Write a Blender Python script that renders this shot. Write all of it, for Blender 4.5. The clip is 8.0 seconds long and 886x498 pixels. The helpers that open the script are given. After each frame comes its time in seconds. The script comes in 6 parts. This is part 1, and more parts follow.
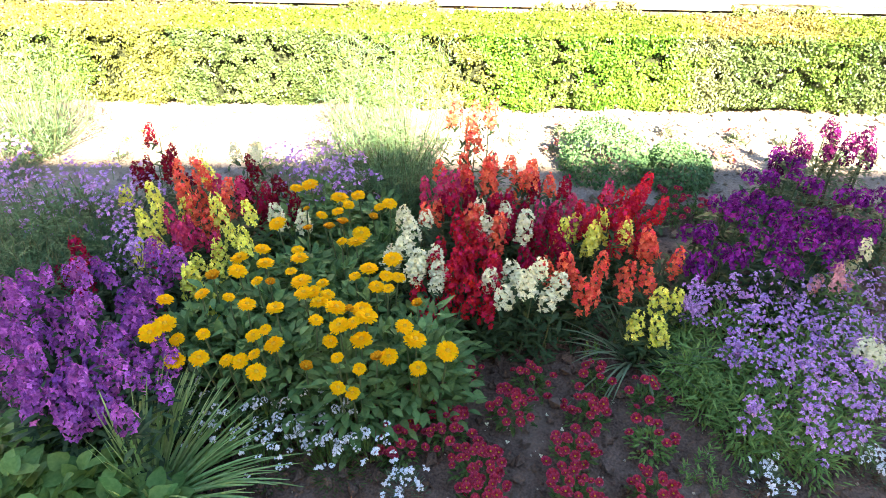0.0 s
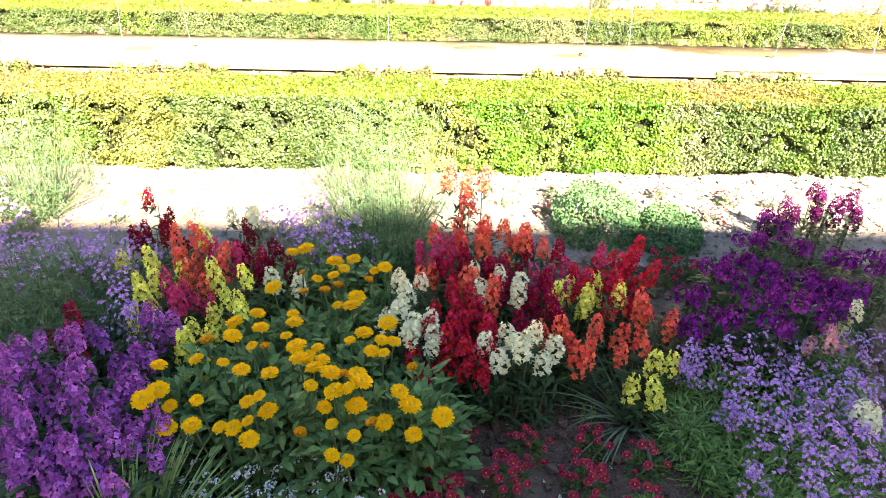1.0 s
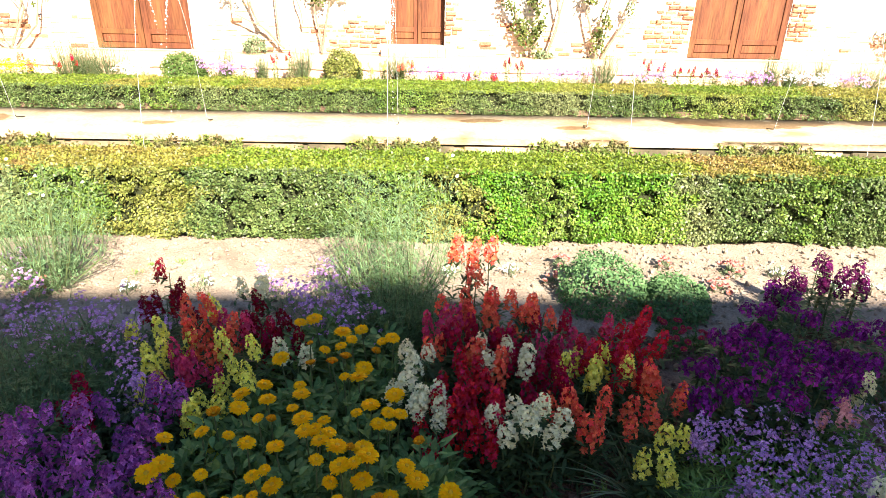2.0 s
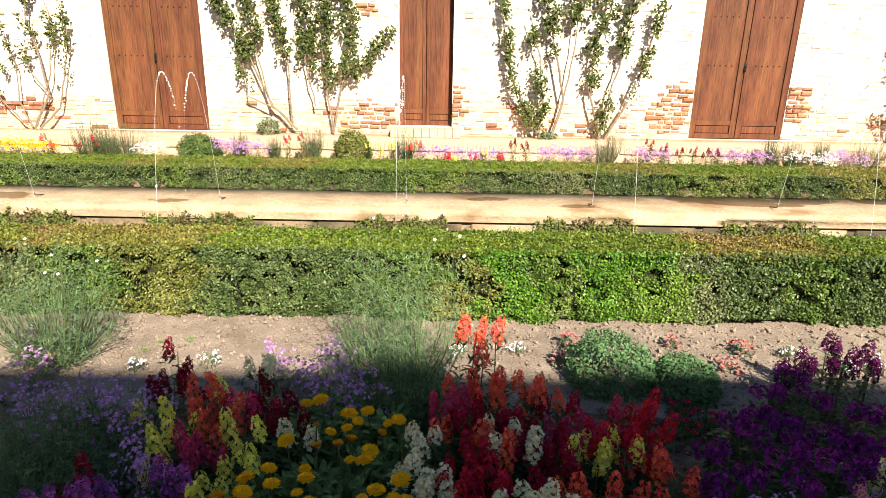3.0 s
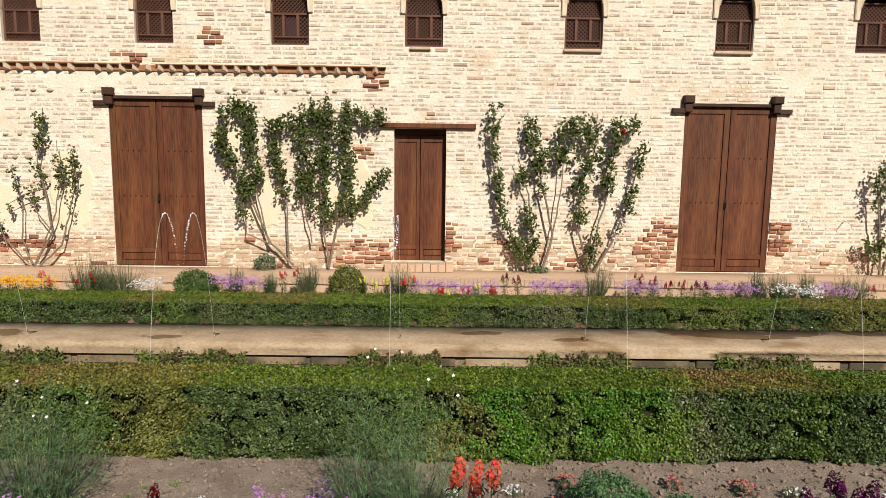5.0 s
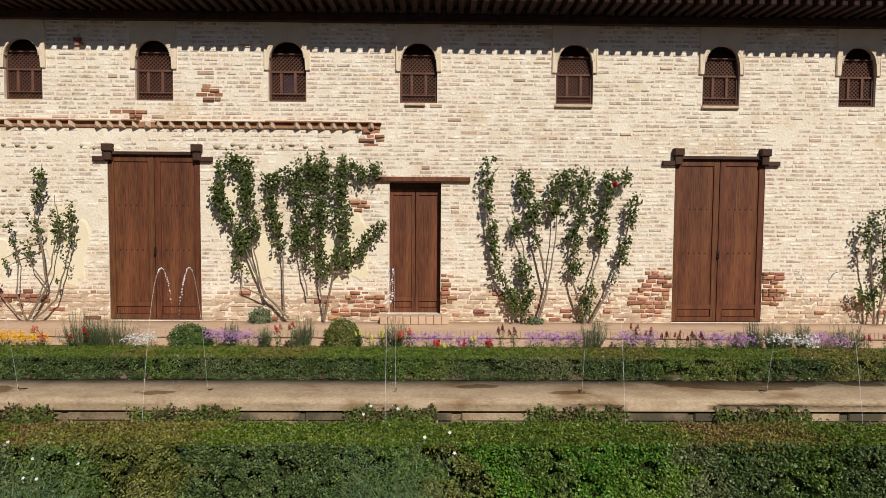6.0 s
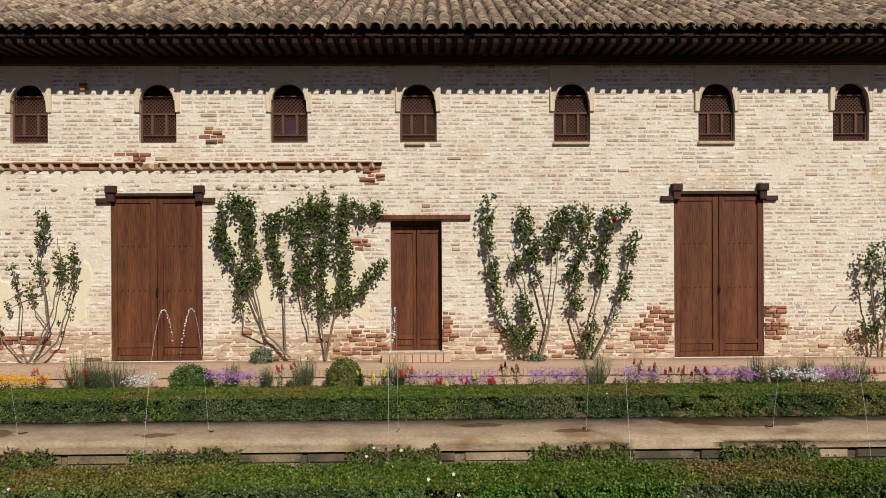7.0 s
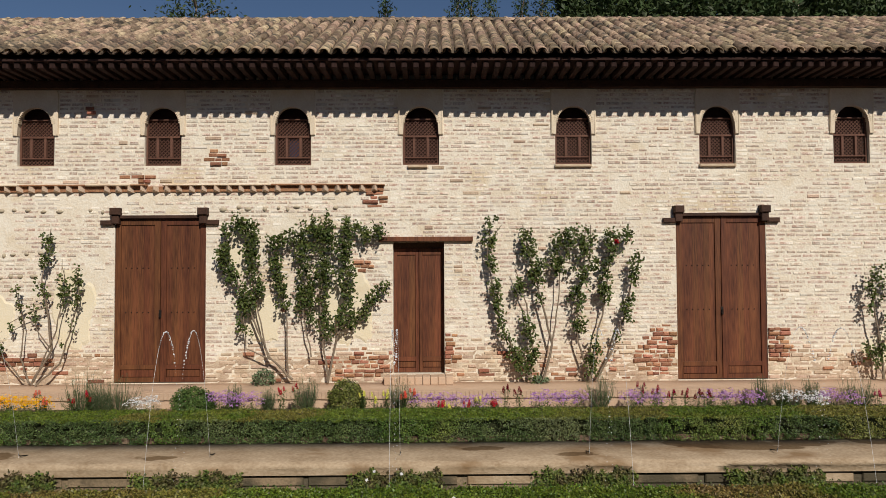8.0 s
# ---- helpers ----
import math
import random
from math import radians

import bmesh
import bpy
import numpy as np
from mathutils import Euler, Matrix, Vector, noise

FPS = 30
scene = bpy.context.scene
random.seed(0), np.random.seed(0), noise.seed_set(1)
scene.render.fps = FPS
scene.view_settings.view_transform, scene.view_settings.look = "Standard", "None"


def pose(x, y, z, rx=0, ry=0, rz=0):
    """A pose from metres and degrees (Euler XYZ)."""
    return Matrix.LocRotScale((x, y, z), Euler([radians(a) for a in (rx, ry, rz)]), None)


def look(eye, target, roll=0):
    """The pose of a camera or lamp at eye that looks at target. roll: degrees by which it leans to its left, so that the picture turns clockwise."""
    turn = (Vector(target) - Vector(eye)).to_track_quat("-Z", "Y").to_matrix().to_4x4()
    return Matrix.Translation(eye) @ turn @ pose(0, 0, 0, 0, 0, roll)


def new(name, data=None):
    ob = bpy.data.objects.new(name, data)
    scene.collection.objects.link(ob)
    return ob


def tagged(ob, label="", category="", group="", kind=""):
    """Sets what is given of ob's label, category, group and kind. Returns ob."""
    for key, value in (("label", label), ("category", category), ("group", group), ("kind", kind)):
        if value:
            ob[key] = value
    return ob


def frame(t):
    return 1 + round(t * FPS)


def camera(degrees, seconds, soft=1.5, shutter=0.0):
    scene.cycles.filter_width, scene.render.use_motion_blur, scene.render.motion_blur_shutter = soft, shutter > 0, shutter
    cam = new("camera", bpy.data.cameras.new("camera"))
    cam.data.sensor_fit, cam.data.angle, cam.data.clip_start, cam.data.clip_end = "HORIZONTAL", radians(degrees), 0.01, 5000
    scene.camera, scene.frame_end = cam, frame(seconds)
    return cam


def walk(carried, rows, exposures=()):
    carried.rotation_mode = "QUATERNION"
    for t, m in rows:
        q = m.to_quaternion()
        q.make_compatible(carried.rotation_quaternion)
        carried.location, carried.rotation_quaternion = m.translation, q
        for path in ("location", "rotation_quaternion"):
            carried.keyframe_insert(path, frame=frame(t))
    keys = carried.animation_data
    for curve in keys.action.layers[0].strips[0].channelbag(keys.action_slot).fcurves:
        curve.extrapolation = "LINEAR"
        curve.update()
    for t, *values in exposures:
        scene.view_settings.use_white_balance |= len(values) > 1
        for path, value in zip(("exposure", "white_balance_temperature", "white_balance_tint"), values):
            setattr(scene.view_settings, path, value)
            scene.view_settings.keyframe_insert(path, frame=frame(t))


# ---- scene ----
cam = camera(67.6, 8.0, soft=0.8)
PATH = [
    (0, (0.031, 0.134, 1.493), (0.07, 1.749, 0.314), 1.5),
    (0.5, (0.028, 0.13, 1.504), (0.082, 1.792, 0.393), 1.7),
    (1, (0.026, 0.127, 1.517), (0.082, 1.84, 0.486), 1.6),
    (1.5, (0.027, 0.121, 1.527), (0.073, 1.881, 0.579), 1.4),
    (3, (0.028, 0.091, 1.577), (0.032, 1.984, 0.931), 1.0),
    (3.5, (0.029, 0.075, 1.593), (0.03, 1.998, 1.045), 1.0),
    (4, (0.025, 0.064, 1.608), (0.031, 2.014, 1.164), 1.0),
    (4.5, (0.027, 0.049, 1.618), (0.039, 2.018, 1.268), 0.9),
    (6, (0.027, 0.007, 1.663), (0.058, 2.004, 1.551), 0.4),
    (6.5, (0.022, -0.016, 1.676), (0.054, 1.983, 1.622), 0.1),
    (7, (0.025, -0.021, 1.683), (0.053, 1.978, 1.68), -0.3),
    (7.5, (0.039, -0.039, 1.686), (0.061, 1.96, 1.721), -0.4),
    (8, (0.04, -0.046, 1.692), (0.058, 1.953, 1.753), -0.3),
]
walk(cam, [(t, look(eye, target, roll)) for t, eye, target, roll in PATH],
     exposures=[(0.0, 4.18, 7500, 9), (1.0, 3.80, 7420, 9), (1.5, 3.35, 7150, 9), (3.0, 1.7, 7000, 9), (3.5, 1.38, 6950, 10), (4.5, 0.68, 6750, 10), (6.0, 0.12, 6500, 10), (8.0, -0.02, 6450, 10)])

# ---- world and sun ----
SUN_EL, SUN_AZ = 38.0, 20.0
world = bpy.data.worlds.new("sky")
scene.world = world
world.use_nodes = True
wn = world.node_tree
sky = wn.nodes.new("ShaderNodeTexSky")
sky.sky_type, sky.sun_disc = "NISHITA", False
sky.sun_elevation, sky.sun_rotation = radians(SUN_EL), radians(180 - SUN_AZ)
sky.air_density, sky.dust_density, sky.ozone_density = 1.0, 0.05, 3.2
sky.altitude = 1800
wn.nodes["Background"].inputs["Strength"].default_value = 0.053
wn.links.new(sky.outputs["Color"], wn.nodes["Background"].inputs["Color"])
sun = new("sun", bpy.data.lights.new("sun", "SUN"))
sun.data.energy, sun.data.angle, sun.data.color = 4.0, radians(0.55), (1.0, 0.93, 0.82)
sun_dir = Vector((math.sin(radians(SUN_AZ)) * math.cos(radians(SUN_EL)), -math.cos(radians(SUN_AZ)) * math.cos(radians(SUN_EL)), math.sin(radians(SUN_EL))))
sun.matrix_world = look(sun_dir * 60, (0, 0, 0))


# ---- materials ----
def material(name, c1, c2, rough=0.8, scale=8.0, fine=60.0, bump=0.3, rand=0.0, hue=0.0, c3=None, spot=0.62, metal=0.0, leaf=0.0, island=True, spec=0.3, stretch=None, contrast=0.25):
    """Two colours mixed by broad and fine noise, a third in spots, varied piece by piece, with fine relief; leaf lets light through."""
    m = bpy.data.materials.new(name)
    m.use_nodes = True
    nt = m.node_tree
    n, ln = nt.nodes, nt.links
    b = n["Principled BSDF"]
    b.inputs["Roughness"].default_value, b.inputs["Metallic"].default_value = rough, metal
    b.inputs["Specular IOR Level"].default_value = spec
    tc = n.new("ShaderNodeTexCoord")
    where = tc.outputs["Object"]
    if stretch:
        mp = n.new("ShaderNodeMapping")
        mp.inputs["Scale"].default_value = stretch
        ln.new(where, mp.inputs["Vector"])
        where = mp.outputs["Vector"]

    def noise_at(s, detail=4.0):
        t = n.new("ShaderNodeTexNoise")
        t.inputs["Scale"].default_value, t.inputs["Detail"].default_value = s, detail
        ln.new(where, t.inputs["Vector"])
        return t.outputs["Fac"]
    broad, grain = noise_at(scale), noise_at(fine, 3.0)
    add = n.new("ShaderNodeMath")
    add.operation = "ADD"
    ln.new(broad, add.inputs[0])
    ln.new(grain, add.inputs[1])
    ramp = n.new("ShaderNodeMapRange")
    ramp.inputs["From Min"].default_value, ramp.inputs["From Max"].default_value = 1 - contrast, 1 + contrast
    ln.new(add.outputs[0], ramp.inputs["Value"])
    mix = n.new("ShaderNodeMix")
    mix.data_type = "RGBA"
    mix.inputs["A"].default_value, mix.inputs["B"].default_value = (*c1, 1), (*c2, 1)
    ln.new(ramp.outputs["Result"], mix.inputs["Factor"])
    out = mix.outputs["Result"]
    if c3:
        st = n.new("ShaderNodeMapRange")
        st.inputs["From Min"].default_value, st.inputs["From Max"].default_value = spot - 0.05, spot + 0.06
        ln.new(noise_at(scale * 0.45, 6.0), st.inputs["Value"])
        mx = n.new("ShaderNodeMix")
        mx.data_type = "RGBA"
        mx.inputs["B"].default_value = (*c3, 1)
        ln.new(out, mx.inputs["A"])
        ln.new(st.outputs["Result"], mx.inputs["Factor"])
        out = mx.outputs["Result"]
    if rand or hue:
        r = n.new("ShaderNodeNewGeometry").outputs["Random Per Island"] if island else n.new("ShaderNodeObjectInfo").outputs["Random"]
        hs = n.new("ShaderNodeHueSaturation")
        for key, amount in (("Value", rand), ("Hue", hue)):
            mr = n.new("ShaderNodeMapRange")
            mid = 1.0 if key == "Value" else 0.5
            mr.inputs["To Min"].default_value, mr.inputs["To Max"].default_value = mid - amount, mid + amount
            if key == "Hue":
                wob = n.new("ShaderNodeMath")
                wob.operation = "FRACT"
                mul = n.new("ShaderNodeMath")
                mul.operation = "MULTIPLY"
                mul.inputs[1].default_value = 7.31
                ln.new(r, mul.inputs[0])
                ln.new(mul.outputs[0], wob.inputs[0])
                ln.new(wob.outputs[0], mr.inputs["Value"])
            else:
                ln.new(r, mr.inputs["Value"])
            ln.new(mr.outputs["Result"], hs.inputs[key])
        ln.new(out, hs.inputs["Color"])
        out = hs.outputs["Color"]
    ln.new(out, b.inputs["Base Color"])
    if bump:
        bp = n.new("ShaderNodeBump")
        bp.inputs["Strength"].default_value, bp.inputs["Distance"].default_value = bump, 0.01
        ln.new(add.outputs[0], bp.inputs["Height"])
        ln.new(bp.outputs["Normal"], b.inputs["Normal"])
    if leaf:
        tr = n.new("ShaderNodeBsdfTranslucent")
        ln.new(out, tr.inputs["Color"])
        ms = n.new("ShaderNodeMixShader")
        ms.inputs["Fac"].default_value = leaf
        ln.new(b.outputs[0], ms.inputs[1])
        ln.new(tr.outputs[0], ms.inputs[2])
        ln.new(ms.outputs[0], n["Material Output"].inputs["Surface"])
    return m


M_SOIL = material("soil", (0.072, 0.042, 0.028), (0.185, 0.118, 0.084), 0.95, 9, 110, 1.0, c3=(0.20, 0.135, 0.095), spot=0.62)
# dry soil, with sunlight beyond the shadow line also put into its colour
M_DRY_SUNLIT = material("dry_soil", (0.185, 0.140, 0.108), (0.32, 0.255, 0.205), 0.95, 7, 90, 1.0, c3=(0.20, 0.15, 0.115), spot=0.66)
M_LIME = material("limewash", (0.76, 0.69, 0.58), (0.46, 0.31, 0.24), 0.92, 11, 55, 0.5, rand=0.18, hue=0.010, c3=(0.79, 0.73, 0.63), spot=0.58, contrast=0.2)
M_MORTAR = material("lime_mortar", (0.82, 0.76, 0.65), (0.72, 0.62, 0.48), 0.95, 3.0, 35, 0.8, c3=(0.66, 0.54, 0.38), spot=0.62)
M_WORN = material("worn_brick", (0.46, 0.31, 0.22), (0.64, 0.51, 0.38), 0.92, 7, 50, 0.7, rand=0.2, hue=0.01)
M_RUBBLE = material("eroded_brick", (0.33, 0.130, 0.072), (0.52, 0.295, 0.185), 0.95, 9, 60, 1.2, rand=0.32, hue=0.014, island=False, c3=(0.58, 0.44, 0.32), spot=0.64)
M_BARE = material("bare_brick", (0.25, 0.095, 0.055), (0.40, 0.20, 0.12), 0.93, 8, 60, 0.9, rand=0.32, hue=0.012)
M_STONE = material("field_stone", (0.34, 0.29, 0.22), (0.50, 0.42, 0.30), 0.9, 6, 60, 0.6, rand=0.25)
M_CURB = material("curb_stone", (0.29, 0.205, 0.125), (0.48, 0.370, 0.255), 0.85, 4.5, 38, 0.6, c3=(0.25, 0.160, 0.085), spot=0.60, stretch=(0.7, 1.0, 1.3), contrast=0.3)
M_CURBDARK = material("wet_masonry", (0.16, 0.12, 0.075), (0.29, 0.21, 0.13), 0.7, 4, 40, 0.8, c3=(0.08, 0.065, 0.04), spot=0.52)
M_PAVE = material("terracotta_paving", (0.50, 0.34, 0.23), (0.58, 0.42, 0.30), 0.9, 3, 50, 0.4, rand=0.12, c3=(0.40, 0.28, 0.2), spot=0.64)
M_WOOD = material("door_wood", (0.060, 0.019, 0.009), (0.180, 0.064, 0.026), 0.6, 1.1, 9, 0.3, rand=0.13, hue=0.006, island=False, stretch=(6.0, 6.0, 0.5), contrast=0.28)
M_WOODDK = material("dark_timber", (0.040, 0.019, 0.012), (0.080, 0.038, 0.024), 0.75, 5, 40, 0.5, rand=0.2, island=False)
# darker copy of the dark timber, with the eave's shade in its colour
M_EAVE = material("eave_timber_shaded", (0.021, 0.009, 0.007), (0.036, 0.016, 0.012), 0.9, 5, 40, 0.5, rand=0.25, island=False)
M_ERODED = material("eroded_wall_foot", (0.42, 0.30, 0.21), (0.58, 0.46, 0.34), 0.95, 6, 50, 1.0, c3=(0.68, 0.58, 0.44), spot=0.56)
M_PLASTER = material("yellowed_plaster", (0.76, 0.66, 0.46), (0.80, 0.72, 0.57), 0.93, 2.5, 40, 0.4, c3=(0.60, 0.47, 0.30), spot=0.62)
M_LATTICE = material("lattice_wood", (0.10, 0.045, 0.030), (0.16, 0.075, 0.05), 0.7, 6, 50, 0.3)
M_STUCCO = material("carved_stucco", (0.66, 0.54, 0.40), (0.74, 0.64, 0.50), 0.9, 4, 40, 0.4)
M_TILE = material("roof_tile", (0.160, 0.105, 0.068), (0.47, 0.350, 0.240), 0.9, 12, 60, 0.7, rand=0.52, hue=0.018, island=False, c3=(0.085, 0.07, 0.055), spot=0.57)
M_TILES = material("roof_tile_far", (0.160, 0.105, 0.068), (0.47, 0.350, 0.240), 0.9, 12, 60, 0.7, rand=0.52, hue=0.018, c3=(0.085, 0.07, 0.055), spot=0.57)
# channel tiles, darkened for the shade in the gaps between cover tiles
M_CHAN = material("shaded_channel_tile", (0.075, 0.055, 0.040), (0.15, 0.11, 0.08), 0.95, 9, 60, 0.6, rand=0.4, hue=0.015)
# unlit rooms: their shade is put into a near-black colour
M_DARK = material("room_shade", (0.02, 0.015, 0.012), (0.03, 0.022, 0.018), 0.9, 3, 20, 0)
M_IRON = material("iron", (0.03, 0.027, 0.025), (0.06, 0.05, 0.045), 0.5, 10, 80, 0.2, metal=0.8)
def box_leaf(name, c1, c2, c3):
    return material(name, c1, c2, 0.45, 2.2, 14, 0, rand=0.65, hue=0.022, c3=c3, spot=0.62, leaf=0.2, spec=0.32)


M_BOX = box_leaf("box_leaf", (0.062, 0.114, 0.019), (0.132, 0.198, 0.040), (0.176, 0.207, 0.053))
M_BOXGREEN = box_leaf("box_leaf_fresh", (0.048, 0.136, 0.012), (0.106, 0.224, 0.023), (0.141, 0.238, 0.035))
M_BOXGREY = box_leaf("box_leaf_old", (0.053, 0.092, 0.025), (0.114, 0.158, 0.053), (0.150, 0.176, 0.075))
M_BOXDRY = box_leaf("box_leaf_yellowed", (0.106, 0.128, 0.026), (0.202, 0.207, 0.057), (0.238, 0.198, 0.066))
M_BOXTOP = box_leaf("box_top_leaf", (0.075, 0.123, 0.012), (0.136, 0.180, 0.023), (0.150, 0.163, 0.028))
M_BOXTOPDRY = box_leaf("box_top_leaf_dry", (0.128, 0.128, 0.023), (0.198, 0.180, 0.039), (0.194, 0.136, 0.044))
# near-black: the shade deep between the leaves, put into the colour
M_CORESHADE = material("hedge_core", (0.012, 0.018, 0.006), (0.03, 0.035, 0.012), 0.9, 6, 40, 0.5)


# ---- mesh helpers ----
class Shape:
    """Collects faces of one mesh."""

    def __init__(self):
        self.v, self.f = [], []

    def add(self, verts, faces):
        k = len(self.v)
        self.v.extend([tuple(p) for p in verts])
        self.f.extend([tuple(i + k for i in f) for f in faces])
        return self

    def box(self, x0, x1, y0, y1, z0, z1, bevel=0.0):
        """A block; with bevel its front (low y) and top edges are chamfered by an inset front face."""
        if bevel:
            b = bevel
            v = [(x0, y1, z0), (x1, y1, z0), (x1, y1, z1), (x0, y1, z1), (x0, y0 + b, z0), (x1, y0 + b, z0), (x1, y0 + b, z1), (x0, y0 + b, z1),
                 (x0 + b, y0, z0 + b), (x1 - b, y0, z0 + b), (x1 - b, y0, z1 - b), (x0 + b, y0, z1 - b)]
            f = [(8, 9, 10, 11), (4, 5, 9, 8), (5, 6, 10, 9), (6, 7, 11, 10), (7, 4, 8, 11), (0, 1, 5, 4), (1, 2, 6, 5), (2, 3, 7, 6), (3, 0, 4, 7), (3, 2, 1, 0)]
            return self.add(v, f)
        v = [(x, y, z) for z in (z0, z1) for y in (y0, y1) for x in (x0, x1)]
        return self.add(v, [(0, 2, 3, 1), (4, 5, 7, 6), (0, 1, 5, 4), (1, 3, 7, 5), (3, 2, 6, 7), (2, 0, 4, 6)])

    def tube(self, pts, radii, sides=6):
        """A tube through the points."""
        rings = []
        k0 = len(self.v)
        pts = [Vector(p) for p in pts]
        for i, p in enumerate(pts):
            d = (pts[min(i + 1, len(pts) - 1)] - pts[max(i - 1, 0)]).normalized()
            a = d.orthogonal().normalized() if i == 0 else (a - d * a.dot(d)).normalized()
            c = d.cross(a)
            r = radii[i] if hasattr(radii, "__len__") else radii
            for s in range(sides):
                w = 2 * math.pi * s / sides
                self.v.append(tuple(p + (a * math.cos(w) + c * math.sin(w)) * r))
        for i in range(len(pts) - 1):
            for s in range(sides):
                q = k0 + i * sides
                t = (s + 1) % sides
                self.f.append((q + s, q + t, q + sides + t, q + sides + s))
        self.f.append(tuple(k0 + s for s in reversed(range(sides))))
        self.f.append(tuple(k0 + (len(pts) - 1) * sides + s for s in range(sides)))
        return self

    def mesh(self, name, smooth=False):
        me = bpy.data.meshes.new(name)
        me.from_pydata(self.v, [], self.f)
        if smooth:
            me.shade_smooth()
        me.update()
        return me


def put(name, shape, mat, parent=None, label="", smooth=False):
    """One mesh object, from a Shape or a mesh, under a thing or part, or on its own."""
    me = shape.mesh(name, smooth) if isinstance(shape, Shape) else shape
    if not me.materials:
        me.materials.append(mat)
    ob = new(name, me)
    if parent:
        ob.parent = parent
    if label:
        ob["label"] = label
    return ob


def thing(name, at, label, category, group="", kind=""):
    ob = new(name)
    ob.location = at
    ob.empty_display_size = 0.1
    return tagged(ob, label, category, group, kind)


def poly_mesh(name, V, mat, smooth=False):
    """A mesh of many loose polygons, V[n, k, 3]."""
    n, k = V.shape[:2]
    me = bpy.data.meshes.new(name)
    me.vertices.add(n * k)
    me.vertices.foreach_set("co", V.reshape(-1).astype(np.float32))
    me.loops.add(n * k)
    me.loops.foreach_set("vertex_index", np.arange(n * k, dtype=np.int32))
    me.polygons.add(n)
    me.polygons.foreach_set("loop_start", np.arange(0, n * k, k, dtype=np.int32))
    me.update(calc_edges=True)
    me.materials.append(mat)
    return me


def grid_noise(u, v, seed):
    """Smooth random values in -1 to 1 over a unit grid."""
    r = np.random.default_rng(seed).uniform(-1, 1, (256, 256))
    i, j = np.floor(u).astype(int), np.floor(v).astype(int)
    a, b = u - i, v - j
    a, b = a * a * (3 - 2 * a), b * b * (3 - 2 * b)
    i, j = i % 255, j % 255
    return (r[i, j] * (1 - a) + r[i + 1, j] * a) * (1 - b) + (r[i, j + 1] * (1 - a) + r[i + 1, j + 1] * a) * b


def leaf_quads(P, N, length, width, rng, spread=0.9, fold=0.25):
    """Small pointed leaves at P, turned about the normals N: V[n, 4, 3]."""
    n = len(P)
    d = N + rng.normal(0, spread, (n, 3))
    d /= np.linalg.norm(d, axis=1)[:, None] + 1e-9
    r = rng.normal(0, 1, (n, 3))
    s = np.cross(d, r)
    s /= np.linalg.norm(s, axis=1)[:, None] + 1e-9
    L = (length * rng.uniform(0.7, 1.3, n))[:, None]
    W = (width * rng.uniform(0.7, 1.3, n))[:, None]
    u = np.cross(s, d)
    mid = P + d * L * 0.5 + u * L * fold * 0.4
    return np.stack([P, mid + s * W * 0.5, P + d * L, mid - s * W * 0.5], 1)


def facing_leaves(P, N, length, width, rng, spread=0.6):
    """Small oval leaves at P whose upper sides face along N, loosely: V[n, 6, 3]."""
    n = len(P)
    f = N / (np.linalg.norm(N, axis=1)[:, None] + 1e-9) + rng.normal(0, spread, (n, 3))
    f /= np.linalg.norm(f, axis=1)[:, None] + 1e-9
    d = np.cross(f, rng.normal(0, 1, (n, 3)))
    d /= np.linalg.norm(d, axis=1)[:, None] + 1e-9
    w = np.cross(f, d)
    L = (length * rng.uniform(0.65, 1.3, n))[:, None]
    W = (width * rng.uniform(0.7, 1.25, n))[:, None] * 0.5
    lift = f * L * 0.12
    return np.stack([P, P + d * L * 0.28 + w * W * 0.9 + lift, P + d * L * 0.7 + w * W * 0.8 + lift, P + d * L, P + d * L * 0.7 - w * W * 0.8 + lift, P + d * L * 0.28 - w * W * 0.9 + lift], 1)


# ---- ground and pool ----
SOIL = -0.23


def ground_sheet():
    s = Shape()
    xs = [-400, -60, -20] + [x * 0.5 for x in range(-24, 25)] + [20, 60, 400]
    ys = [-400, -60, -12, -4] + [y * 0.2 for y in range(-6, 24)]
    rows = {}
    for j, y in enumerate(ys):
        for i, x in enumerate(xs):
            rows[i, j] = len(s.v)
            bump = 0.004 * noise.noise((x * 1.7, y * 1.7, 0)) if 1 < y < 4.4 and abs(x) < 12 else 0.0
            s.v.append((x, y, SOIL + bump))
    for j in range(len(ys) - 1):
        for i in range(len(xs) - 1):
            s.f.append((rows[i, j], rows[i + 1, j], rows[i + 1, j + 1], rows[i, j + 1]))
    # the pool's bed and the far garden
    k = len(s.v)
    for y, z in ((4.6, SOIL), (4.9, SOIL), (5.0, -0.85), (7.30, -0.85), (7.57, -0.36), (7.62, SOIL), (12, SOIL), (60, SOIL), (400, SOIL)):
        s.v += [(-400, y, z), (400, y, z)]
    for q in range(8):
        a = k + 2 * q
        s.f.append((a, a + 1, a + 3, a + 2))
    return tagged(put("ground", s, M_SOIL, smooth=True), "dark brown bare garden soil between the plants", "soil", kind="structure")


ground_sheet()


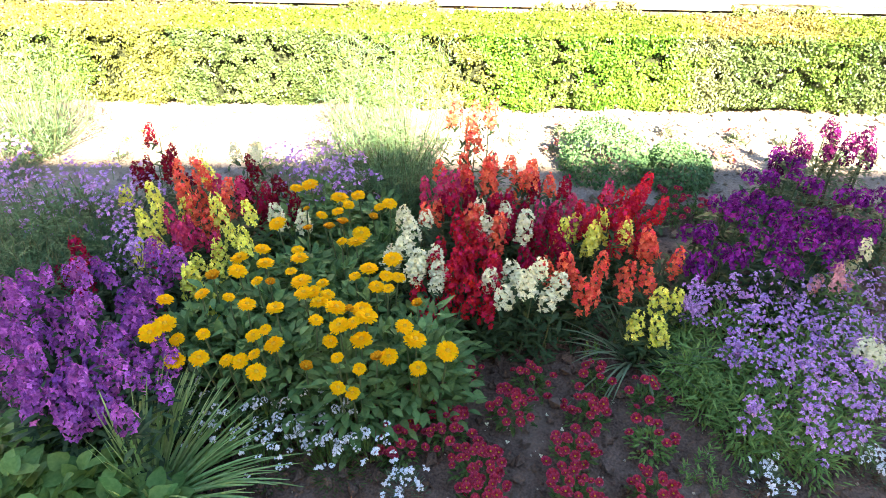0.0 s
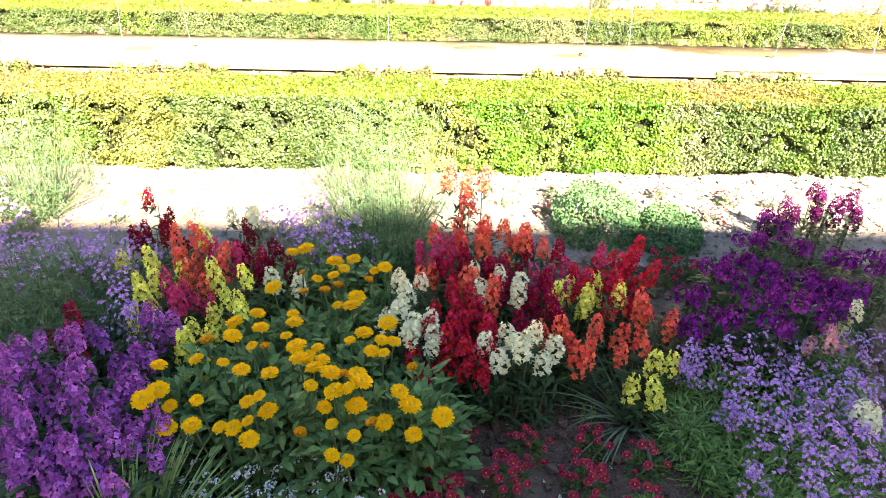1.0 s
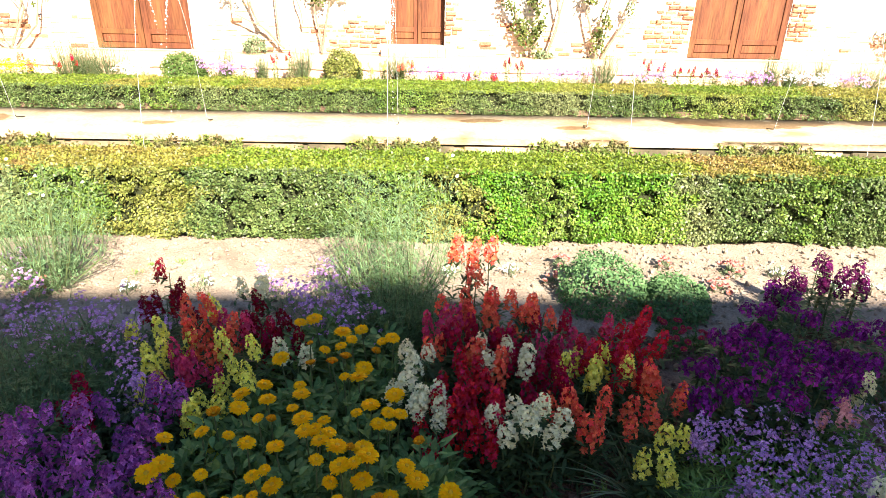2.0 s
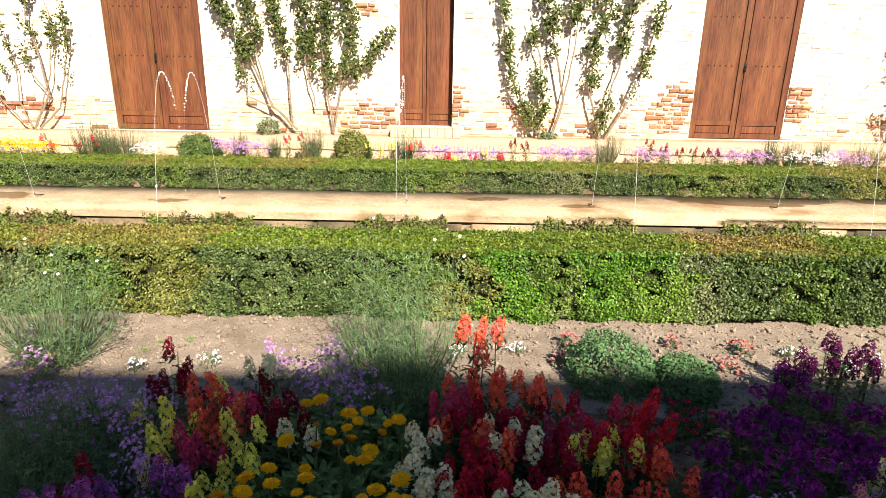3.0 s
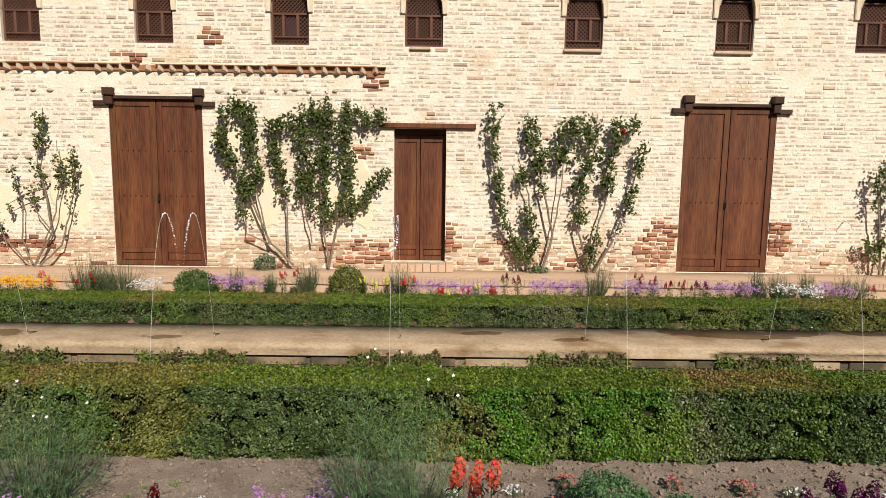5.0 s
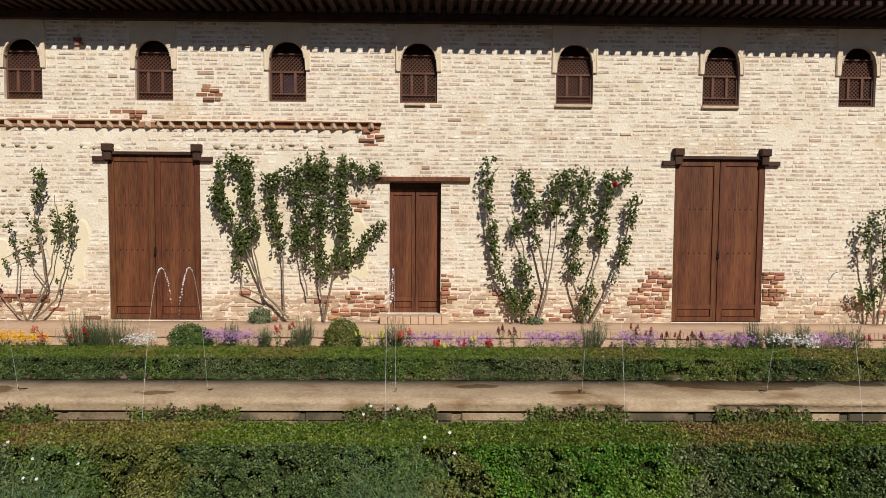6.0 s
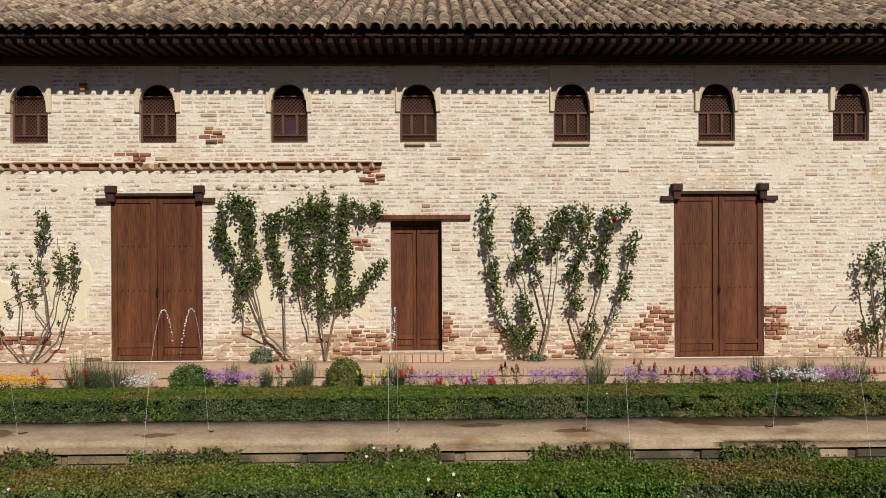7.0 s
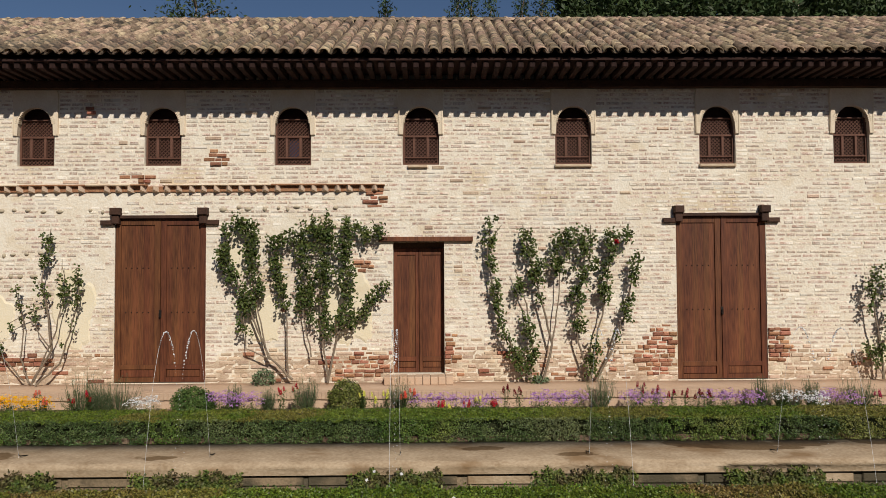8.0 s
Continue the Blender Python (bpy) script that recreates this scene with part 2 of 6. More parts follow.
def sunlit_dry_strip():
    """Pale dry soil along the foot of the near hedge, its ragged edge set at the shadow line."""
    s = Shape()
    n, k = 160, 16
    for i in range(n + 1):
        x = -8 + 16 * i / n
        y0 = 2.85 + 0.12 * noise.noise((x * 2.3, 0, 5)) + 0.05 * noise.noise((x * 9, 0, 5))
        for j in range(k + 1):
            y = y0 + (4.1 - y0) * j / k
            s.v.append((x, y, SOIL + 0.034 + 0.024 * noise.noise((x * 1.7, y * 1.7, 0)) + 0.012 * noise.noise((x * 7, y * 7, 3)) - (0.07 if j == 0 else 0)))
    for i in range(n):
        for j in range(k):
            a = i * (k + 1) + j
            s.f.append((a, a + k + 1, a + k + 2, a + 1))
    return tagged(put("dry_soil", s, M_DRY_SUNLIT, smooth=True), "pale dry trodden soil along the hedge", "soil", kind="structure")


sunlit_dry_strip()


def long_block(name, x0, x1, y0, y1, z0, z1, mat, label, category, wob=0.008, step=0.25, round_=0.03, parent=None):
    """A long uneven masonry block along x with a rounded front top edge."""
    s = Shape()
    n = int((x1 - x0) / step)
    prof = [(y1, z0), (y1, z1), ((y0 + y1) / 2, z1), (y0 + round_, z1), (y0 + round_ * 0.3, z1 - round_ * 0.3), (y0, z1 - round_), (y0, (z0 + z1) / 2), (y0, z0)]
    k = len(prof)
    for i in range(n + 1):
        x = x0 + (x1 - x0) * i / n
        for j, (y, z) in enumerate(prof):
            a = wob if 1 <= j <= 6 else 0
            s.v.append((x, y + a * noise.noise((x * 2.1, j * 0.7, y0)), z + a * noise.noise((x * 1.3, j * 0.9, 7 + y0))))
    for i in range(n):
        for j in range(k - 1):
            a = i * k + j
            s.f.append((a, a + 1, a + k + 1, a + k))
    s.f += [tuple(range(k)), tuple(n * k + j for j in reversed(range(k)))]
    ob = put(name, s, mat, parent, smooth=True)
    return tagged(ob, label, category, kind="structure") if label else ob


def wet_stone(name, dry, spots):
    """The dry stone with dark damp patches of ragged outline, a little glossier."""
    m = dry.copy()
    m.name = name
    n, ln = m.node_tree.nodes, m.node_tree.links
    b = n["Principled BSDF"]
    where = n.new("ShaderNodeTexCoord").outputs["Object"]
    rag = n.new("ShaderNodeTexNoise")
    rag.inputs["Scale"].default_value, rag.inputs["Detail"].default_value = 5.0, 5.0
    ln.new(where, rag.inputs["Vector"])
    base = b.inputs["Base Color"].links[0].from_socket
    total = None
    for cx, cy, rx, ry in spots:
        mp = n.new("ShaderNodeMapping")
        mp.inputs["Location"].default_value = (-cx / rx, -cy / ry, 0)
        mp.inputs["Scale"].default_value = (1 / rx, 1 / ry, 0)
        ln.new(where, mp.inputs["Vector"])
        far = n.new("ShaderNodeVectorMath")
        far.operation = "LENGTH"
        ln.new(mp.outputs["Vector"], far.inputs[0])
        add = n.new("ShaderNodeMath")
        add.operation = "MULTIPLY_ADD"
        add.inputs[1].default_value = 1.8
        ln.new(rag.outputs["Fac"], add.inputs[0])
        ln.new(far.outputs["Value"], add.inputs[2])
        mr = n.new("ShaderNodeMapRange")
        mr.inputs["From Min"].default_value, mr.inputs["From Max"].default_value = 2.0, 1.8
        ln.new(add.outputs[0], mr.inputs["Value"])
        if total is None:
            total = mr.outputs["Result"]
        else:
            mx = n.new("ShaderNodeMath")
            mx.operation = "MAXIMUM"
            ln.new(total, mx.inputs[0])
            ln.new(mr.outputs["Result"], mx.inputs[1])
            total = mx.outputs[0]
    mix = n.new("ShaderNodeMix")
    mix.data_type = "RGBA"
    mix.blend_type = "MULTIPLY"
    mix.inputs["B"].default_value = (0.42, 0.36, 0.28, 1)
    ln.new(base, mix.inputs["A"])
    ln.new(total, mix.inputs["Factor"])
    ln.new(mix.outputs["Result"], b.inputs["Base Color"])
    return m


M_COPING = wet_stone("coping_stone", M_CURB, ((3.15, 7.42, 0.62, 0.17), (4.1, 7.44, 0.45, 0.14), (3.6, 7.25, 0.5, 0.08), (0.55, 7.3, 0.26, 0.08), (4.95, 7.45, 0.25, 0.12), (-4.8, 7.1, 0.4, 0.14), (-2.9, 7.0, 0.2, 0.08), (1.5, 7.05, 0.22, 0.08)))
CURB = -0.28
long_block("pool_coping", -14, 14, 6.80, 7.60, -0.41, CURB, M_COPING, "worn tan stone coping along the pool, wet in patches", "coping", 0.010, 0.12, 0.06)
long_block("pool_wall", -14, 14, 6.86, 7.30, -0.90, -0.425, M_CURBDARK, "dark wet masonry below the pool's coping", "pool wall", 0.015)
for q in range(34):
    x = -13.6 + q * 0.82
    s = Shape().box(x, x + 0.74 + 0.10 * noise.noise((q * 3.1, 0, 0)), 6.835, 6.9, -0.53, -0.435, 0.012)
    tagged(put("facing_stone", s, M_CURB if q % 4 == 1 else M_CURBDARK), "squared pale facing stone below the coping", "stone", "facing stones below the coping")
long_block("pool_coping_near", -14, 14, 4.86, 5.42, -0.45, CURB, M_CURB, "worn tan stone coping behind the clipped hedge", "coping", 0.012)

M_WATER = bpy.data.materials.new("pool_water")
M_WATER.use_nodes = True
wb = M_WATER.node_tree.nodes["Principled BSDF"]
wb.inputs["Base Color"].default_value = (0.02, 0.035, 0.02, 1)
wb.inputs["Roughness"].default_value = 0.06
wt = M_WATER.node_tree.nodes.new("ShaderNodeTexNoise")
wt.inputs["Scale"].default_value = 9
wbp = M_WATER.node_tree.nodes.new("ShaderNodeBump")
wbp.inputs["Strength"].default_value, wbp.inputs["Distance"].default_value = 0.35, 0.03
M_WATER.node_tree.links.new(wt.outputs["Fac"], wbp.inputs["Height"])
M_WATER.node_tree.links.new(wbp.outputs["Normal"], wb.inputs["Normal"])
tagged(put("water", Shape().add([(-14, 5.3, -0.6), (14, 5.3, -0.6), (14, 6.9, -0.6), (-14, 6.9, -0.6)], [(0, 1, 2, 3)]), M_WATER), "dark rippled water of the long pool", "water", kind="structure")

# far walk: a step of bricks on edge under a paved strip
long_block("walk_bed", -14, 14, 9.225, 10.2, SOIL - 0.05, -0.012, M_PAVE, "terracotta walk along the foot of the wall", "walk", 0.004)


def hedge(x0, x1, y0, y1, z0, z1, label, density, size, dense_half, seed, plants, plants_top, foot, pits):
    rng = np.random.default_rng(seed)
    h = thing("hedge", ((x0 + x1) / 2, (y0 + y1) / 2, z0), label, "hedge", "clipped hedges along the pool")
    mx, my = (x0 + x1) / 2, (y0 + y1) / 2
    # added inner body, coloured as the hedge's inner shade, showing through the hollows
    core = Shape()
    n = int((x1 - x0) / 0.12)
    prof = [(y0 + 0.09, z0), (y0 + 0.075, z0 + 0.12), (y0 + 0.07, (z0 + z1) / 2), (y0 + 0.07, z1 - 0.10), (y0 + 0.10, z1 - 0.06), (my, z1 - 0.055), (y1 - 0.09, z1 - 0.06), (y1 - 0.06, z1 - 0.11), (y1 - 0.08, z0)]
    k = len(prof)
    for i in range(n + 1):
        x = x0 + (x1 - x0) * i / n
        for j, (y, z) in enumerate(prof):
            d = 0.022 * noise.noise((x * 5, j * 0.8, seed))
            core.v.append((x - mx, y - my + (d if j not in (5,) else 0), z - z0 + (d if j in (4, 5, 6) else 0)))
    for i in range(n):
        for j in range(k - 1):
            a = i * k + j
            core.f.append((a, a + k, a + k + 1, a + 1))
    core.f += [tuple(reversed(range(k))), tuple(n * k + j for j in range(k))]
    put("core", core, M_CORESHADE, h, smooth=True)
    # leaves in small tufts on front, top and back, with hollows in the face; each plant of the row has its own green
    face_names = {"front": "leaves", "top": "top_leaves", "back": "back_leaves"}
    hgt, dep = z1 - z0, y1 - y0
    for face, area, dens in (("front", hgt, 1.0), ("top", dep, 1.0), ("back", hgt, 0.12)):
        P, N = [], []
        for a, b, f in ((x0, -dense_half, 0.4), (-dense_half, dense_half, 1.0), (dense_half, x1, 0.4)):
            m = int((b - a) * area * density * dens * f)
            x = rng.uniform(a, b, m)
            t = rng.uniform(0, 1, m)
            v = t * area
            big, tuft = grid_noise(x * 3.1 + 40, v * 4.3, seed), grid_noise(x * 13 + 90, v * 13, seed + 1)
            hole = 0.5 * big + 0.75 * grid_noise(x * 8 + 70, v * 8, seed + 2) + 0.85 * grid_noise(x * 21 + 150, v * 21, seed + 3)
            if face == "front":
                keep = (hole < pits) | (rng.random(m) < 0.15)
            else:
                keep = np.ones(m, bool)
            x, t, v, big, tuft, hole = [q[keep] for q in (x, t, v, big, tuft, hole)]
            m = len(x)
            out = 0.016 * big + 0.030 * tuft + rng.normal(0, 0.009, m) - 0.035 * np.clip(hole - 0.2, 0, 1)
            tilt = np.stack([0.8 * grid_noise(x * 13 + 9, v * 13 + 50, seed + 5), np.zeros(m), 0.8 * grid_noise(x * 13 + 30, v * 13 + 80, seed + 6)], 1)
            if face == "front":
                ragged = foot + 2.2 * foot * grid_noise(x * 6 + 20, x * 0 + 3, seed + 4)
                P.append(np.stack([x, y0 - out + np.clip(0.12 - t, 0, 1) * 12 * foot, z0 + np.maximum(ragged, 0) * (1 - t) + t * (hgt - 0.012)], 1))
                N.append(np.array((0, -1.0, 0.45)) + tilt)
            elif face == "top":
                P.append(np.stack([x, y0 + t * dep, z1 + out * 0.45 - 0.026], 1))
                N.append(np.array((0, -0.25, 1.0)) + tilt * np.array((0.5, 0, 0)))
            else:
                P.append(np.stack([x, y1 + out, z0 + t * hgt], 1))
                N.append(np.tile((0, 1.0, 0.3), (m, 1)))
        P, N = np.concatenate(P), np.concatenate(N)
        Q = P - np.array((mx, my, z0))
        V = facing_leaves(Q, N, size, size * 0.62, rng, 0.75)
        border = P[:, 0] + 0.16 * grid_noise(P[:, 2] * 9 + P[:, 1] * 9 + 30, P[:, 0] * 5 + 60, seed + 7) + rng.normal(0, 0.05, len(P))
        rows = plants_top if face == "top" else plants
        edges = [x for x, _ in rows[1:]]
        which = np.digitize(border, edges)
        for q, (_, mat_) in enumerate(rows):
            if (which == q).any():
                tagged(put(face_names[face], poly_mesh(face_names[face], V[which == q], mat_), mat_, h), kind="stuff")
    return h


NEAR_FRONT = ((-9, M_BOXGREY), (-2.35, M_BOX), (-2.0, M_BOXDRY), (-1.42, M_BOXGREY), (-0.45, M_BOX), (0.05, M_BOXDRY), (0.32, M_BOXGREEN), (0.62, M_BOX), (0.85, M_BOXGREEN), (1.52, M_BOXGREY), (2.2, M_BOX), (2.6, M_BOXGREY))
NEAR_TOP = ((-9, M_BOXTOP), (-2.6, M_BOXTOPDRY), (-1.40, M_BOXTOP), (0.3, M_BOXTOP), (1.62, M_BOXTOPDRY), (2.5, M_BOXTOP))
FAR_FRONT = ((-9, M_BOX), (-4.9, M_BOXGREY), (-3.3, M_BOX), (-2.9, M_BOXGREY), (-0.6, M_BOX), (0.2, M_BOXGREY), (2.5, M_BOX), (3.1, M_BOX), (3.9, M_BOXGREY), (4.6, M_BOXDRY), (5.3, M_BOX))
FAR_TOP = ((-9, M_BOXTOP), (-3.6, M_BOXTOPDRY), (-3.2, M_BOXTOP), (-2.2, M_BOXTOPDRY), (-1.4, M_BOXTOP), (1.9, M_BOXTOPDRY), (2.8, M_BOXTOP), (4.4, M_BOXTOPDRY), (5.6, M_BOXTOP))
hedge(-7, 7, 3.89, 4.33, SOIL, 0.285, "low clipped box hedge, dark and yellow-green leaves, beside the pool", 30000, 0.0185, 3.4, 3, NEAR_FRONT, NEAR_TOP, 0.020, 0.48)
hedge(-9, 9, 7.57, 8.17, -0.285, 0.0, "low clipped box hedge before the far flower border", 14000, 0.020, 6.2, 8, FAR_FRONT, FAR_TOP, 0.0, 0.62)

# ---- the long wall ----
WALL = 10.0
BIG_DOORS = ((-4.838, -3.463), (3.686, 5.061))
SMALL = (-0.63, 0.148, 0.11, 2.11)
WIN_X = (-8.1, -6.046, -4.123, -2.151, -0.20, 2.135, 4.347, 6.415, 8.45)
WIN_W, WIN_Z0, WIN_Z1 = 0.56, 3.285, 4.20
OPEN = [(a, b, 0.0, 2.49) for a, b in BIG_DOORS] + [SMALL] + [(x - WIN_W / 2, x + WIN_W / 2, WIN_Z0, WIN_Z1) for x in WIN_X]
PANELS = [(x - 0.345, x + 0.345, 3.745, 4.44) for x in WIN_X]


def facade(x0, x1, y0, y1, z0, z1, holes):
    """A wall with thickness along x, pierced by rectangular holes."""
    s = Shape()
    xs = sorted({x0, x1, *[h[0] for h in holes], *[h[1] for h in holes]})
    for a, b in zip(xs, xs[1:]):
        cut = sorted((h[2], h[3]) for h in holes if h[0] <= a + 1e-6 and h[1] >= b - 1e-6)
        z = z0
        for c, d in cut + [(z1, z1)]:
            if c > z + 1e-6:
                for y, f in ((y0, (0, 1, 2, 3)), (y1, (3, 2, 1, 0))):
                    s.add([(a, y, z), (b, y, z), (b, y, c), (a, y, c)], [f])
            z = max(z, d)
    for a, b, c, d in holes:
        s.add([(a, y0, c), (a, y1, c), (a, y1, d), (a, y0, d)], [(3, 2, 1, 0)])
        s.add([(b, y0, c), (b, y1, c), (b, y1, d), (b, y0, d)], [(0, 1, 2, 3)])
        s.add([(a, y0, d), (b, y0, d), (b, y1, d), (a, y1, d)], [(3, 2, 1, 0)])
        s.add([(a, y0, c), (b, y0, c), (b, y1, c), (a, y1, c)], [(0, 1, 2, 3)])
    for x, f in ((x0, (3, 2, 1, 0)), (x1, (0, 1, 2, 3))):
        s.add([(x, y0, z0), (x, y1, z0), (x, y1, z1), (x, y0, z1)], [f])
    s.add([(x0, y0, z1), (x1, y0, z1), (x1, y1, z1), (x0, y1, z1)], [(0, 1, 2, 3)])
    return s


wall_east = tagged(put("wall_east", facade(-13, 13, WALL + 0.012, WALL + 0.55, -0.05, 4.9, OPEN), M_MORTAR), "old limewashed brick wall with worn patches and plaster", "wall", kind="structure")
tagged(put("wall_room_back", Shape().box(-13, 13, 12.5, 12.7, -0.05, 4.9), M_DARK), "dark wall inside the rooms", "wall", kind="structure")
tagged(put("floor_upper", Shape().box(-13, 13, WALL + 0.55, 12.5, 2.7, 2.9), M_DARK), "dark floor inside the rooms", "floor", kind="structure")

# unseen opposite building, added so that its eave shades the near beds
EAVE_Y, EAVE_Z = -6.0, 7.46
tagged(put("wall_west", Shape().box(-30, 30, -7.4, -7.0, SOIL, 7.8), M_MORTAR), "limewashed wall of the building across the garden", "wall", kind="structure")
tagged(put("roof_west", Shape().add([(-30, EAVE_Y, EAVE_Z), (30, EAVE_Y, EAVE_Z), (30, -12, 10.0), (-30, -12, 10.0), (-30, EAVE_Y, EAVE_Z - 0.12), (30, EAVE_Y, EAVE_Z - 0.12), (30, -12, 9.8), (-30, -12, 9.8)],
       [(0, 1, 2, 3), (7, 6, 5, 4), (4, 5, 1, 0), (5, 6, 2, 1), (6, 7, 3, 2), (7, 4, 0, 3)]), M_TILES), "tiled roof of the building across the garden", "roof", kind="structure")
tagged(put("walk_west", Shape().box(-30, 30, -7.0, 0.9, SOIL - 0.1, -0.05), M_PAVE), "terracotta walk on the near side of the garden", "walk", kind="structure")

# ---- roof ----
SLOPE = radians(27.9)
TILE_E_Y, TILE_E_Z = 9.26, 4.73
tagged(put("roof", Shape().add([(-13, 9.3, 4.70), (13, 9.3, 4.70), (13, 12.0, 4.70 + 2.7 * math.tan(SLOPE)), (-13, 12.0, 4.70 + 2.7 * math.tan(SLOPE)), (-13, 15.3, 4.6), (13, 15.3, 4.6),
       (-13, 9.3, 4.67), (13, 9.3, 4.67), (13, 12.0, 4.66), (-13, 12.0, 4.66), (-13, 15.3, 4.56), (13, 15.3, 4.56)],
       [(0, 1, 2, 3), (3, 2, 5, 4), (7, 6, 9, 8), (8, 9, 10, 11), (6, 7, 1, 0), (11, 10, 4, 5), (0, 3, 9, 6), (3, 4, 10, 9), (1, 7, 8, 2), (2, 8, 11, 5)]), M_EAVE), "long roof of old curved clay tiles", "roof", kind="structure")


def eroded_foot():
    """The weathered foot of the wall: a thin uneven skin with a ragged top."""
    sh = Shape()
    for a, b in ((-8.8, BIG_DOORS[0][0]), (BIG_DOORS[0][1], SMALL[0]), (SMALL[1], BIG_DOORS[1][0]), (BIG_DOORS[1][1], 8.8)):
        n = int((b - a) / 0.06)
        k = len(sh.v)
        for i in range(n + 1):
            x = a + (b - a) * i / n
            top = 0.42 + 0.13 * noise.noise((x * 1.6, 0.6, 2.0)) + 0.10 * noise.noise((x * 6, 3, 1)) + 0.05 * noise.noise((x * 17, 3, 1))
            for j in range(15):
                z = -0.02 + (top + 0.02) * j / 14
                sh.v.append((x, WALL + 0.011 - 0.010 * noise.noise((x * 7, z * 26, 4)) - 0.006 * noise.noise((x * 19, z * 31, 9)) + (0.016 if j == 14 else 0), z))
        for i in range(n):
            for j in range(14):
                q = k + i * 15 + j
                sh.f.append((q, q + 15, q + 16, q + 1))
    put("eroded_foot", sh, M_ERODED, wall_east, "eroded pinkish-brown foot of the wall")


eroded_foot()


def plaster_skin(cx, cz, rx, rz, seed):
    """A remnant of smooth yellowed plaster with a ragged outline."""
    sh = Shape()
    n = 40
    sh.v.append((cx, WALL - 0.001, cz))
    for q, f in ((0, 0.9), (1, 1.0)):
        for i in range(n):
            a = 2 * math.pi * i / n
            r = f * (0.8 + 0.28 * noise.noise((math.cos(a) * 1.7, math.sin(a) * 1.7, seed)) + 0.12 * noise.noise((math.cos(a) * 6, math.sin(a) * 6, seed)))
            sh.v.append((cx + rx * r * math.cos(a), WALL - 0.001 + 0.014 * q, cz + rz * r * math.sin(a)))
    sh.f = [(0, 1 + (i + 1) % n, 1 + i) for i in range(n)] + [(1 + i, 1 + (i + 1) % n, 1 + n + (i + 1) % n, 1 + n + i) for i in range(n)]
    put("plaster_patch", sh, M_PLASTER, wall_east, "yellowed plaster remnant")


for q, row in enumerate(((-1.25, 1.15, 0.50, 0.70), (-2.6, 0.95, 0.42, 0.45), (-5.45, 1.1, 0.40, 0.75), (-6.6, 1.0, 0.35, 0.4), (6.7, 0.45, 0.3, 0.28), (-2.9, 2.0, 0.3, 0.5))):
    plaster_skin(*row, q)


# ---- bricks of the long wall ----
BARE = ((-3.28, 3.37, 0.20, 0.13), (-5.2, 4.1, 0.13, 0.06), (-4.45, 3.08, 0.24, 0.06), (-0.86, 2.75, 0.15, 0.20), (-1.1, 1.72, 0.24, 0.09), (3.40, 0.42, 0.30, 0.40), (5.22, 0.50, 0.17, 0.30),
        (0.24, 0.45, 0.12, 0.32), (-1.15, 0.22, 0.5, 0.2), (-6.3, 0.3, 0.6, 0.1), (-2.3, 1.05, 0.08, 0.05), (-7.0, 3.3, 0.3, 0.2))


def brick_kind(x, z):
    """0 limewashed, 1 worn, 2 bare, 3 plastered over."""
    n1 = noise.noise((x * 1.6, z * 1.6, 2.0))
    n2 = noise.noise((x * 7.0, z * 9.0, 5.0))
    for cx, cz, rx, rz in BARE:
        if ((x - cx) / rx) ** 2 + ((z - cz) / rz) ** 2 < 1.0 + 0.6 * n2:
            return 2
    edge = 0.44 + 0.16 * n1 + 0.12 * n2
    if z < edge:
        return 2 if n2 + 0.5 * (edge - z) > 0.45 else (1 if n2 > -0.42 else 3)
    if x < -0.72 + 0.1 * n2 and z < 2.9:
        return 3 if n1 + 0.45 * n2 > 0.28 else 0
    if n1 > 0.5 and z < 3.0:
        return 3
    return 1 if n2 > 0.58 else 0


def in_holes(x0, x1, z0, z1):
    for a, b, c, d in OPEN + PANELS:
        if x1 > a - 0.006 and x0 < b + 0.006 and z1 > c - 0.004 and z0 < d + 0.004:
            return a, b
    return None


BRICK_MATS = (M_LIME, M_WORN, M_BARE)
joined = {0: Shape(), 1: Shape(), 2: Shape()}
brick_pool = {}
single_bricks = 0
rng_b = random.Random(11)
COURSE = 0.0655
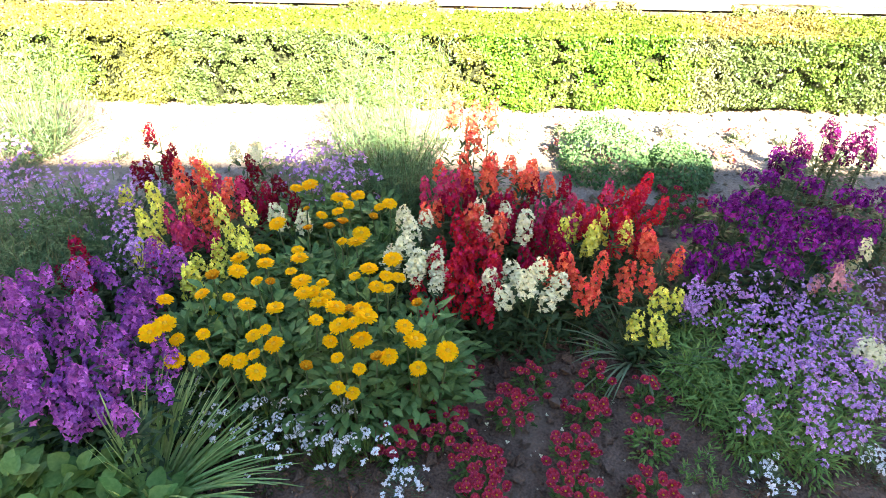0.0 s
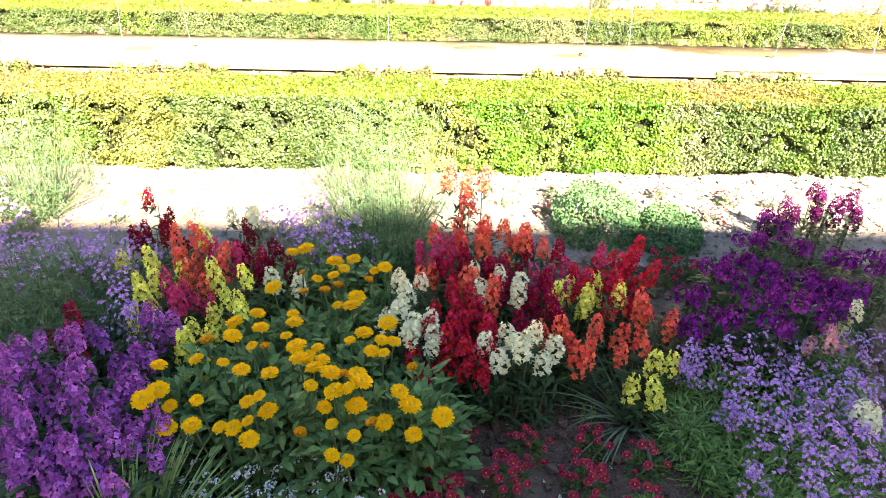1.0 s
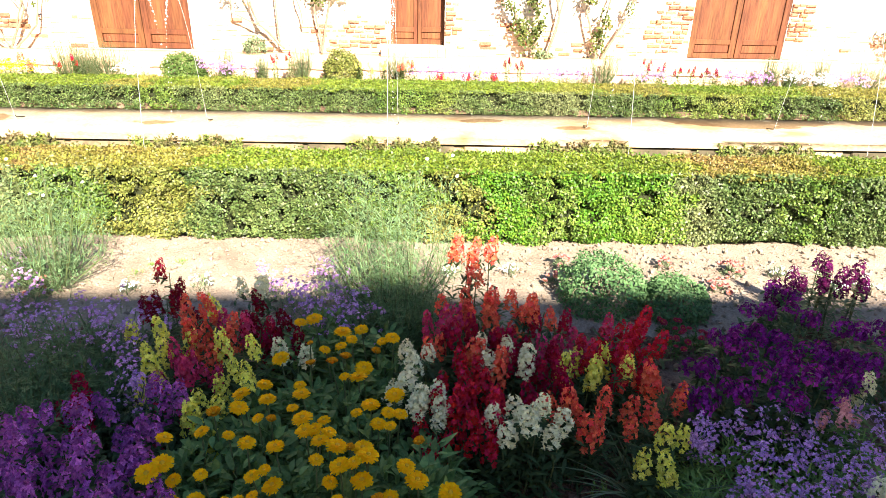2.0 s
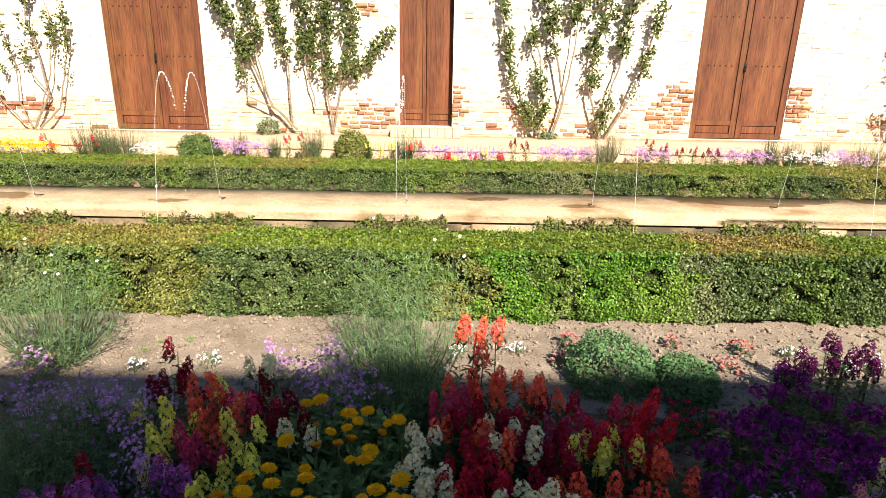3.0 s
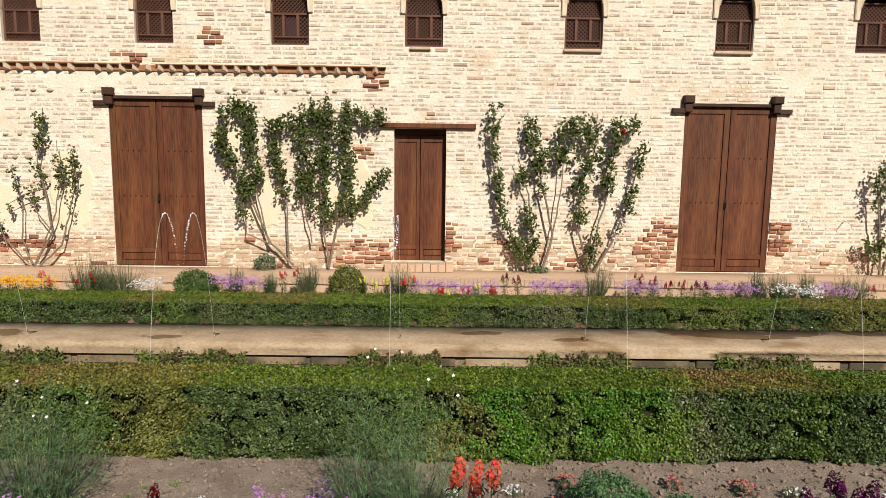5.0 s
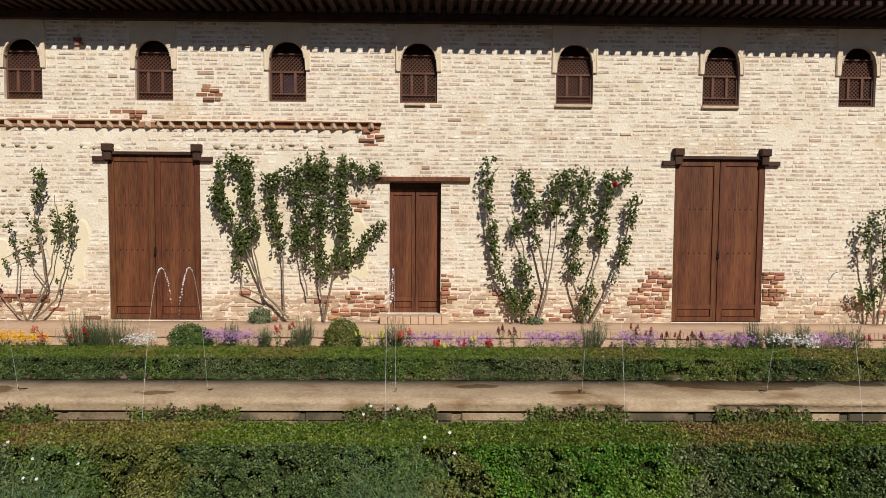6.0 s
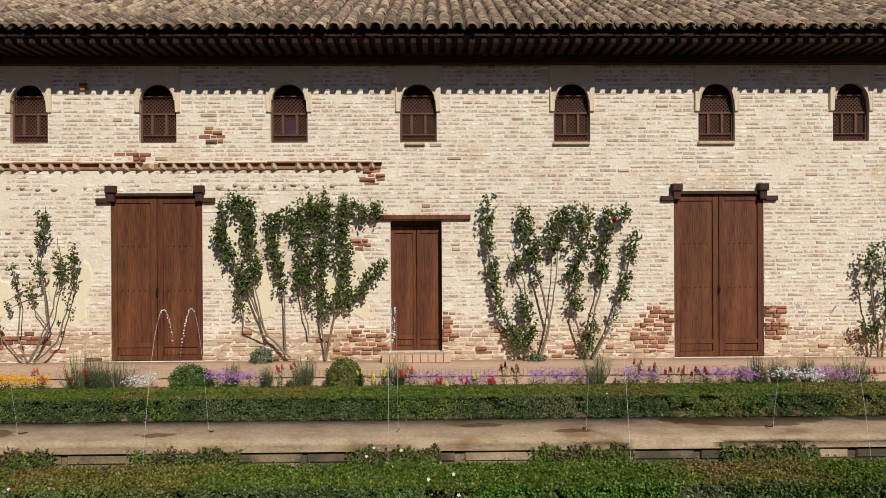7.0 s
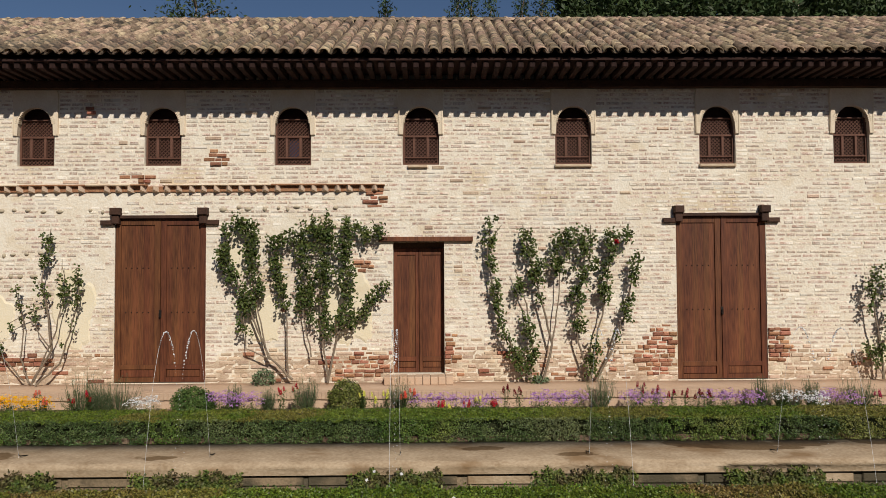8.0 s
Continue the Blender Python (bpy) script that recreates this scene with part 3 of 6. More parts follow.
for row in range(68):
    z = 0.012 + row * COURSE
    x = -8.6 + rng_b.uniform(0, 0.2)
    while x < 8.6:
        w = rng_b.choice((0.24, 0.20, 0.12, 0.16, 0.13, 0.18))
        if brick_kind(x + 0.08, z) == 2:
            w *= 0.68
        x0, x1 = x, x + w
        hole = in_holes(x0, x1, z, z + 0.045)
        k0 = brick_kind((x0 + x1) / 2, z)
        x = x1 + (rng_b.uniform(0.004, 0.014) if k0 == 2 else rng_b.uniform(0.018, 0.045))
        if hole:
            if hole[0] - x0 > 0.07:
                x1 = hole[0] - 0.008
                x = hole[1] + 0.008
            else:
                x = max(x0 + 0.02, hole[1] + 0.008)
                continue
        k = brick_kind((x0 + x1) / 2, z)
        if k == 3 or (k == 0 and rng_b.random() < 0.08):
            continue
        zz = z + 0.003 * noise.noise((x0 * 0.8, z * 3, 1)) * 3
        h = (0.037, 0.044, 0.050)[k] + rng_b.uniform(-0.009, 0.006)
        proud = WALL + (rng_b.uniform(0.004, 0.0115) if k == 0 else rng_b.uniform(-0.006, 0.012) if k == 1 else rng_b.uniform(-0.030, 0.010))
        red = k == 2 and z < 1.2 and x0 > 2.5 or k == 2 and -2 < x0 < 0.6
        if red and single_bricks < 290:
            key = round((x1 - x0) / 0.03)
            if key not in brick_pool:
                lw = max(0.05, key * 0.03)
                brick_pool[key] = Shape().box(-lw / 2, lw / 2, 0, 0.07, 0, 0.053, 0.013).mesh("brick")
            ob = put("brick", brick_pool[key], M_RUBBLE, wall_east)
            ob.location = ((x0 + x1) / 2, proud, zz)
            ob.rotation_euler = (rng_b.uniform(-0.08, 0.08), rng_b.uniform(-0.06, 0.06), rng_b.uniform(-0.09, 0.09))
            ob.scale = (rng_b.uniform(0.9, 1.06), 1, rng_b.uniform(0.8, 1.12))
            single_bricks += 1
        else:
            joined[k].box(x0, x1, proud, WALL + 0.05, zz, zz + h, 0.003 if k == 0 else 0.006)
for k, nm in ((0, "limewashed_bricks"), (1, "worn_bricks"), (2, "bare_bricks")):
    tagged(put(nm, joined[k], BRICK_MATS[k], wall_east), kind="stuff")


def stone_row(x0, x1, z, seed):
    r = random.Random(seed)
    x = x0
    while x < x1:
        w, h = r.uniform(0.06, 0.16), r.uniform(0.05, 0.09)
        if r.random() < 0.93 and not in_holes(x - w, x + w, z - h, z + h):
            s = Shape()
            ring = 9
            s.v.append((0, -0.022, 0))
            for q in range(2):
                for i in range(ring):
                    a = 2 * math.pi * i / ring
                    g = (0.6, 1.0)[q] * r.uniform(0.85, 1.1)
                    s.v.append((w / 2 * math.cos(a) * g, (-0.016, 0.02)[q], h / 2 * math.sin(a) * g))
            s.f = [(0, 1 + i, 1 + (i + 1) % ring) for i in range(ring)] + [(1 + i, 1 + ring + i, 1 + ring + (i + 1) % ring, 1 + (i + 1) % ring) for i in range(ring)]
            ob = put("stone", s, M_STONE, wall_east, smooth=True)
            ob.location = (x, WALL + 0.004, z + r.uniform(-0.02, 0.02))
        x += w + r.uniform(0.03, 0.13)


stone_row(-7.5, -5.0, 2.60, 1)
stone_row(-3.2, -1.4, 2.63, 2)
stone_row(-7.2, -5.9, 1.95, 3)
stone_row(-7.2, -6.0, 1.60, 4)

# broken string course: a ledge over a row of corner-set bricks
cornice = thing("string_course", (-4.8, WALL, 2.92), "broken brick string course with sawtooth bricks on the old wall", "string course")
rs = random.Random(4)
x = -9.0
while x < -0.78:
    w = rs.uniform(0.5, 1.1)
    if -5.0 < x < -4.3:
        w = 0.24
    w = min(w, -0.74 - x)
    gap = -4.55 < x < -4.3
    if not gap:
        s = Shape().box(x + 4.8, x + w - 0.008 + 4.8, -0.075 + rs.uniform(-0.02, 0.012), 0.01, 0.05, 0.068 + rs.uniform(-0.006, 0.012), 0.008)
        put("ledge_brick", s, M_BARE if rs.random() < 0.7 else M_WORN, cornice)
    x += w
put("brick_band", Shape().box(-4.2, 4.03, -0.012, 0.01, -0.035, 0.05, 0.004), M_BARE, cornice)
x = -9.0
tooth = Shape().add([(-0.060, 0.01, -0.045), (0.060, 0.01, -0.045), (0.0, -0.095, -0.012), (-0.060, 0.01, 0.05), (0.060, 0.01, 0.05), (0.0, -0.095, 0.05)],
                    [(0, 2, 1), (3, 4, 5), (0, 3, 5, 2), (2, 5, 4, 1)]).mesh("sawtooth_brick")
while x < -0.8:
    if rs.random() < 0.95 and not -2.35 < x < -2.05:
        ob = put("sawtooth_brick", tooth, M_WORN if rs.random() < 0.7 else M_BARE, cornice)
        ob.location = (x + 4.8, 0, rs.uniform(-0.004, 0.002))
        ob.rotation_euler = (0, rs.uniform(-0.06, 0.06), rs.uniform(-0.1, 0.1))
    x += 0.185 + rs.uniform(-0.01, 0.01)


# ---- doors ----
def plank_leaf(leaf_w, h, mirror, parent, stile=0.085, n=6, low=0.26):
    """A door leaf with its stiles and rails as one mesh, and planks and a low panel of their own."""
    s = Shape()
    s.box(0, stile, -0.02, 0.03, 0, h, 0.004).box(leaf_w - stile, leaf_w, -0.02, 0.03, 0, h, 0.004)
    s.box(stile, leaf_w - stile, -0.018, 0.03, h - 0.10, h, 0.004).box(stile, leaf_w - stile, -0.018, 0.03, low - 0.07, low, 0.004).box(stile, leaf_w - stile, -0.018, 0.03, 0, 0.07, 0.004)
    leaf = put("door_leaf", s, M_WOOD, parent)
    inner = leaf_w - 2 * stile
    for i in range(n):
        a = stile + inner * i / n
        put("plank", Shape().box(a + 0.0002, a + inner / n - 0.0002, -0.002 + 0.0008 * (i % 2), 0.02, low, h - 0.10, 0.0008), M_WOOD, leaf)
    put("low_panel", Shape().box(stile, leaf_w - stile, -0.004, 0.02, 0.07, low - 0.07, 0.012), M_WOOD, leaf)
    return leaf


M_NAIL = M_IRON
for number, (a, b) in enumerate(BIG_DOORS):
    d = thing("door_%d" % (number + 1), ((a + b) / 2, WALL + 0.04, 0.0), "tall closed double door of red-brown planks in the wall", "door", "tall double doors", "structure")
    half = (b - a) / 2
    for side in (0, 1):
        lf = plank_leaf(half - 0.008, 2.47, side, d)
        lf.location = (-half + 0.003 if side == 0 else 0.005, 0, 0.012)
        for zrow in (1.05, 1.72):
            for q in range(5):
                nail = Shape()
                nail.tube([(0, -0.012, 0), (0, 0.004, 0)], [0.006, 0.010], 6)
                ob = put("nail", nail, M_NAIL, lf)
                ob.location = (0.16 + q * 0.085, -0.002, zrow)
        px = -half + 0.03 if side == 0 else half - 0.03
        head = Shape().box(px - 0.075, px + 0.075, -0.13, 0.10, 2.53, 2.64, 0.012).box(px - 0.055, px + 0.055, -0.10, 0.10, 2.40, 2.53, 0.008)
        put("pivot_block", head, M_WOODDK, d, "dark timber pivot block")
        sx = -1 if side == 0 else 1
        x0, x1 = sorted((sx * (half + 0.004), sx * (half + 0.20)))
        put("lintel_end", Shape().box(x0, x1, -0.085, 0.02, 2.385, 2.455, 0.006), M_WOODDK, d)
    put("lintel", Shape().box(-half, half, -0.07, 0.2, 2.482, 2.53, 0.005), M_WOODDK, d)
    lock = Shape().box(-0.018, 0.018, -0.028, -0.016, 0.98, 1.10, 0.003)
    lock.tube([(0.0, -0.03, 1.06), (0.0, -0.06, 1.055), (0.0, -0.06, 0.99), (0, -0.03, 0.985)], 0.007, 6)
    put("door_handle", lock, M_IRON, d, "dark iron handle")
    put("back_board", Shape().box(-half, half, 0.05, 0.07, 0, 2.48), M_WOODDK, d)

d = thing("door_3", ((SMALL[0] + SMALL[1]) / 2, WALL + 0.17, SMALL[2]), "narrow closed double door of weathered brown wood, set back", "door", "", "structure")
half = (SMALL[1] - SMALL[0]) / 2
for side in (0, 1):
    lf = plank_leaf(half - 0.006, SMALL[3] - SMALL[2] - 0.10, side, d, 0.05, 3, 0.24)
    lf.location = (-half + 0.002 if side == 0 else 0.004, 0, 0.004)
put("head_board", Shape().box(-half, half, -0.02, 0.05, SMALL[3] - SMALL[2] - 0.09, SMALL[3] - SMALL[2]), M_WOODDK, d)
put("back_board", Shape().box(-half, half, 0.04, 0.06, 0, 1.95), M_WOODDK, d)
beam = Shape().box(-0.605, 0.825, -0.215, 0.05, SMALL[3] - SMALL[2] + 0.004, SMALL[3] - SMALL[2] + 0.075, 0.008)
put("lintel", beam, M_WOOD, d, "weathered brown lintel beam")
step = thing("door_step", (-0.24, 9.86, 0), "worn brick step below the narrow door", "step")
for i in range(9):
    put("brick", Shape().box(-0.51 + i * 0.114, -0.51 + i * 0.114 + 0.108, -0.12, 0.14, -0.01, 0.105 + 0.004 * (i % 3), 0.008), M_PAVE, step)

# ---- windows ----
M_PANE = bpy.data.materials.new("sky_tinted_pane")
M_PANE.use_nodes = True
pb = M_PANE.node_tree.nodes["Principled BSDF"]
# the sky's reflection is put into the blue base colour
pb.inputs["Base Color"].default_value, pb.inputs["Roughness"].default_value = (0.06, 0.09, 0.20, 1), 0.08


def lattice_mesh(w, h, cell=0.040, bar=0.0050, dep=0.010):
    s = Shape()
    for sign in (1, -1):
        c = -h
        while c < w + h:
            # the line x = c + sign-turned z, clipped to the panel
            if sign == 1:
                z0, z1 = max(0, -c), min(h, w - c)
                p, q = (c + z0, z0), (c + z1, z1)
            else:
                z0, z1 = max(0, c - w), min(h, c)
                p, q = (c - z0, z0), (c - z1, z1)
            if z1 - z0 > 0.01:
                y0 = 0 if sign == 1 else dep
                ox, oz = bar * 0.7, -bar * 0.7 * sign
                v = [(p[0] - ox, y0, p[1] - oz), (q[0] - ox, y0, q[1] - oz), (q[0] + ox, y0, q[1] + oz), (p[0] + ox, y0, p[1] + oz)]
                v += [(a, b + dep, e) for a, b, e in v]
                s.add(v, [(0, 1, 2, 3), (7, 6, 5, 4), (0, 4, 5, 1), (2, 6, 7, 3)])
            c += cell * 1.414
    return s


def arch_panel():
    """A stucco panel with a round-headed opening cut into it, its edge toothed."""
    s = Shape()
    R, zc, n = 0.262, 3.925, 28
    inner = [(R * math.cos(math.pi * i / n) * 1.0, zc + R * math.sin(math.pi * i / n)) for i in range(n + 1)]
    inner = [(0.272, 3.75)] + inner + [(-0.272, 3.75)]
    outer = []
    for x, z in inner:
        dx, dz = x, z - zc
        if z <= zc:
            outer.append((0.34 if x > 0 else -0.34, z))
        else:
            k = min(0.34 / max(abs(dx), 1e-6), 0.515 / max(abs(dz), 1e-6))
            outer.append((dx * k, zc + dz * k))
    for y in (-0.018, 0.06):
        s.v += [(x, y, z) for x, z in inner] + [(x, y, z) for x, z in outer]
    m = len(inner)
    for i in range(m - 1):
        s.f += [(i, i + 1, m + i + 1, m + i), (i + 1, i, 2 * m + i, 2 * m + i + 1), (m + i, m + i + 1, 3 * m + i + 1, 3 * m + i)]
    s.f += [(0, m, 3 * m, 2 * m), (2 * m - 1, m - 1, 3 * m - 1, 4 * m - 1)]
    return s


panel_mesh = arch_panel().mesh("arch_panel")
tooth_shape = Shape()
for i in range(27):
    a = math.pi * (i + 0.5) / 27
    for r, y in ((0.254, -0.026), (0.290, -0.024)):
        cx, cz = r * math.cos(a), 3.925 + r * math.sin(a)
        tooth_shape.box(cx - 0.009, cx + 0.009, y, -0.012 if r > 0.27 else 0.05, cz - 0.009, cz + 0.009)
for sx in (-1, 1):
    tooth_shape.box(min(sx * 0.318, sx * 0.332), max(sx * 0.318, sx * 0.332), -0.026, -0.01, 3.76, 4.20)
tooth_mesh = tooth_shape.mesh("arch_moulding")
lat_mesh = lattice_mesh(WIN_W - 0.01, 0.71).mesh("lattice")
frame_shape = Shape()
hw = WIN_W / 2 - 0.002
for x0, x1, z0, z1 in ((-hw, -hw + 0.03, 0, 0.72), (hw - 0.03, hw, 0, 0.72), (-hw + 0.03, hw - 0.03, 0, 0.028), (-hw + 0.03, hw - 0.03, 0.70, 0.72), (-hw + 0.03, hw - 0.03, 0.43, 0.458), (-hw + 0.03, hw - 0.03, 0.11, 0.132),
                       (-0.125, -0.085, 0.132, 0.43), (0.085, 0.125, 0.132, 0.43)):
    frame_shape.box(x0, x1, -0.022, 0.02, z0, z1, 0.004)
win_frame = frame_shape.mesh("window_frame")
for k, wx in enumerate(WIN_X):
    lab = "small arched window with a brown wooden lattice and carved stucco arch"
    if k == 3:
        lab = "small arched lattice window with one blue-glinting pane"
    w = thing("window_%d" % (k + 1), (wx, WALL, 0), lab, "window", "arched lattice windows", "structure")
    put("arch_panel", panel_mesh, M_STUCCO, w)
    put("arch_moulding", tooth_mesh, M_STUCCO, w)
    fr = put("window_frame", win_frame, M_LATTICE, w)
    fr.location = (0, 0.085, WIN_Z0 + 0.002)
    lt = put("lattice", lat_mesh, M_LATTICE, w)
    lt.location = (-WIN_W / 2 + 0.005, 0.088, WIN_Z0 + 0.005)
    # added dark board that stands for the unlit room behind the lattice
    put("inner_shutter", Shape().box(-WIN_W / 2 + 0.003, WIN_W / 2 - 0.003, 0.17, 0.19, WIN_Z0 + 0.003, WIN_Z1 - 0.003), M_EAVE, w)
    if k in (4, 5, 6):
        put("window_sill", Shape().box(-0.2 if k == 4 else -0.29, 0.1 if k == 4 else 0.27, -0.035, 0.08, WIN_Z0 - 0.045, WIN_Z0 - 0.004, 0.008), M_WORN, w)
    if k == 3:
        put("pane", Shape().box(-0.08, 0.08, 0.135, 0.14, WIN_Z0 + 0.14, WIN_Z0 + 0.43), M_PANE, w)

# ---- eaves and roof tiles ----
roof_ob = bpy.data.objects["roof"]
put("wall_plate", Shape().box(-13, 13, 9.92, 10.005, 4.445, 4.575, 0.01), M_WOODDK, roof_ob)
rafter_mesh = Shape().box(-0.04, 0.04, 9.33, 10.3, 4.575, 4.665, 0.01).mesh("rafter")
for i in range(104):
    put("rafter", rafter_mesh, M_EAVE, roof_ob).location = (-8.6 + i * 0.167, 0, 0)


def tile_shape(n=6, r0=0.079, r1=0.062, length=0.31, thick=0.016):
    s = Shape()
    for y, r in ((0, r0), (length, r1)):
        for rr in (r, r - thick):
            for i in range(n + 1):
                a = math.pi * i / n
                s.v.append((rr * math.cos(a), y, rr * 0.8 * math.sin(a)))
    k = n + 1
    for i in range(n):
        s.f += [(i, i + 1, 2 * k + i + 1, 2 * k + i), (k + i + 1, k + i, 3 * k + i, 3 * k + i + 1), (i + 1, i, k + i, k + i + 1)]
    return s


tile_src = tile_shape()
tile_mesh = tile_src.mesh("roof_tile", True)
chan_src = Shape()
chan_src.v = [(x, y, -z) for x, y, z in tile_src.v]
chan_src.f = [tuple(reversed(f)) for f in tile_src.f]
rest_t, chan_t = Shape(), Shape()
rt = random.Random(9)
turn = Euler((SLOPE, 0, 0)).to_matrix().to_4x4()
STEP, PITCH = 0.232, 0.192
for row in range(14):
    for col in range(91):
        x = -8.64 + col * PITCH
        u = row * STEP
        for kind_ in ("cover", "channel"):
            up = 0.055 if kind_ == "cover" else 0.075
            xx = x + (0 if kind_ == "cover" else PITCH / 2)
            m = Matrix.Translation((xx + rt.uniform(-0.007, 0.007), TILE_E_Y + u * math.cos(SLOPE), TILE_E_Z + u * math.sin(SLOPE))) @ turn
            m = m @ Matrix.Translation((0, rt.uniform(-0.02, 0.02) - (0.04 if kind_ == "cover" and row == 0 else 0), up + rt.uniform(-0.006, 0.008))) @ Euler((rt.uniform(0.05, 0.10), rt.uniform(-0.06, 0.06), rt.uniform(-0.04, 0.04))).to_matrix().to_4x4()
            if kind_ == "cover" and row < 3 and 2 < col < 90:
                ob = put("roof_tile", tile_mesh, M_TILE, roof_ob)
                ob.matrix_basis = m
            else:
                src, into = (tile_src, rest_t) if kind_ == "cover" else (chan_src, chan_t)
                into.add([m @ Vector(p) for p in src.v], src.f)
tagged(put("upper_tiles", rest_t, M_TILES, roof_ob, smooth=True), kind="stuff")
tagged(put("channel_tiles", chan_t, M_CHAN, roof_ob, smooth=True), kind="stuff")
ridge_src = tile_shape(6, 0.115, 0.10, 0.46, 0.014)
ridge_mesh = ridge_src.mesh("ridge_tile", True)
rz = TILE_E_Z + 14 * STEP * math.sin(SLOPE) + 0.02
for i in range(42):
    ob = put("ridge_tile", ridge_mesh, M_TILE, roof_ob)
    ob.matrix_basis = Matrix.Translation((8.9 - i * 0.42, TILE_E_Y + 14 * STEP * math.cos(SLOPE) - 0.02, rz + 0.01 * noise.noise((i * 0.9, 0, 0)))) @ Euler((0.03, 0, radians(90))).to_matrix().to_4x4()

# ---- bricks on edge along the far walk ----
walk_ob = bpy.data.objects["walk_bed"]
soldier = Shape().box(-0.0297, 0.0297, 9.20, 9.32, -0.105, 0.0, 0.006).mesh("edge_brick")
for i in range(262):
    ob = put("edge_brick", soldier, M_PAVE, walk_ob)
    ob.location = (-7.9 + i * 0.0605, rng_b.uniform(-0.004, 0.004), rng_b.uniform(-0.004, 0.003))


# ---- plants: materials ----
def petal(name, c1, c2, rand=0.22, hue=0.012):
    return material(name, c1, c2, 0.7, 14, 120, 0, rand=rand, hue=hue, leaf=0.28, spec=0.05)


PETALS = {
    "red": petal("petal_red", (0.48, 0.012, 0.040), (0.64, 0.035, 0.070)),
    "crimson": petal("petal_crimson", (0.26, 0.006, 0.035), (0.40, 0.014, 0.055)),
    "maroon": petal("petal_maroon", (0.15, 0.004, 0.018), (0.26, 0.010, 0.030)),
    "orange": petal("petal_orange", (0.76, 0.085, 0.055), (0.86, 0.19, 0.12)),
    "pink": petal("petal_pink", (0.52, 0.035, 0.13), (0.64, 0.08, 0.18)),
    "yellow": petal("petal_yellow", (0.80, 0.77, 0.10), (0.88, 0.85, 0.24)),
    "white": petal("petal_white", (0.74, 0.71, 0.44), (0.82, 0.79, 0.56), 0.12),
    "snow": petal("petal_snow", (0.78, 0.79, 0.80), (0.84, 0.84, 0.84), 0.1),
    "violet": petal("petal_violet", (0.28, 0.055, 0.300), (0.54, 0.17, 0.53), 0.42, 0.02),
    "plum": petal("petal_plum", (0.12, 0.007, 0.115), (0.30, 0.030, 0.275), 0.5, 0.025),
    "lilac": petal("petal_lilac", (0.34, 0.150, 0.43), (0.60, 0.355, 0.61), 0.36, 0.03),
    "gold": petal("petal_gold", (0.88, 0.44, 0.005), (0.92, 0.55, 0.012), 0.08, 0.010),
    "amber": petal("petal_amber", (0.66, 0.27, 0.010), (0.78, 0.36, 0.012), 0.18, 0.008),
    "rose": petal("petal_rose", (0.38, 0.020, 0.065), (0.62, 0.090, 0.145), 0.3, 0.015),
    "salmon": petal("petal_salmon", (0.62, 0.24, 0.26), (0.72, 0.36, 0.36), 0.2),
    "aubergine": petal("petal_aubergine", (0.060, 0.004, 0.045), (0.12, 0.010, 0.085), 0.3, 0.02),
    "faded": petal("petal_faded", (0.50, 0.16, 0.16), (0.60, 0.30, 0.28), 0.25, 0.015),
    "cream": petal("petal_cream", (0.74, 0.70, 0.36), (0.80, 0.76, 0.50), 0.12),
}
M_LEAF = material("leaf_mid", (0.060, 0.110, 0.028), (0.115, 0.175, 0.045), 0.5, 10, 90, 0, rand=0.35, hue=0.02, spec=0.14, leaf=0.22)
M_LEAFDK = material("leaf_dark", (0.036, 0.066, 0.028), (0.070, 0.110, 0.042), 0.5, 10, 90, 0, rand=0.35, hue=0.02, spec=0.14, leaf=0.2)
M_LEAFGREY = material("leaf_grey_green", (0.10, 0.145, 0.075), (0.18, 0.225, 0.125), 0.6, 10, 90, 0, rand=0.3, hue=0.015, spec=0.14, leaf=0.22)
M_LEAFCAL = material("leaf_blue_green", (0.082, 0.165, 0.050), (0.160, 0.255, 0.085), 0.45, 10, 90, 0, rand=0.3, hue=0.015, spec=0.14, leaf=0.2)
M_LEAFBLUE = material("leaf_bluish", (0.062, 0.145, 0.056), (0.130, 0.235, 0.098), 0.55, 10, 90, 0, rand=0.4, hue=0.015, spec=0.14, leaf=0.2)
M_LEAFLT = material("leaf_light", (0.105, 0.20, 0.045), (0.195, 0.30, 0.080), 0.5, 8, 90, 0, rand=0.3, hue=0.015, spec=0.14, leaf=0.25)
# sunlit copy of the feathery leaf, its colour lightened by the sun
M_FERNSUN = material("leaf_thread_sunlit", (0.095, 0.180, 0.080), (0.190, 0.290, 0.145), 0.55, 10, 90, 0, rand=0.35, hue=0.015, spec=0.14, leaf=0.25)
M_FERN = material("leaf_feathery", (0.055, 0.115, 0.042), (0.120, 0.200, 0.082), 0.55, 10, 90, 0, rand=0.35, hue=0.015, spec=0.14, leaf=0.25)
M_STRAW = material("leaf_strap", (0.19, 0.31, 0.085), (0.35, 0.46, 0.18), 0.5, 6, 60, 0, rand=0.3, hue=0.02, spec=0.14, leaf=0.2, c3=(0.34, 0.30, 0.16), spot=0.68)
M_STEM = material("stem", (0.070, 0.100, 0.035), (0.11, 0.13, 0.055), 0.6, 10, 90, 0)
M_BARK = material("bark", (0.16, 0.12, 0.085), (0.28, 0.22, 0.16), 0.9, 20, 120, 0.6)
M_YOLK = material("flower_centre", (0.70, 0.42, 0.02), (0.78, 0.52, 0.05), 0.8, 60, 200, 0.4)
M_YOLKDK = material("flower_eye", (0.62, 0.30, 0.010), (0.72, 0.40, 0.012), 0.8, 60, 200, 0.4)


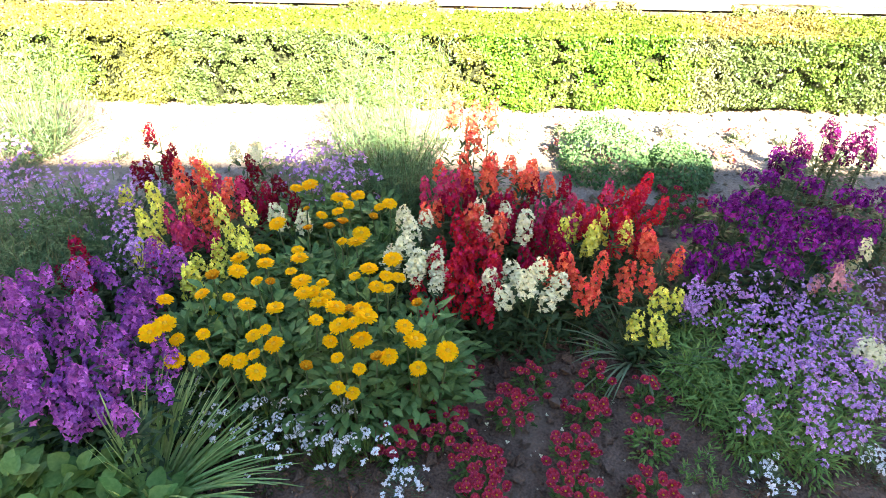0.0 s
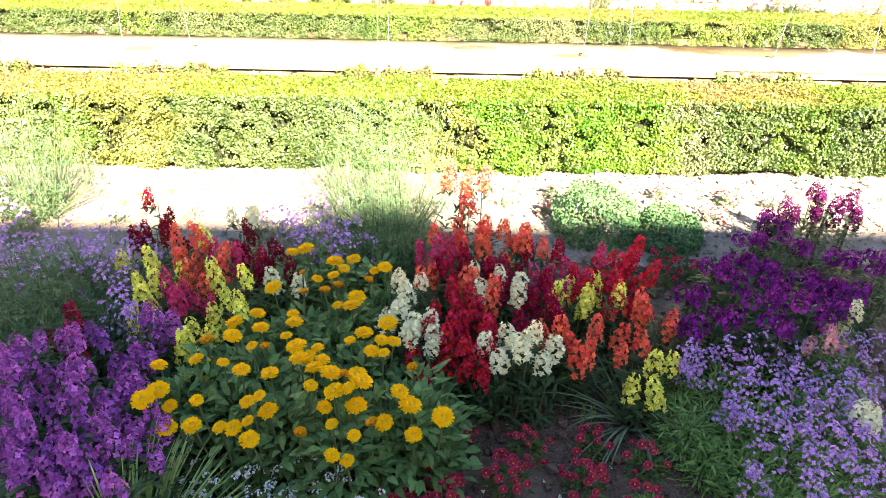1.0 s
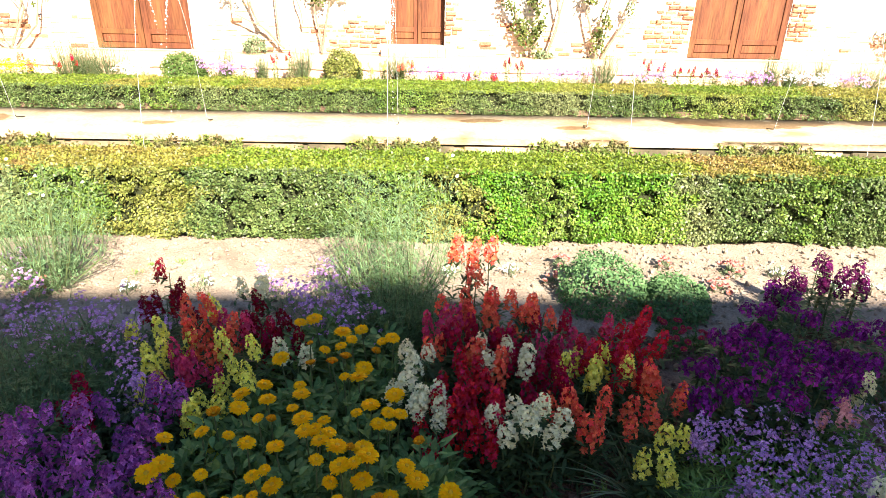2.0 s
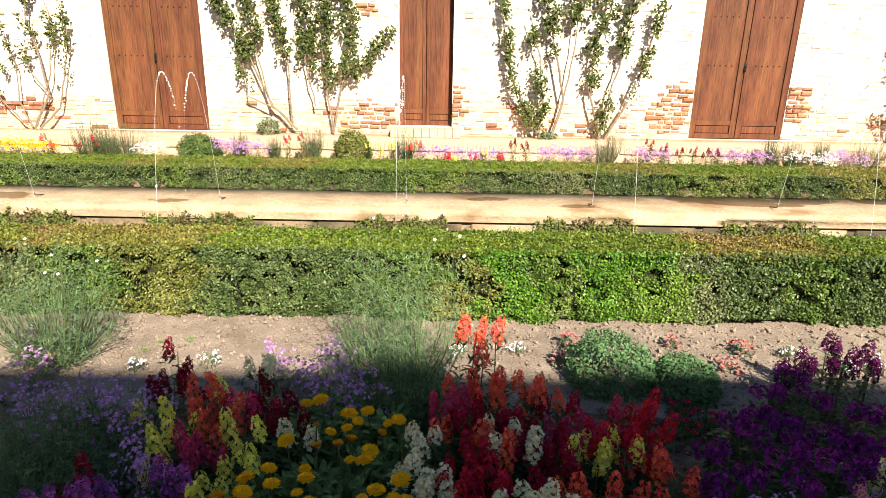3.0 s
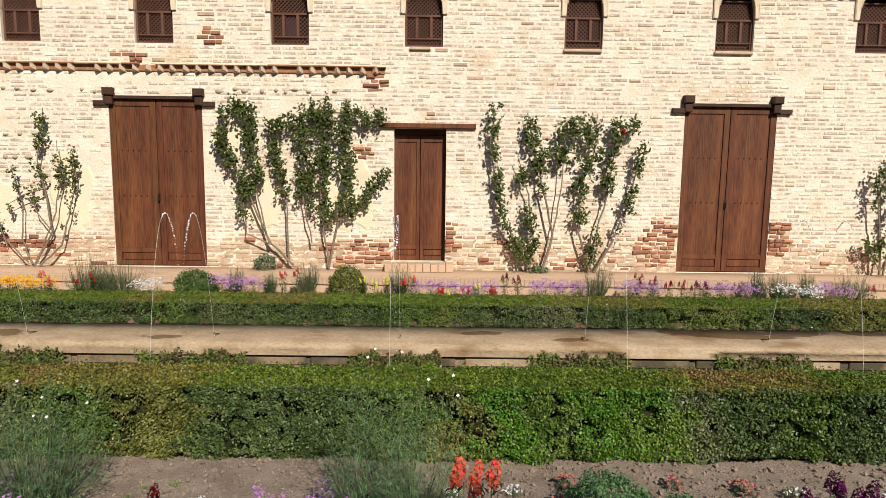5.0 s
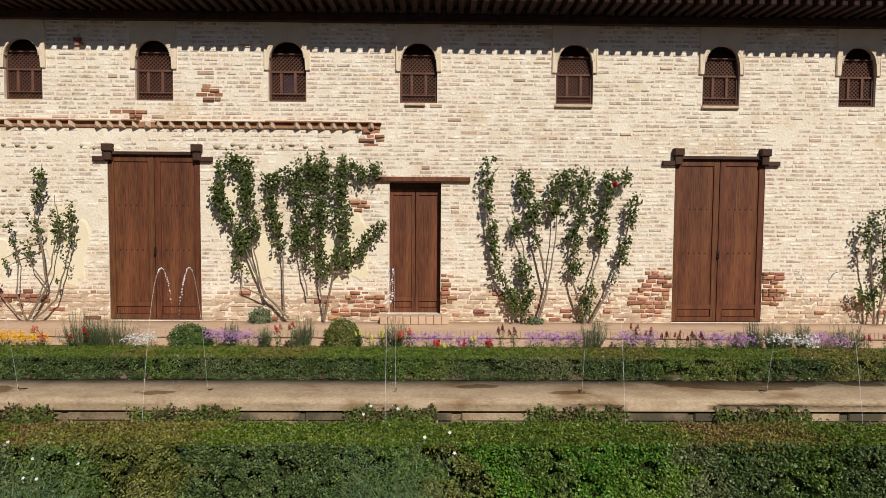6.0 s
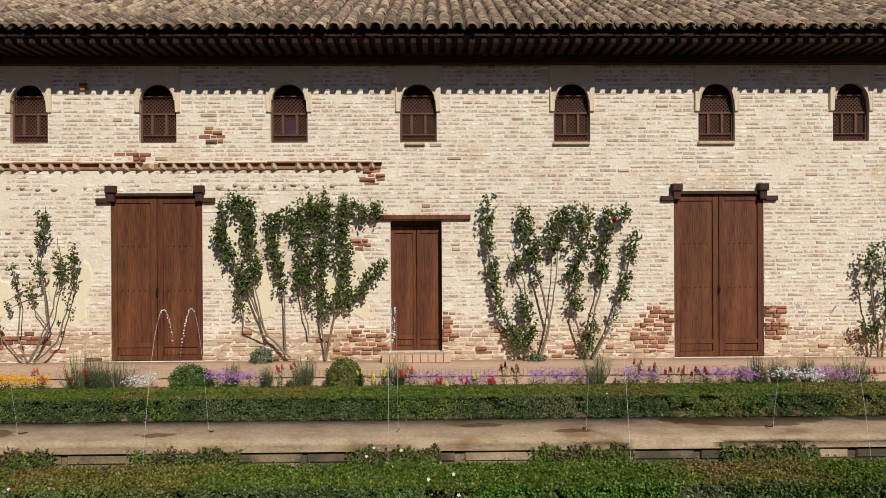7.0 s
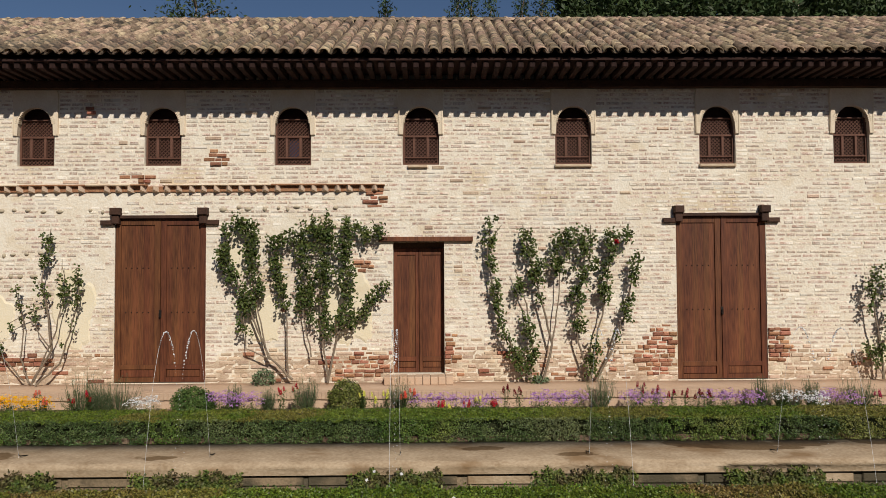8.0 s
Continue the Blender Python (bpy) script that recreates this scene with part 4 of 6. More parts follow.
# ---- plants: shapes ----
def turned(axis_z, spin=0.0):
    """A turn that takes +Z to axis_z."""
    return Vector(axis_z).to_track_quat("Z", "Y").to_matrix() @ Matrix.Rotation(spin, 3, "Z")


def floret(s, at, out, size, rng, lobes=5, cup=0.35, round_=0.75):
    """A small flower of a few broad petals at `at`, facing `out`, one joined piece."""
    m = turned(out, rng.uniform(0, 6.3)) * size
    k = len(s.v)
    at = Vector(at)
    s.v.append(tuple(at))
    for i in range(lobes):
        a = 2 * math.pi * i / lobes
        h = math.pi / lobes * round_
        r = rng.uniform(0.85, 1.1)
        for ang, rad, lift in ((a - h, 0.62 * r, cup * 0.6), (a, r, cup * rng.uniform(0.6, 1.2)), (a + h, 0.62 * r, cup * 0.6)):
            s.v.append(tuple(at + m @ Vector((0.5 * rad * math.cos(ang), 0.5 * rad * math.sin(ang), 0.5 * lift))))
        q = k + 1 + 3 * i
        s.f.append((k, q, q + 1, q + 2))


def blade(s, at, way, length, width, side=None, droop=0.2, seg=2, tip=0.15):
    """A bent leaf of a few segments."""
    at, way = Vector(at), Vector(way).normalized()
    side = Vector(side) if side is not None else way.cross(Vector((0, 0, 1)))
    if side.length < 1e-4:
        side = Vector((1, 0, 0))
    side.normalize()
    k = len(s.v)
    p, d = at.copy(), way.copy()
    for i in range(seg + 1):
        t = i / seg
        w = width * 0.5 * (math.sin(math.pi * (0.18 + 0.74 * t)) if tip < 0.5 else 1 - t * 0.75)
        if tip > 0.9:
            w = width * 0.5 * (0.75 + 0.25 * math.sin(math.pi * min(1, 0.2 + t)))
        elif i == seg:
            w = width * 0.06
        s.v += [tuple(p - side * w), tuple(p + side * w)]
        d = (d + Vector((0, 0, -droop / seg))).normalized()
        p = p + d * (length / seg)
    for i in range(seg):
        q = k + 2 * i
        s.f.append((q, q + 1, q + 3, q + 2))


def sphere_dir(rng, zmin=-0.2):
    z = rng.uniform(zmin, 1)
    a = rng.uniform(0, 2 * math.pi)
    r = math.sqrt(max(0, 1 - z * z))
    return Vector((r * math.cos(a), r * math.sin(a), z))


MESHES = {}


def cached(key, build, mat, smooth=False):
    if key not in MESHES:
        s = build()
        me = s.mesh(key[0], smooth)
        me.materials.append(mat)
        MESHES[key] = me
    return MESHES[key]


def spike_mesh(colour, var, kind_="snap"):
    """A flower spike, its foot at the origin: ruffled florets round a stem, buds at the top."""
    def build():
        rng = random.Random(100 + var * 7 + len(colour) + (50 if kind_ != "snap" else 0))
        s = Shape()
        if kind_ == "snap":
            L, n, R, size = 0.130, 26, 0.024, 0.036
        elif kind_ == "stock":
            L, n, R, size = 0.112, 42, 0.026, 0.029
        else:
            L, n, R, size = 0.052, 30, 0.040, 0.031
        for i in range(n):
            t = i / (n - 1)
            a = i * 2.4 + rng.uniform(-0.3, 0.3)
            r = R * (1 - 0.55 * t ** 2.6) * rng.uniform(0.8, 1.15)
            z = L * t + rng.uniform(-0.006, 0.006)
            out = Vector((math.cos(a), math.sin(a), 0.1 + 0.7 * t)).normalized()
            floret(s, (r * math.cos(a), r * math.sin(a), z), out, size * (1 - 0.4 * t ** 3), rng, 5 if kind_ == "snap" else 4, 0.45 if kind_ == "snap" else 0.25, 0.9)
            if kind_ == "snap":
                # the lip that hangs below the floret
                floret(s, (r * 1.25 * math.cos(a), r * 1.25 * math.sin(a), z - 0.008), (out + Vector((0, 0, -0.9))).normalized(), size * 0.72 * (1 - 0.4 * t ** 2), rng, 3, 0.5, 0.9)
        return s
    return cached((kind_ + "_spike", colour, var), build, PETALS[colour])


def leafy_stem_mesh(var, mat, key, n=46, height=0.30, length=0.05, width=0.012, spread=0.05, up=0.5, droop=0.5):
    def build():
        rng = random.Random(300 + var)
        s = Shape()
        for i in range(n):
            z = height * rng.uniform(0.03, 1.0)
            a = rng.uniform(0, 6.3)
            r = spread * rng.uniform(0, 1)
            way = Vector((math.cos(a), math.sin(a), rng.uniform(up - 0.4, up + 0.5)))
            b = rng.uniform(0, 6.3)
            blade(s, (r * math.cos(b), r * math.sin(b), z), way, length * rng.uniform(0.7, 1.3), width * rng.uniform(0.8, 1.3), None, droop)
        return s
    return cached((key, var), build, mat)


def stem_mesh():
    return cached(("stem", 0), lambda: Shape().tube([(0, 0, 0), (0.004, 0, 0.5), (0, 0, 1)], [0.0032, 0.003, 0.002], 5), M_STEM)


PR = random.Random(77)


def spiky_plant(name, x, y, h, n, colour, kind_, label, category, group, spread=0.05, leaf_mat=None, lw=0.012, size=1.0):
    """A plant with n flower spikes, each on a stem of its own, over leafy growth."""
    t = thing(name, (x, y, SOIL), label, category, group)
    L = {"snap": 0.135, "stock": 0.105}.get(kind_, 0.06)
    for i in range(n):
        a = 2.4 * i + PR.uniform(-0.4, 0.4)
        r = spread * math.sqrt((i + 0.3) / n) if n > 1 else 0
        sx, sy = r * math.cos(a), 0.6 * r * math.sin(a)
        top = h * (PR.uniform(0.9, 1.0) if colour == "white" or kind_ == "dome" else PR.uniform(0.76, 1.0))
        sc = PR.uniform(0.72, 1.05) * size
        base = max(0.05, top - L * sc * (0.72 if colour == "white" else 1))
        st = put("stem", stem_mesh(), M_STEM, t)
        st.location, st.scale = (sx * 0.5, sy * 0.5, 0), (1, 1, base + 0.03)
        st.rotation_euler = (-sy * 0.5 / base, sx * 0.5 / base, PR.uniform(0, 6))
        sp = put("flower_spike", spike_mesh(colour, PR.randrange(4), kind_), PETALS[colour], t)
        sp.location, sp.scale = (sx, sy, base), (sc, sc, sc * PR.uniform(0.85, 1.15) * (0.72 if colour == "white" else 1))
        sp.rotation_euler = (PR.uniform(-0.22, 0.22), PR.uniform(-0.22, 0.22), PR.uniform(0, 6.3))
        fo = put("leaves", leafy_stem_mesh(PR.randrange(4), leaf_mat or M_LEAFDK, "leafy_%.3f" % lw + (leaf_mat or M_LEAFDK).name, 46, 0.30, 0.055, lw), leaf_mat or M_LEAFDK, t)
        fo.location, fo.scale = (sx * 0.75, sy * 0.75, 0), (1, 1, max(0.2, base * 1.02 / 0.30))
        fo.rotation_euler = (0, 0, PR.uniform(0, 6.3))
    return t


def snapdragons(colour, rows, word):
    for x, y, h, n in rows:
        spiky_plant("snapdragon", x, y, h, max(1, int(n * 0.68 + 0.5)), colour, "snap", "%s snapdragon with tall ruffled flower spikes" % word, "snapdragon", "snapdragons in the border", 0.04 + 0.020 * n)


def calendula_head(var, colour):
    def build():
        rng = random.Random(500 + var)
        s = Shape()
        for ring, (cnt, L, lift, z) in enumerate(((26, 0.031, 0.04, 0.0), (24, 0.027, 0.22, 0.003), (20, 0.021, 0.45, 0.005), (14, 0.013, 0.8, 0.006))):
            for i in range(cnt):
                a = 2 * math.pi * (i + 0.5 * ring) / cnt + rng.uniform(-0.08, 0.08)
                way = Vector((math.cos(a), math.sin(a), lift + rng.uniform(-0.12, 0.12) + (0.8 if var == 3 else 0)))
                blade(s, (0.006 * math.cos(a), 0.006 * math.sin(a), z), way, L * rng.uniform(0.88, 1.08), 0.0082, (-math.sin(a), math.cos(a), 0), 0.12, 2, 1.0)
        return s
    return cached(("calendula_head", colour, var), build, PETALS[colour])


def disc_mesh(r, h, key, mat):
    def build():
        s = Shape()
        n = 10
        for q, (rr, z) in enumerate(((1.0, 0), (0.75, 0.6), (0.35, 1.0))):
            s.v += [(r * rr * math.cos(2 * math.pi * i / n), r * rr * math.sin(2 * math.pi * i / n), h * z) for i in range(n)]
        for q in range(2):
            s.f += [(q * n + i, q * n + (i + 1) % n, (q + 1) * n + (i + 1) % n, (q + 1) * n + i) for i in range(n)]
        s.f.append(tuple(2 * n + i for i in range(n)))
        return s
    return cached((key, r), build, mat, True)


def broad_leaves(var, key, mat, n, R, H, length, width, zmin=0.0, droop=0.5):
    """A mound of oblong leaves, folded along the midrib."""
    def build():
        rng = random.Random(700 + var)
        s = Shape()
        for i in range(n):
            d = sphere_dir(rng, zmin)
            p = Vector((d.x * R * rng.uniform(0.3, 0.95), d.y * R * rng.uniform(0.3, 0.95), H * (0.12 + 0.8 * abs(d.z) * rng.uniform(0.6, 1))))
            way = Vector((d.x + rng.uniform(-0.5, 0.5), d.y + rng.uniform(-0.5, 0.5), rng.uniform(0.1, 0.9))).normalized()
            side = way.cross(Vector((rng.uniform(-0.4, 0.4), rng.uniform(-0.4, 0.4), 1))).normalized()
            L, W = length * rng.uniform(0.7, 1.25), width * rng.uniform(0.75, 1.2)
            k = len(s.v)
            nrm = side.cross(way)
            dd = way.copy()
            for q in range(5):
                t = q / 4
                w = W * 0.5 * math.sin(math.pi * (0.07 + 0.90 * t ** 0.85))
                fold = nrm * w * 0.35
                s.v += [tuple(p - side * w + fold), tuple(p), tuple(p + side * w + fold)]
                dd = (dd + Vector((0, 0, -droop / 4))).normalized()
                p = p + dd * (L / 4)
            for q in range(4):
                a = k + 3 * q
                s.f += [(a, a + 1, a + 4, a + 3), (a + 1, a + 2, a + 5, a + 4)]
        return s
    return cached((key, var), build, mat, True)


def calendulas(plants, heads):
    made = []
    for i, (x, y) in enumerate(plants):
        t = thing("calendula", (x, y, SOIL), "bushy calendula with golden-yellow heads and blue-green leaves", "calendula", "calendulas in the border")
        fo = put("leaves", broad_leaves(i % 4, "calendula_leaves", M_LEAFCAL, 320, 0.21, 0.36, 0.050, 0.024), M_LEAFCAL, t)
        fo.rotation_euler = (0, 0, PR.uniform(0, 6.3))
        made.append(t)
    for i, (x, y, z) in enumerate(heads):
        t = min(made, key=lambda o: (o.location.x - x) ** 2 + (o.location.y - y) ** 2)
        lx, ly, lz = x - t.location.x, y - t.location.y, z - SOIL
        old = i % 7 == 5
        col = "amber" if old else "gold"
        hd = put("flower_head", calendula_head(3 if old else PR.randrange(3), col), PETALS[col], t)
        sc = PR.uniform(0.52, 0.96) * (0.8 if old else 1)
        hd.location, hd.scale = (lx, ly, lz), (sc, sc, sc)
        hd.rotation_euler = (PR.uniform(-0.12, 0.22) + max(0, 1.6 - y) * 1.3, PR.uniform(-0.3, 0.3), PR.uniform(-0.5, 0.5))
        eye = put("eye", disc_mesh(0.0095, 0.005, "calendula_eye", M_YOLKDK), M_YOLKDK, hd)
        eye.location = (0, 0, 0.006)
        st = put("stem", stem_mesh(), M_STEM, t)
        st.location, st.scale = (lx * 0.6, ly * 0.6, 0), (1.2, 1.2, lz)
        st.rotation_euler = (-ly * 0.4 / lz, lx * 0.4 / lz, 0)


def daisy_head(var, colour="rose"):
    def build():
        rng = random.Random(800 + var)
        s = Shape()
        for ring, (cnt, L, lift) in enumerate(((14, 0.0175, 0.2), (13, 0.0165, 0.75), (10, 0.013, 1.7))):
            for i in range(cnt):
                a = 2 * math.pi * (i + 0.5 * ring) / cnt
                way = Vector((math.cos(a), math.sin(a), lift + rng.uniform(-0.15, 0.15)))
                blade(s, (0.003 * math.cos(a), 0.003 * math.sin(a), 0), way, L, 0.0080, (-math.sin(a), math.cos(a), 0), -0.2, 1, 1.0)
        return s
    return cached(("daisy_head", colour, var), build, PETALS[colour])


def daisies(rows, leaf_mat, label, colour="rose"):
    for x, y, R, n in rows:
        R = R * 0.86
        t = thing("daisy_plant", (x, y, SOIL), label, "daisy", "low daisies on the bare soil")
        fo = put("leaves", broad_leaves(PR.randrange(3), "daisy_leaves" + leaf_mat.name, leaf_mat, 190, 0.105, 0.085, 0.029, 0.011, 0.0, 0.6), leaf_mat, t)
        fo.scale = (R / 0.11, R / 0.11, 1)
        fo.rotation_euler = (0, 0, PR.uniform(0, 6.3))
        for i in range(int(n)):
            a, r = 2.4 * i + PR.uniform(-0.5, 0.5), R * math.sqrt((i + 0.5) / n) * PR.uniform(0.8, 1.15)
            hd = put("flower_head", daisy_head(PR.randrange(3), colour), PETALS[colour], t)
            hd.location = (r * math.cos(a), r * math.sin(a), 0.105 - 0.045 * (r / R) ** 2 + PR.uniform(-0.012, 0.014))
            hd.rotation_euler = (PR.uniform(-0.2, 0.6) , PR.uniform(-0.4, 0.4), 0)
            sc = PR.uniform(0.55, 0.95)
            hd.scale = (sc, sc, sc)
            eye = put("eye", disc_mesh(0.0036, 0.004, "daisy_eye", M_YOLK), M_YOLK, hd)
            eye.location = (0, 0, 0.004)


def floret_mound(name, rows, colour, leaf_mat, label, category, group, size=0.017, per=60, wispy=True, clump=5):
    """A loose plant with many small four-petalled flowers in loose heads."""
    for x, y, R, h, f in rows:
        t = thing(name, (x, y, SOIL), label, category, group)
        key = "wisp_" + leaf_mat.name if wispy else "mat_" + leaf_mat.name
        var = PR.randrange(4)

        def build(var=var):
            rng = random.Random(900 + var)
            s = Shape()
            for i in range(360 if wispy else 260):
                d = sphere_dir(rng, 0.0)
                if wispy:
                    p = (d.x * rng.uniform(0.1, 0.85), d.y * rng.uniform(0.1, 0.85), rng.uniform(0.0, 0.75) * (0.45 + 0.55 * d.z))
                    blade(s, p, (d.x + rng.uniform(-0.5, 0.5), d.y + rng.uniform(-0.5, 0.5), rng.uniform(0.0, 0.45)), rng.uniform(0.14, 0.30), rng.uniform(0.03, 0.06), None, rng.uniform(0, 0.5))
                else:
                    p = (d.x * rng.uniform(0.2, 0.95), d.y * rng.uniform(0.2, 0.95), abs(d.z) * rng.uniform(0.3, 0.9))
                    blade(s, p, (d.x, d.y, 0.4 + d.z), rng.uniform(0.14, 0.30), rng.uniform(0.035, 0.07), None, 0.2)
            return s
        fo = put("leaves", cached((key, var), build, leaf_mat), leaf_mat, t)
        fo.scale, fo.rotation_euler = (R, R, h), (0, 0, PR.uniform(0, 6.3))
        if f <= 0:
            continue
        fv = PR.randrange(4)

        def build_f(fv=fv, R=R, h=h, f=f):
            rng = random.Random(1000 + fv)
            s = Shape()
            for c in range(int(per / clump)):
                d = sphere_dir(rng, 0.15)
                c0 = Vector((d.x * R * f * rng.uniform(0.3, 1.05), d.y * R * f * rng.uniform(0.3, 1.05), h * (0.62 + 0.4 * d.z) * rng.uniform(0.7, 1.08)))
                for q in range(clump):
                    o = sphere_dir(rng, 0.0)
                    floret(s, c0 + o * size * (1.1 if wispy else 0.9), (o + Vector((0, -0.35, 0.7))).normalized(), size * rng.uniform(0.8, 1.15), rng, 4, 0.15, 0.85)
            return s
        fl = put("floret_spray", cached(("florets_%s_%.3f_%d_%.2f_%.2f_%.1f" % (colour, size, per, R, h, f), fv), build_f, PETALS[colour]), PETALS[colour], t)
        fl.rotation_euler = (0, 0, PR.uniform(-0.8, 0.8))
        tagged(fl, kind="stuff")


def feathery(rows, mat, label, name="feathery_bush", n=900, group="feathery bushes in the border", tips=None):
    """An upright bush of thin forked shoots with thread-like leaves."""
    for x, y, R, h in rows:
        t = thing(name, (x, y, SOIL), label, "bush", group)
        rng = random.Random(int(1000 * (x + 9)))
        s, st = Shape(), Shape()
        for i in range(60):
            a = rng.uniform(0, 6.3)
            reach = math.sqrt(rng.uniform(0, 1))
            hh = h * rng.uniform(0.45, 1.0) * (1 - 0.22 * reach * reach)
            b0 = Vector((R * 0.22 * math.cos(a), R * 0.22 * math.sin(a), 0))
            tip = Vector((R * math.cos(a) * reach, R * math.sin(a) * reach, hh))
            mid = Vector((tip.x * 0.8, tip.y * 0.8, tip.z * 0.52)) + Vector((rng.uniform(-0.03, 0.03), rng.uniform(-0.03, 0.03), 0))
            st.tube([b0, mid, tip], [0.0034, 0.0026, 0.0012], 4)
            for q in range(int(n * 3.0 / 60)):
                u = rng.uniform(0.06, 1.0)
                p = b0.lerp(mid, u * 2) if u < 0.5 else mid.lerp(tip, u * 2 - 1)
                d = sphere_dir(rng, -0.3)
                way = Vector((d.x, d.y, rng.uniform(-0.3, 0.7))).normalized()
                p = p + Vector((rng.gauss(0, 1), rng.gauss(0, 1), rng.gauss(0, 0.8))) * (0.05 + 0.10 * u) * R
                blade(s, p, way, rng.uniform(0.022, 0.065), 0.0046, None, rng.uniform(-0.2, 0.5), 1, 0.6)
        tagged(put("shoot_spray", st, M_STEM, t), kind="stuff")
        tagged(put("leaves", s, mat, t), kind="stuff")
        if tips:
            sf = Shape()
            for q in range(6):
                a, r = rng.uniform(0, 6.3), R * rng.uniform(0.2, 0.9)
                floret(sf, (r * math.cos(a), r * math.sin(a), h * rng.uniform(0.75, 1.03)), (0, -0.7, 0.7), 0.02, rng, 5, 0.1, 0.95)
            tagged(put("floret_spray", sf, PETALS[tips], t), kind="stuff")


def strap_clump(x, y, n, length, width, mat, label, lean=(0, 0), up=1.0, droop=1.0, name="strap_leaved_clump"):
    t = thing(name, (x, y, SOIL), label, "clump", "")
    rng = random.Random(int(100 * (x + 20)))
    for var in range(3):
        s = Shape()
        for i in range(n // 3):
            a = rng.uniform(0, 6.3)
            r = 0.05 * rng.uniform(0, 1)
            way = Vector((math.cos(a) * 0.7 + lean[0], math.sin(a) * 0.7 + lean[1], up * rng.uniform(0.7, 1.5)))
            blade(s, (r * math.cos(a), r * math.sin(a), 0), way, length * rng.uniform(0.6, 1.1), width * rng.uniform(0.7, 1.2), None, droop * rng.uniform(0.3, 1.2), 6, 0.6)
        tagged(put("leaves", s, mat, t), kind="stuff")
    return t


def leafy_bush(name, x, y, z, R, H, mat, label, n=1400, size=0.022, group="", category="bush"):
    """A rounded bush: short twigs and many small leaves in clumps over an uneven outline."""
    t = thing(name, (x, y, z), label, category, group)
    rng = np.random.default_rng(int(1000 * (x + 30)))
    d = rng.normal(0, 1, (n, 3))
    d /= np.linalg.norm(d, axis=1)[:, None]
    d[:, 2] = np.abs(d[:, 2])
    lump = 1 + 0.07 * np.sin(d[:, 0] * 7 + x) * np.sin(d[:, 1] * 6 + 2 * y) + 0.05 * np.sin(d[:, 2] * 11 + d[:, 0] * 5)
    full = np.sqrt(np.clip(1 - d[:, 2] ** 4, 0, 1))
    d[:, :2] *= (full / (np.linalg.norm(d[:, :2], axis=1) + 1e-9))[:, None]
    P = d * (lump * rng.uniform(0.78, 1.0, n))[:, None] * np.array((R, R, H))
    V = facing_leaves(P, d + np.array((0, -0.2, 0.5)), size, size * 0.6, rng, 0.6)
    tagged(put("leaves", poly_mesh("leaves", V, mat), mat, t), kind="stuff")
    tw = Shape()
    rr = random.Random(5)
    for i in range(14):
        q = sphere_dir(rr, 0.1)
        tw.tube([(0, 0, 0), (q.x * R * 0.45, q.y * R * 0.45, q.z * H * 0.5 + 0.02), (q.x * R * 0.85, q.y * R * 0.85, q.z * H * 0.85 + 0.01)], [0.006, 0.004, 0.002], 4)
    tagged(put("twig_spray", tw, M_BARK, t), kind="stuff")
    return t


# ---- near border, plant by plant ----
snapdragons("maroon", [(-1.13, 2.65, 0.50, 5), (-1.01, 2.51, 0.47, 3), (-0.63, 2.54, 0.46, 3), (-1.18, 2.55, 0.42, 2), (-0.63, 2.39, 0.42, 4), (-0.55, 2.32, 0.40, 3)], "dark maroon")
snapdragons("orange", [(-0.90, 2.43, 0.47, 3), (-0.80, 2.36, 0.45, 4), (-0.85, 2.24, 0.42, 3), (-0.92, 2.33, 0.43, 2), (0.06, 2.29, 0.46, 2), (0.18, 2.21, 0.47, 2), (0.25, 2.15, 0.45, 3), (0.01, 2.21, 0.44, 2), (0.80, 2.07, 0.46, 3), (0.88, 2.03, 0.44, 3), (0.77, 1.96, 0.40, 3), (0.51, 1.93, 0.40, 4), (0.59, 1.95, 0.41, 4), (0.71, 1.89, 0.36, 2), (0.27, 2.10, 0.42, 2)], "orange-red")
snapdragons("orange", [(0.17, 2.52, 0.76, 3), (0.26, 2.59, 0.72, 2), (0.14, 2.48, 0.56, 4), (0.22, 2.44, 0.56, 4), (0.40, 2.45, 0.55, 5), (0.48, 2.44, 0.53, 3), (0.34, 2.46, 0.50, 3), (0.28, 2.49, 0.57, 2), (0.19, 2.59, 0.82, 1)], "flame-orange tall")
snapdragons("pink", [(-0.75, 2.36, 0.44, 3), (-0.87, 2.17, 0.40, 4), (-0.92, 2.12, 0.40, 3), (-0.82, 2.14, 0.36, 3), (-0.88, 2.01, 0.32, 3), (-0.70, 2.37, 0.42, 2), (0.08, 2.37, 0.46, 3), (0.60, 2.31, 0.46, 5), (0.55, 2.26, 0.44, 3), (0.68, 2.33, 0.46, 3), (0.14, 2.37, 0.47, 3), (-0.92, 1.93, 0.30, 2)], "rose-pink")
snapdragons("crimson", [(-1.19, 1.92, 0.40, 4), (-0.67, 2.36, 0.45, 3), (0.45, 2.27, 0.45, 5), (0.46, 2.12, 0.43, 4), (0.34, 2.02, 0.40, 4), (0.15, 2.30, 0.48, 4), (0.39, 2.12, 0.42, 3), (0.34, 2.30, 0.44, 4), (0.24, 2.31, 0.46, 4), (0.52, 2.38, 0.47, 3), (0.49, 2.05, 0.38, 3), (-1.20, 2.02, 0.38, 2)], "deep crimson")
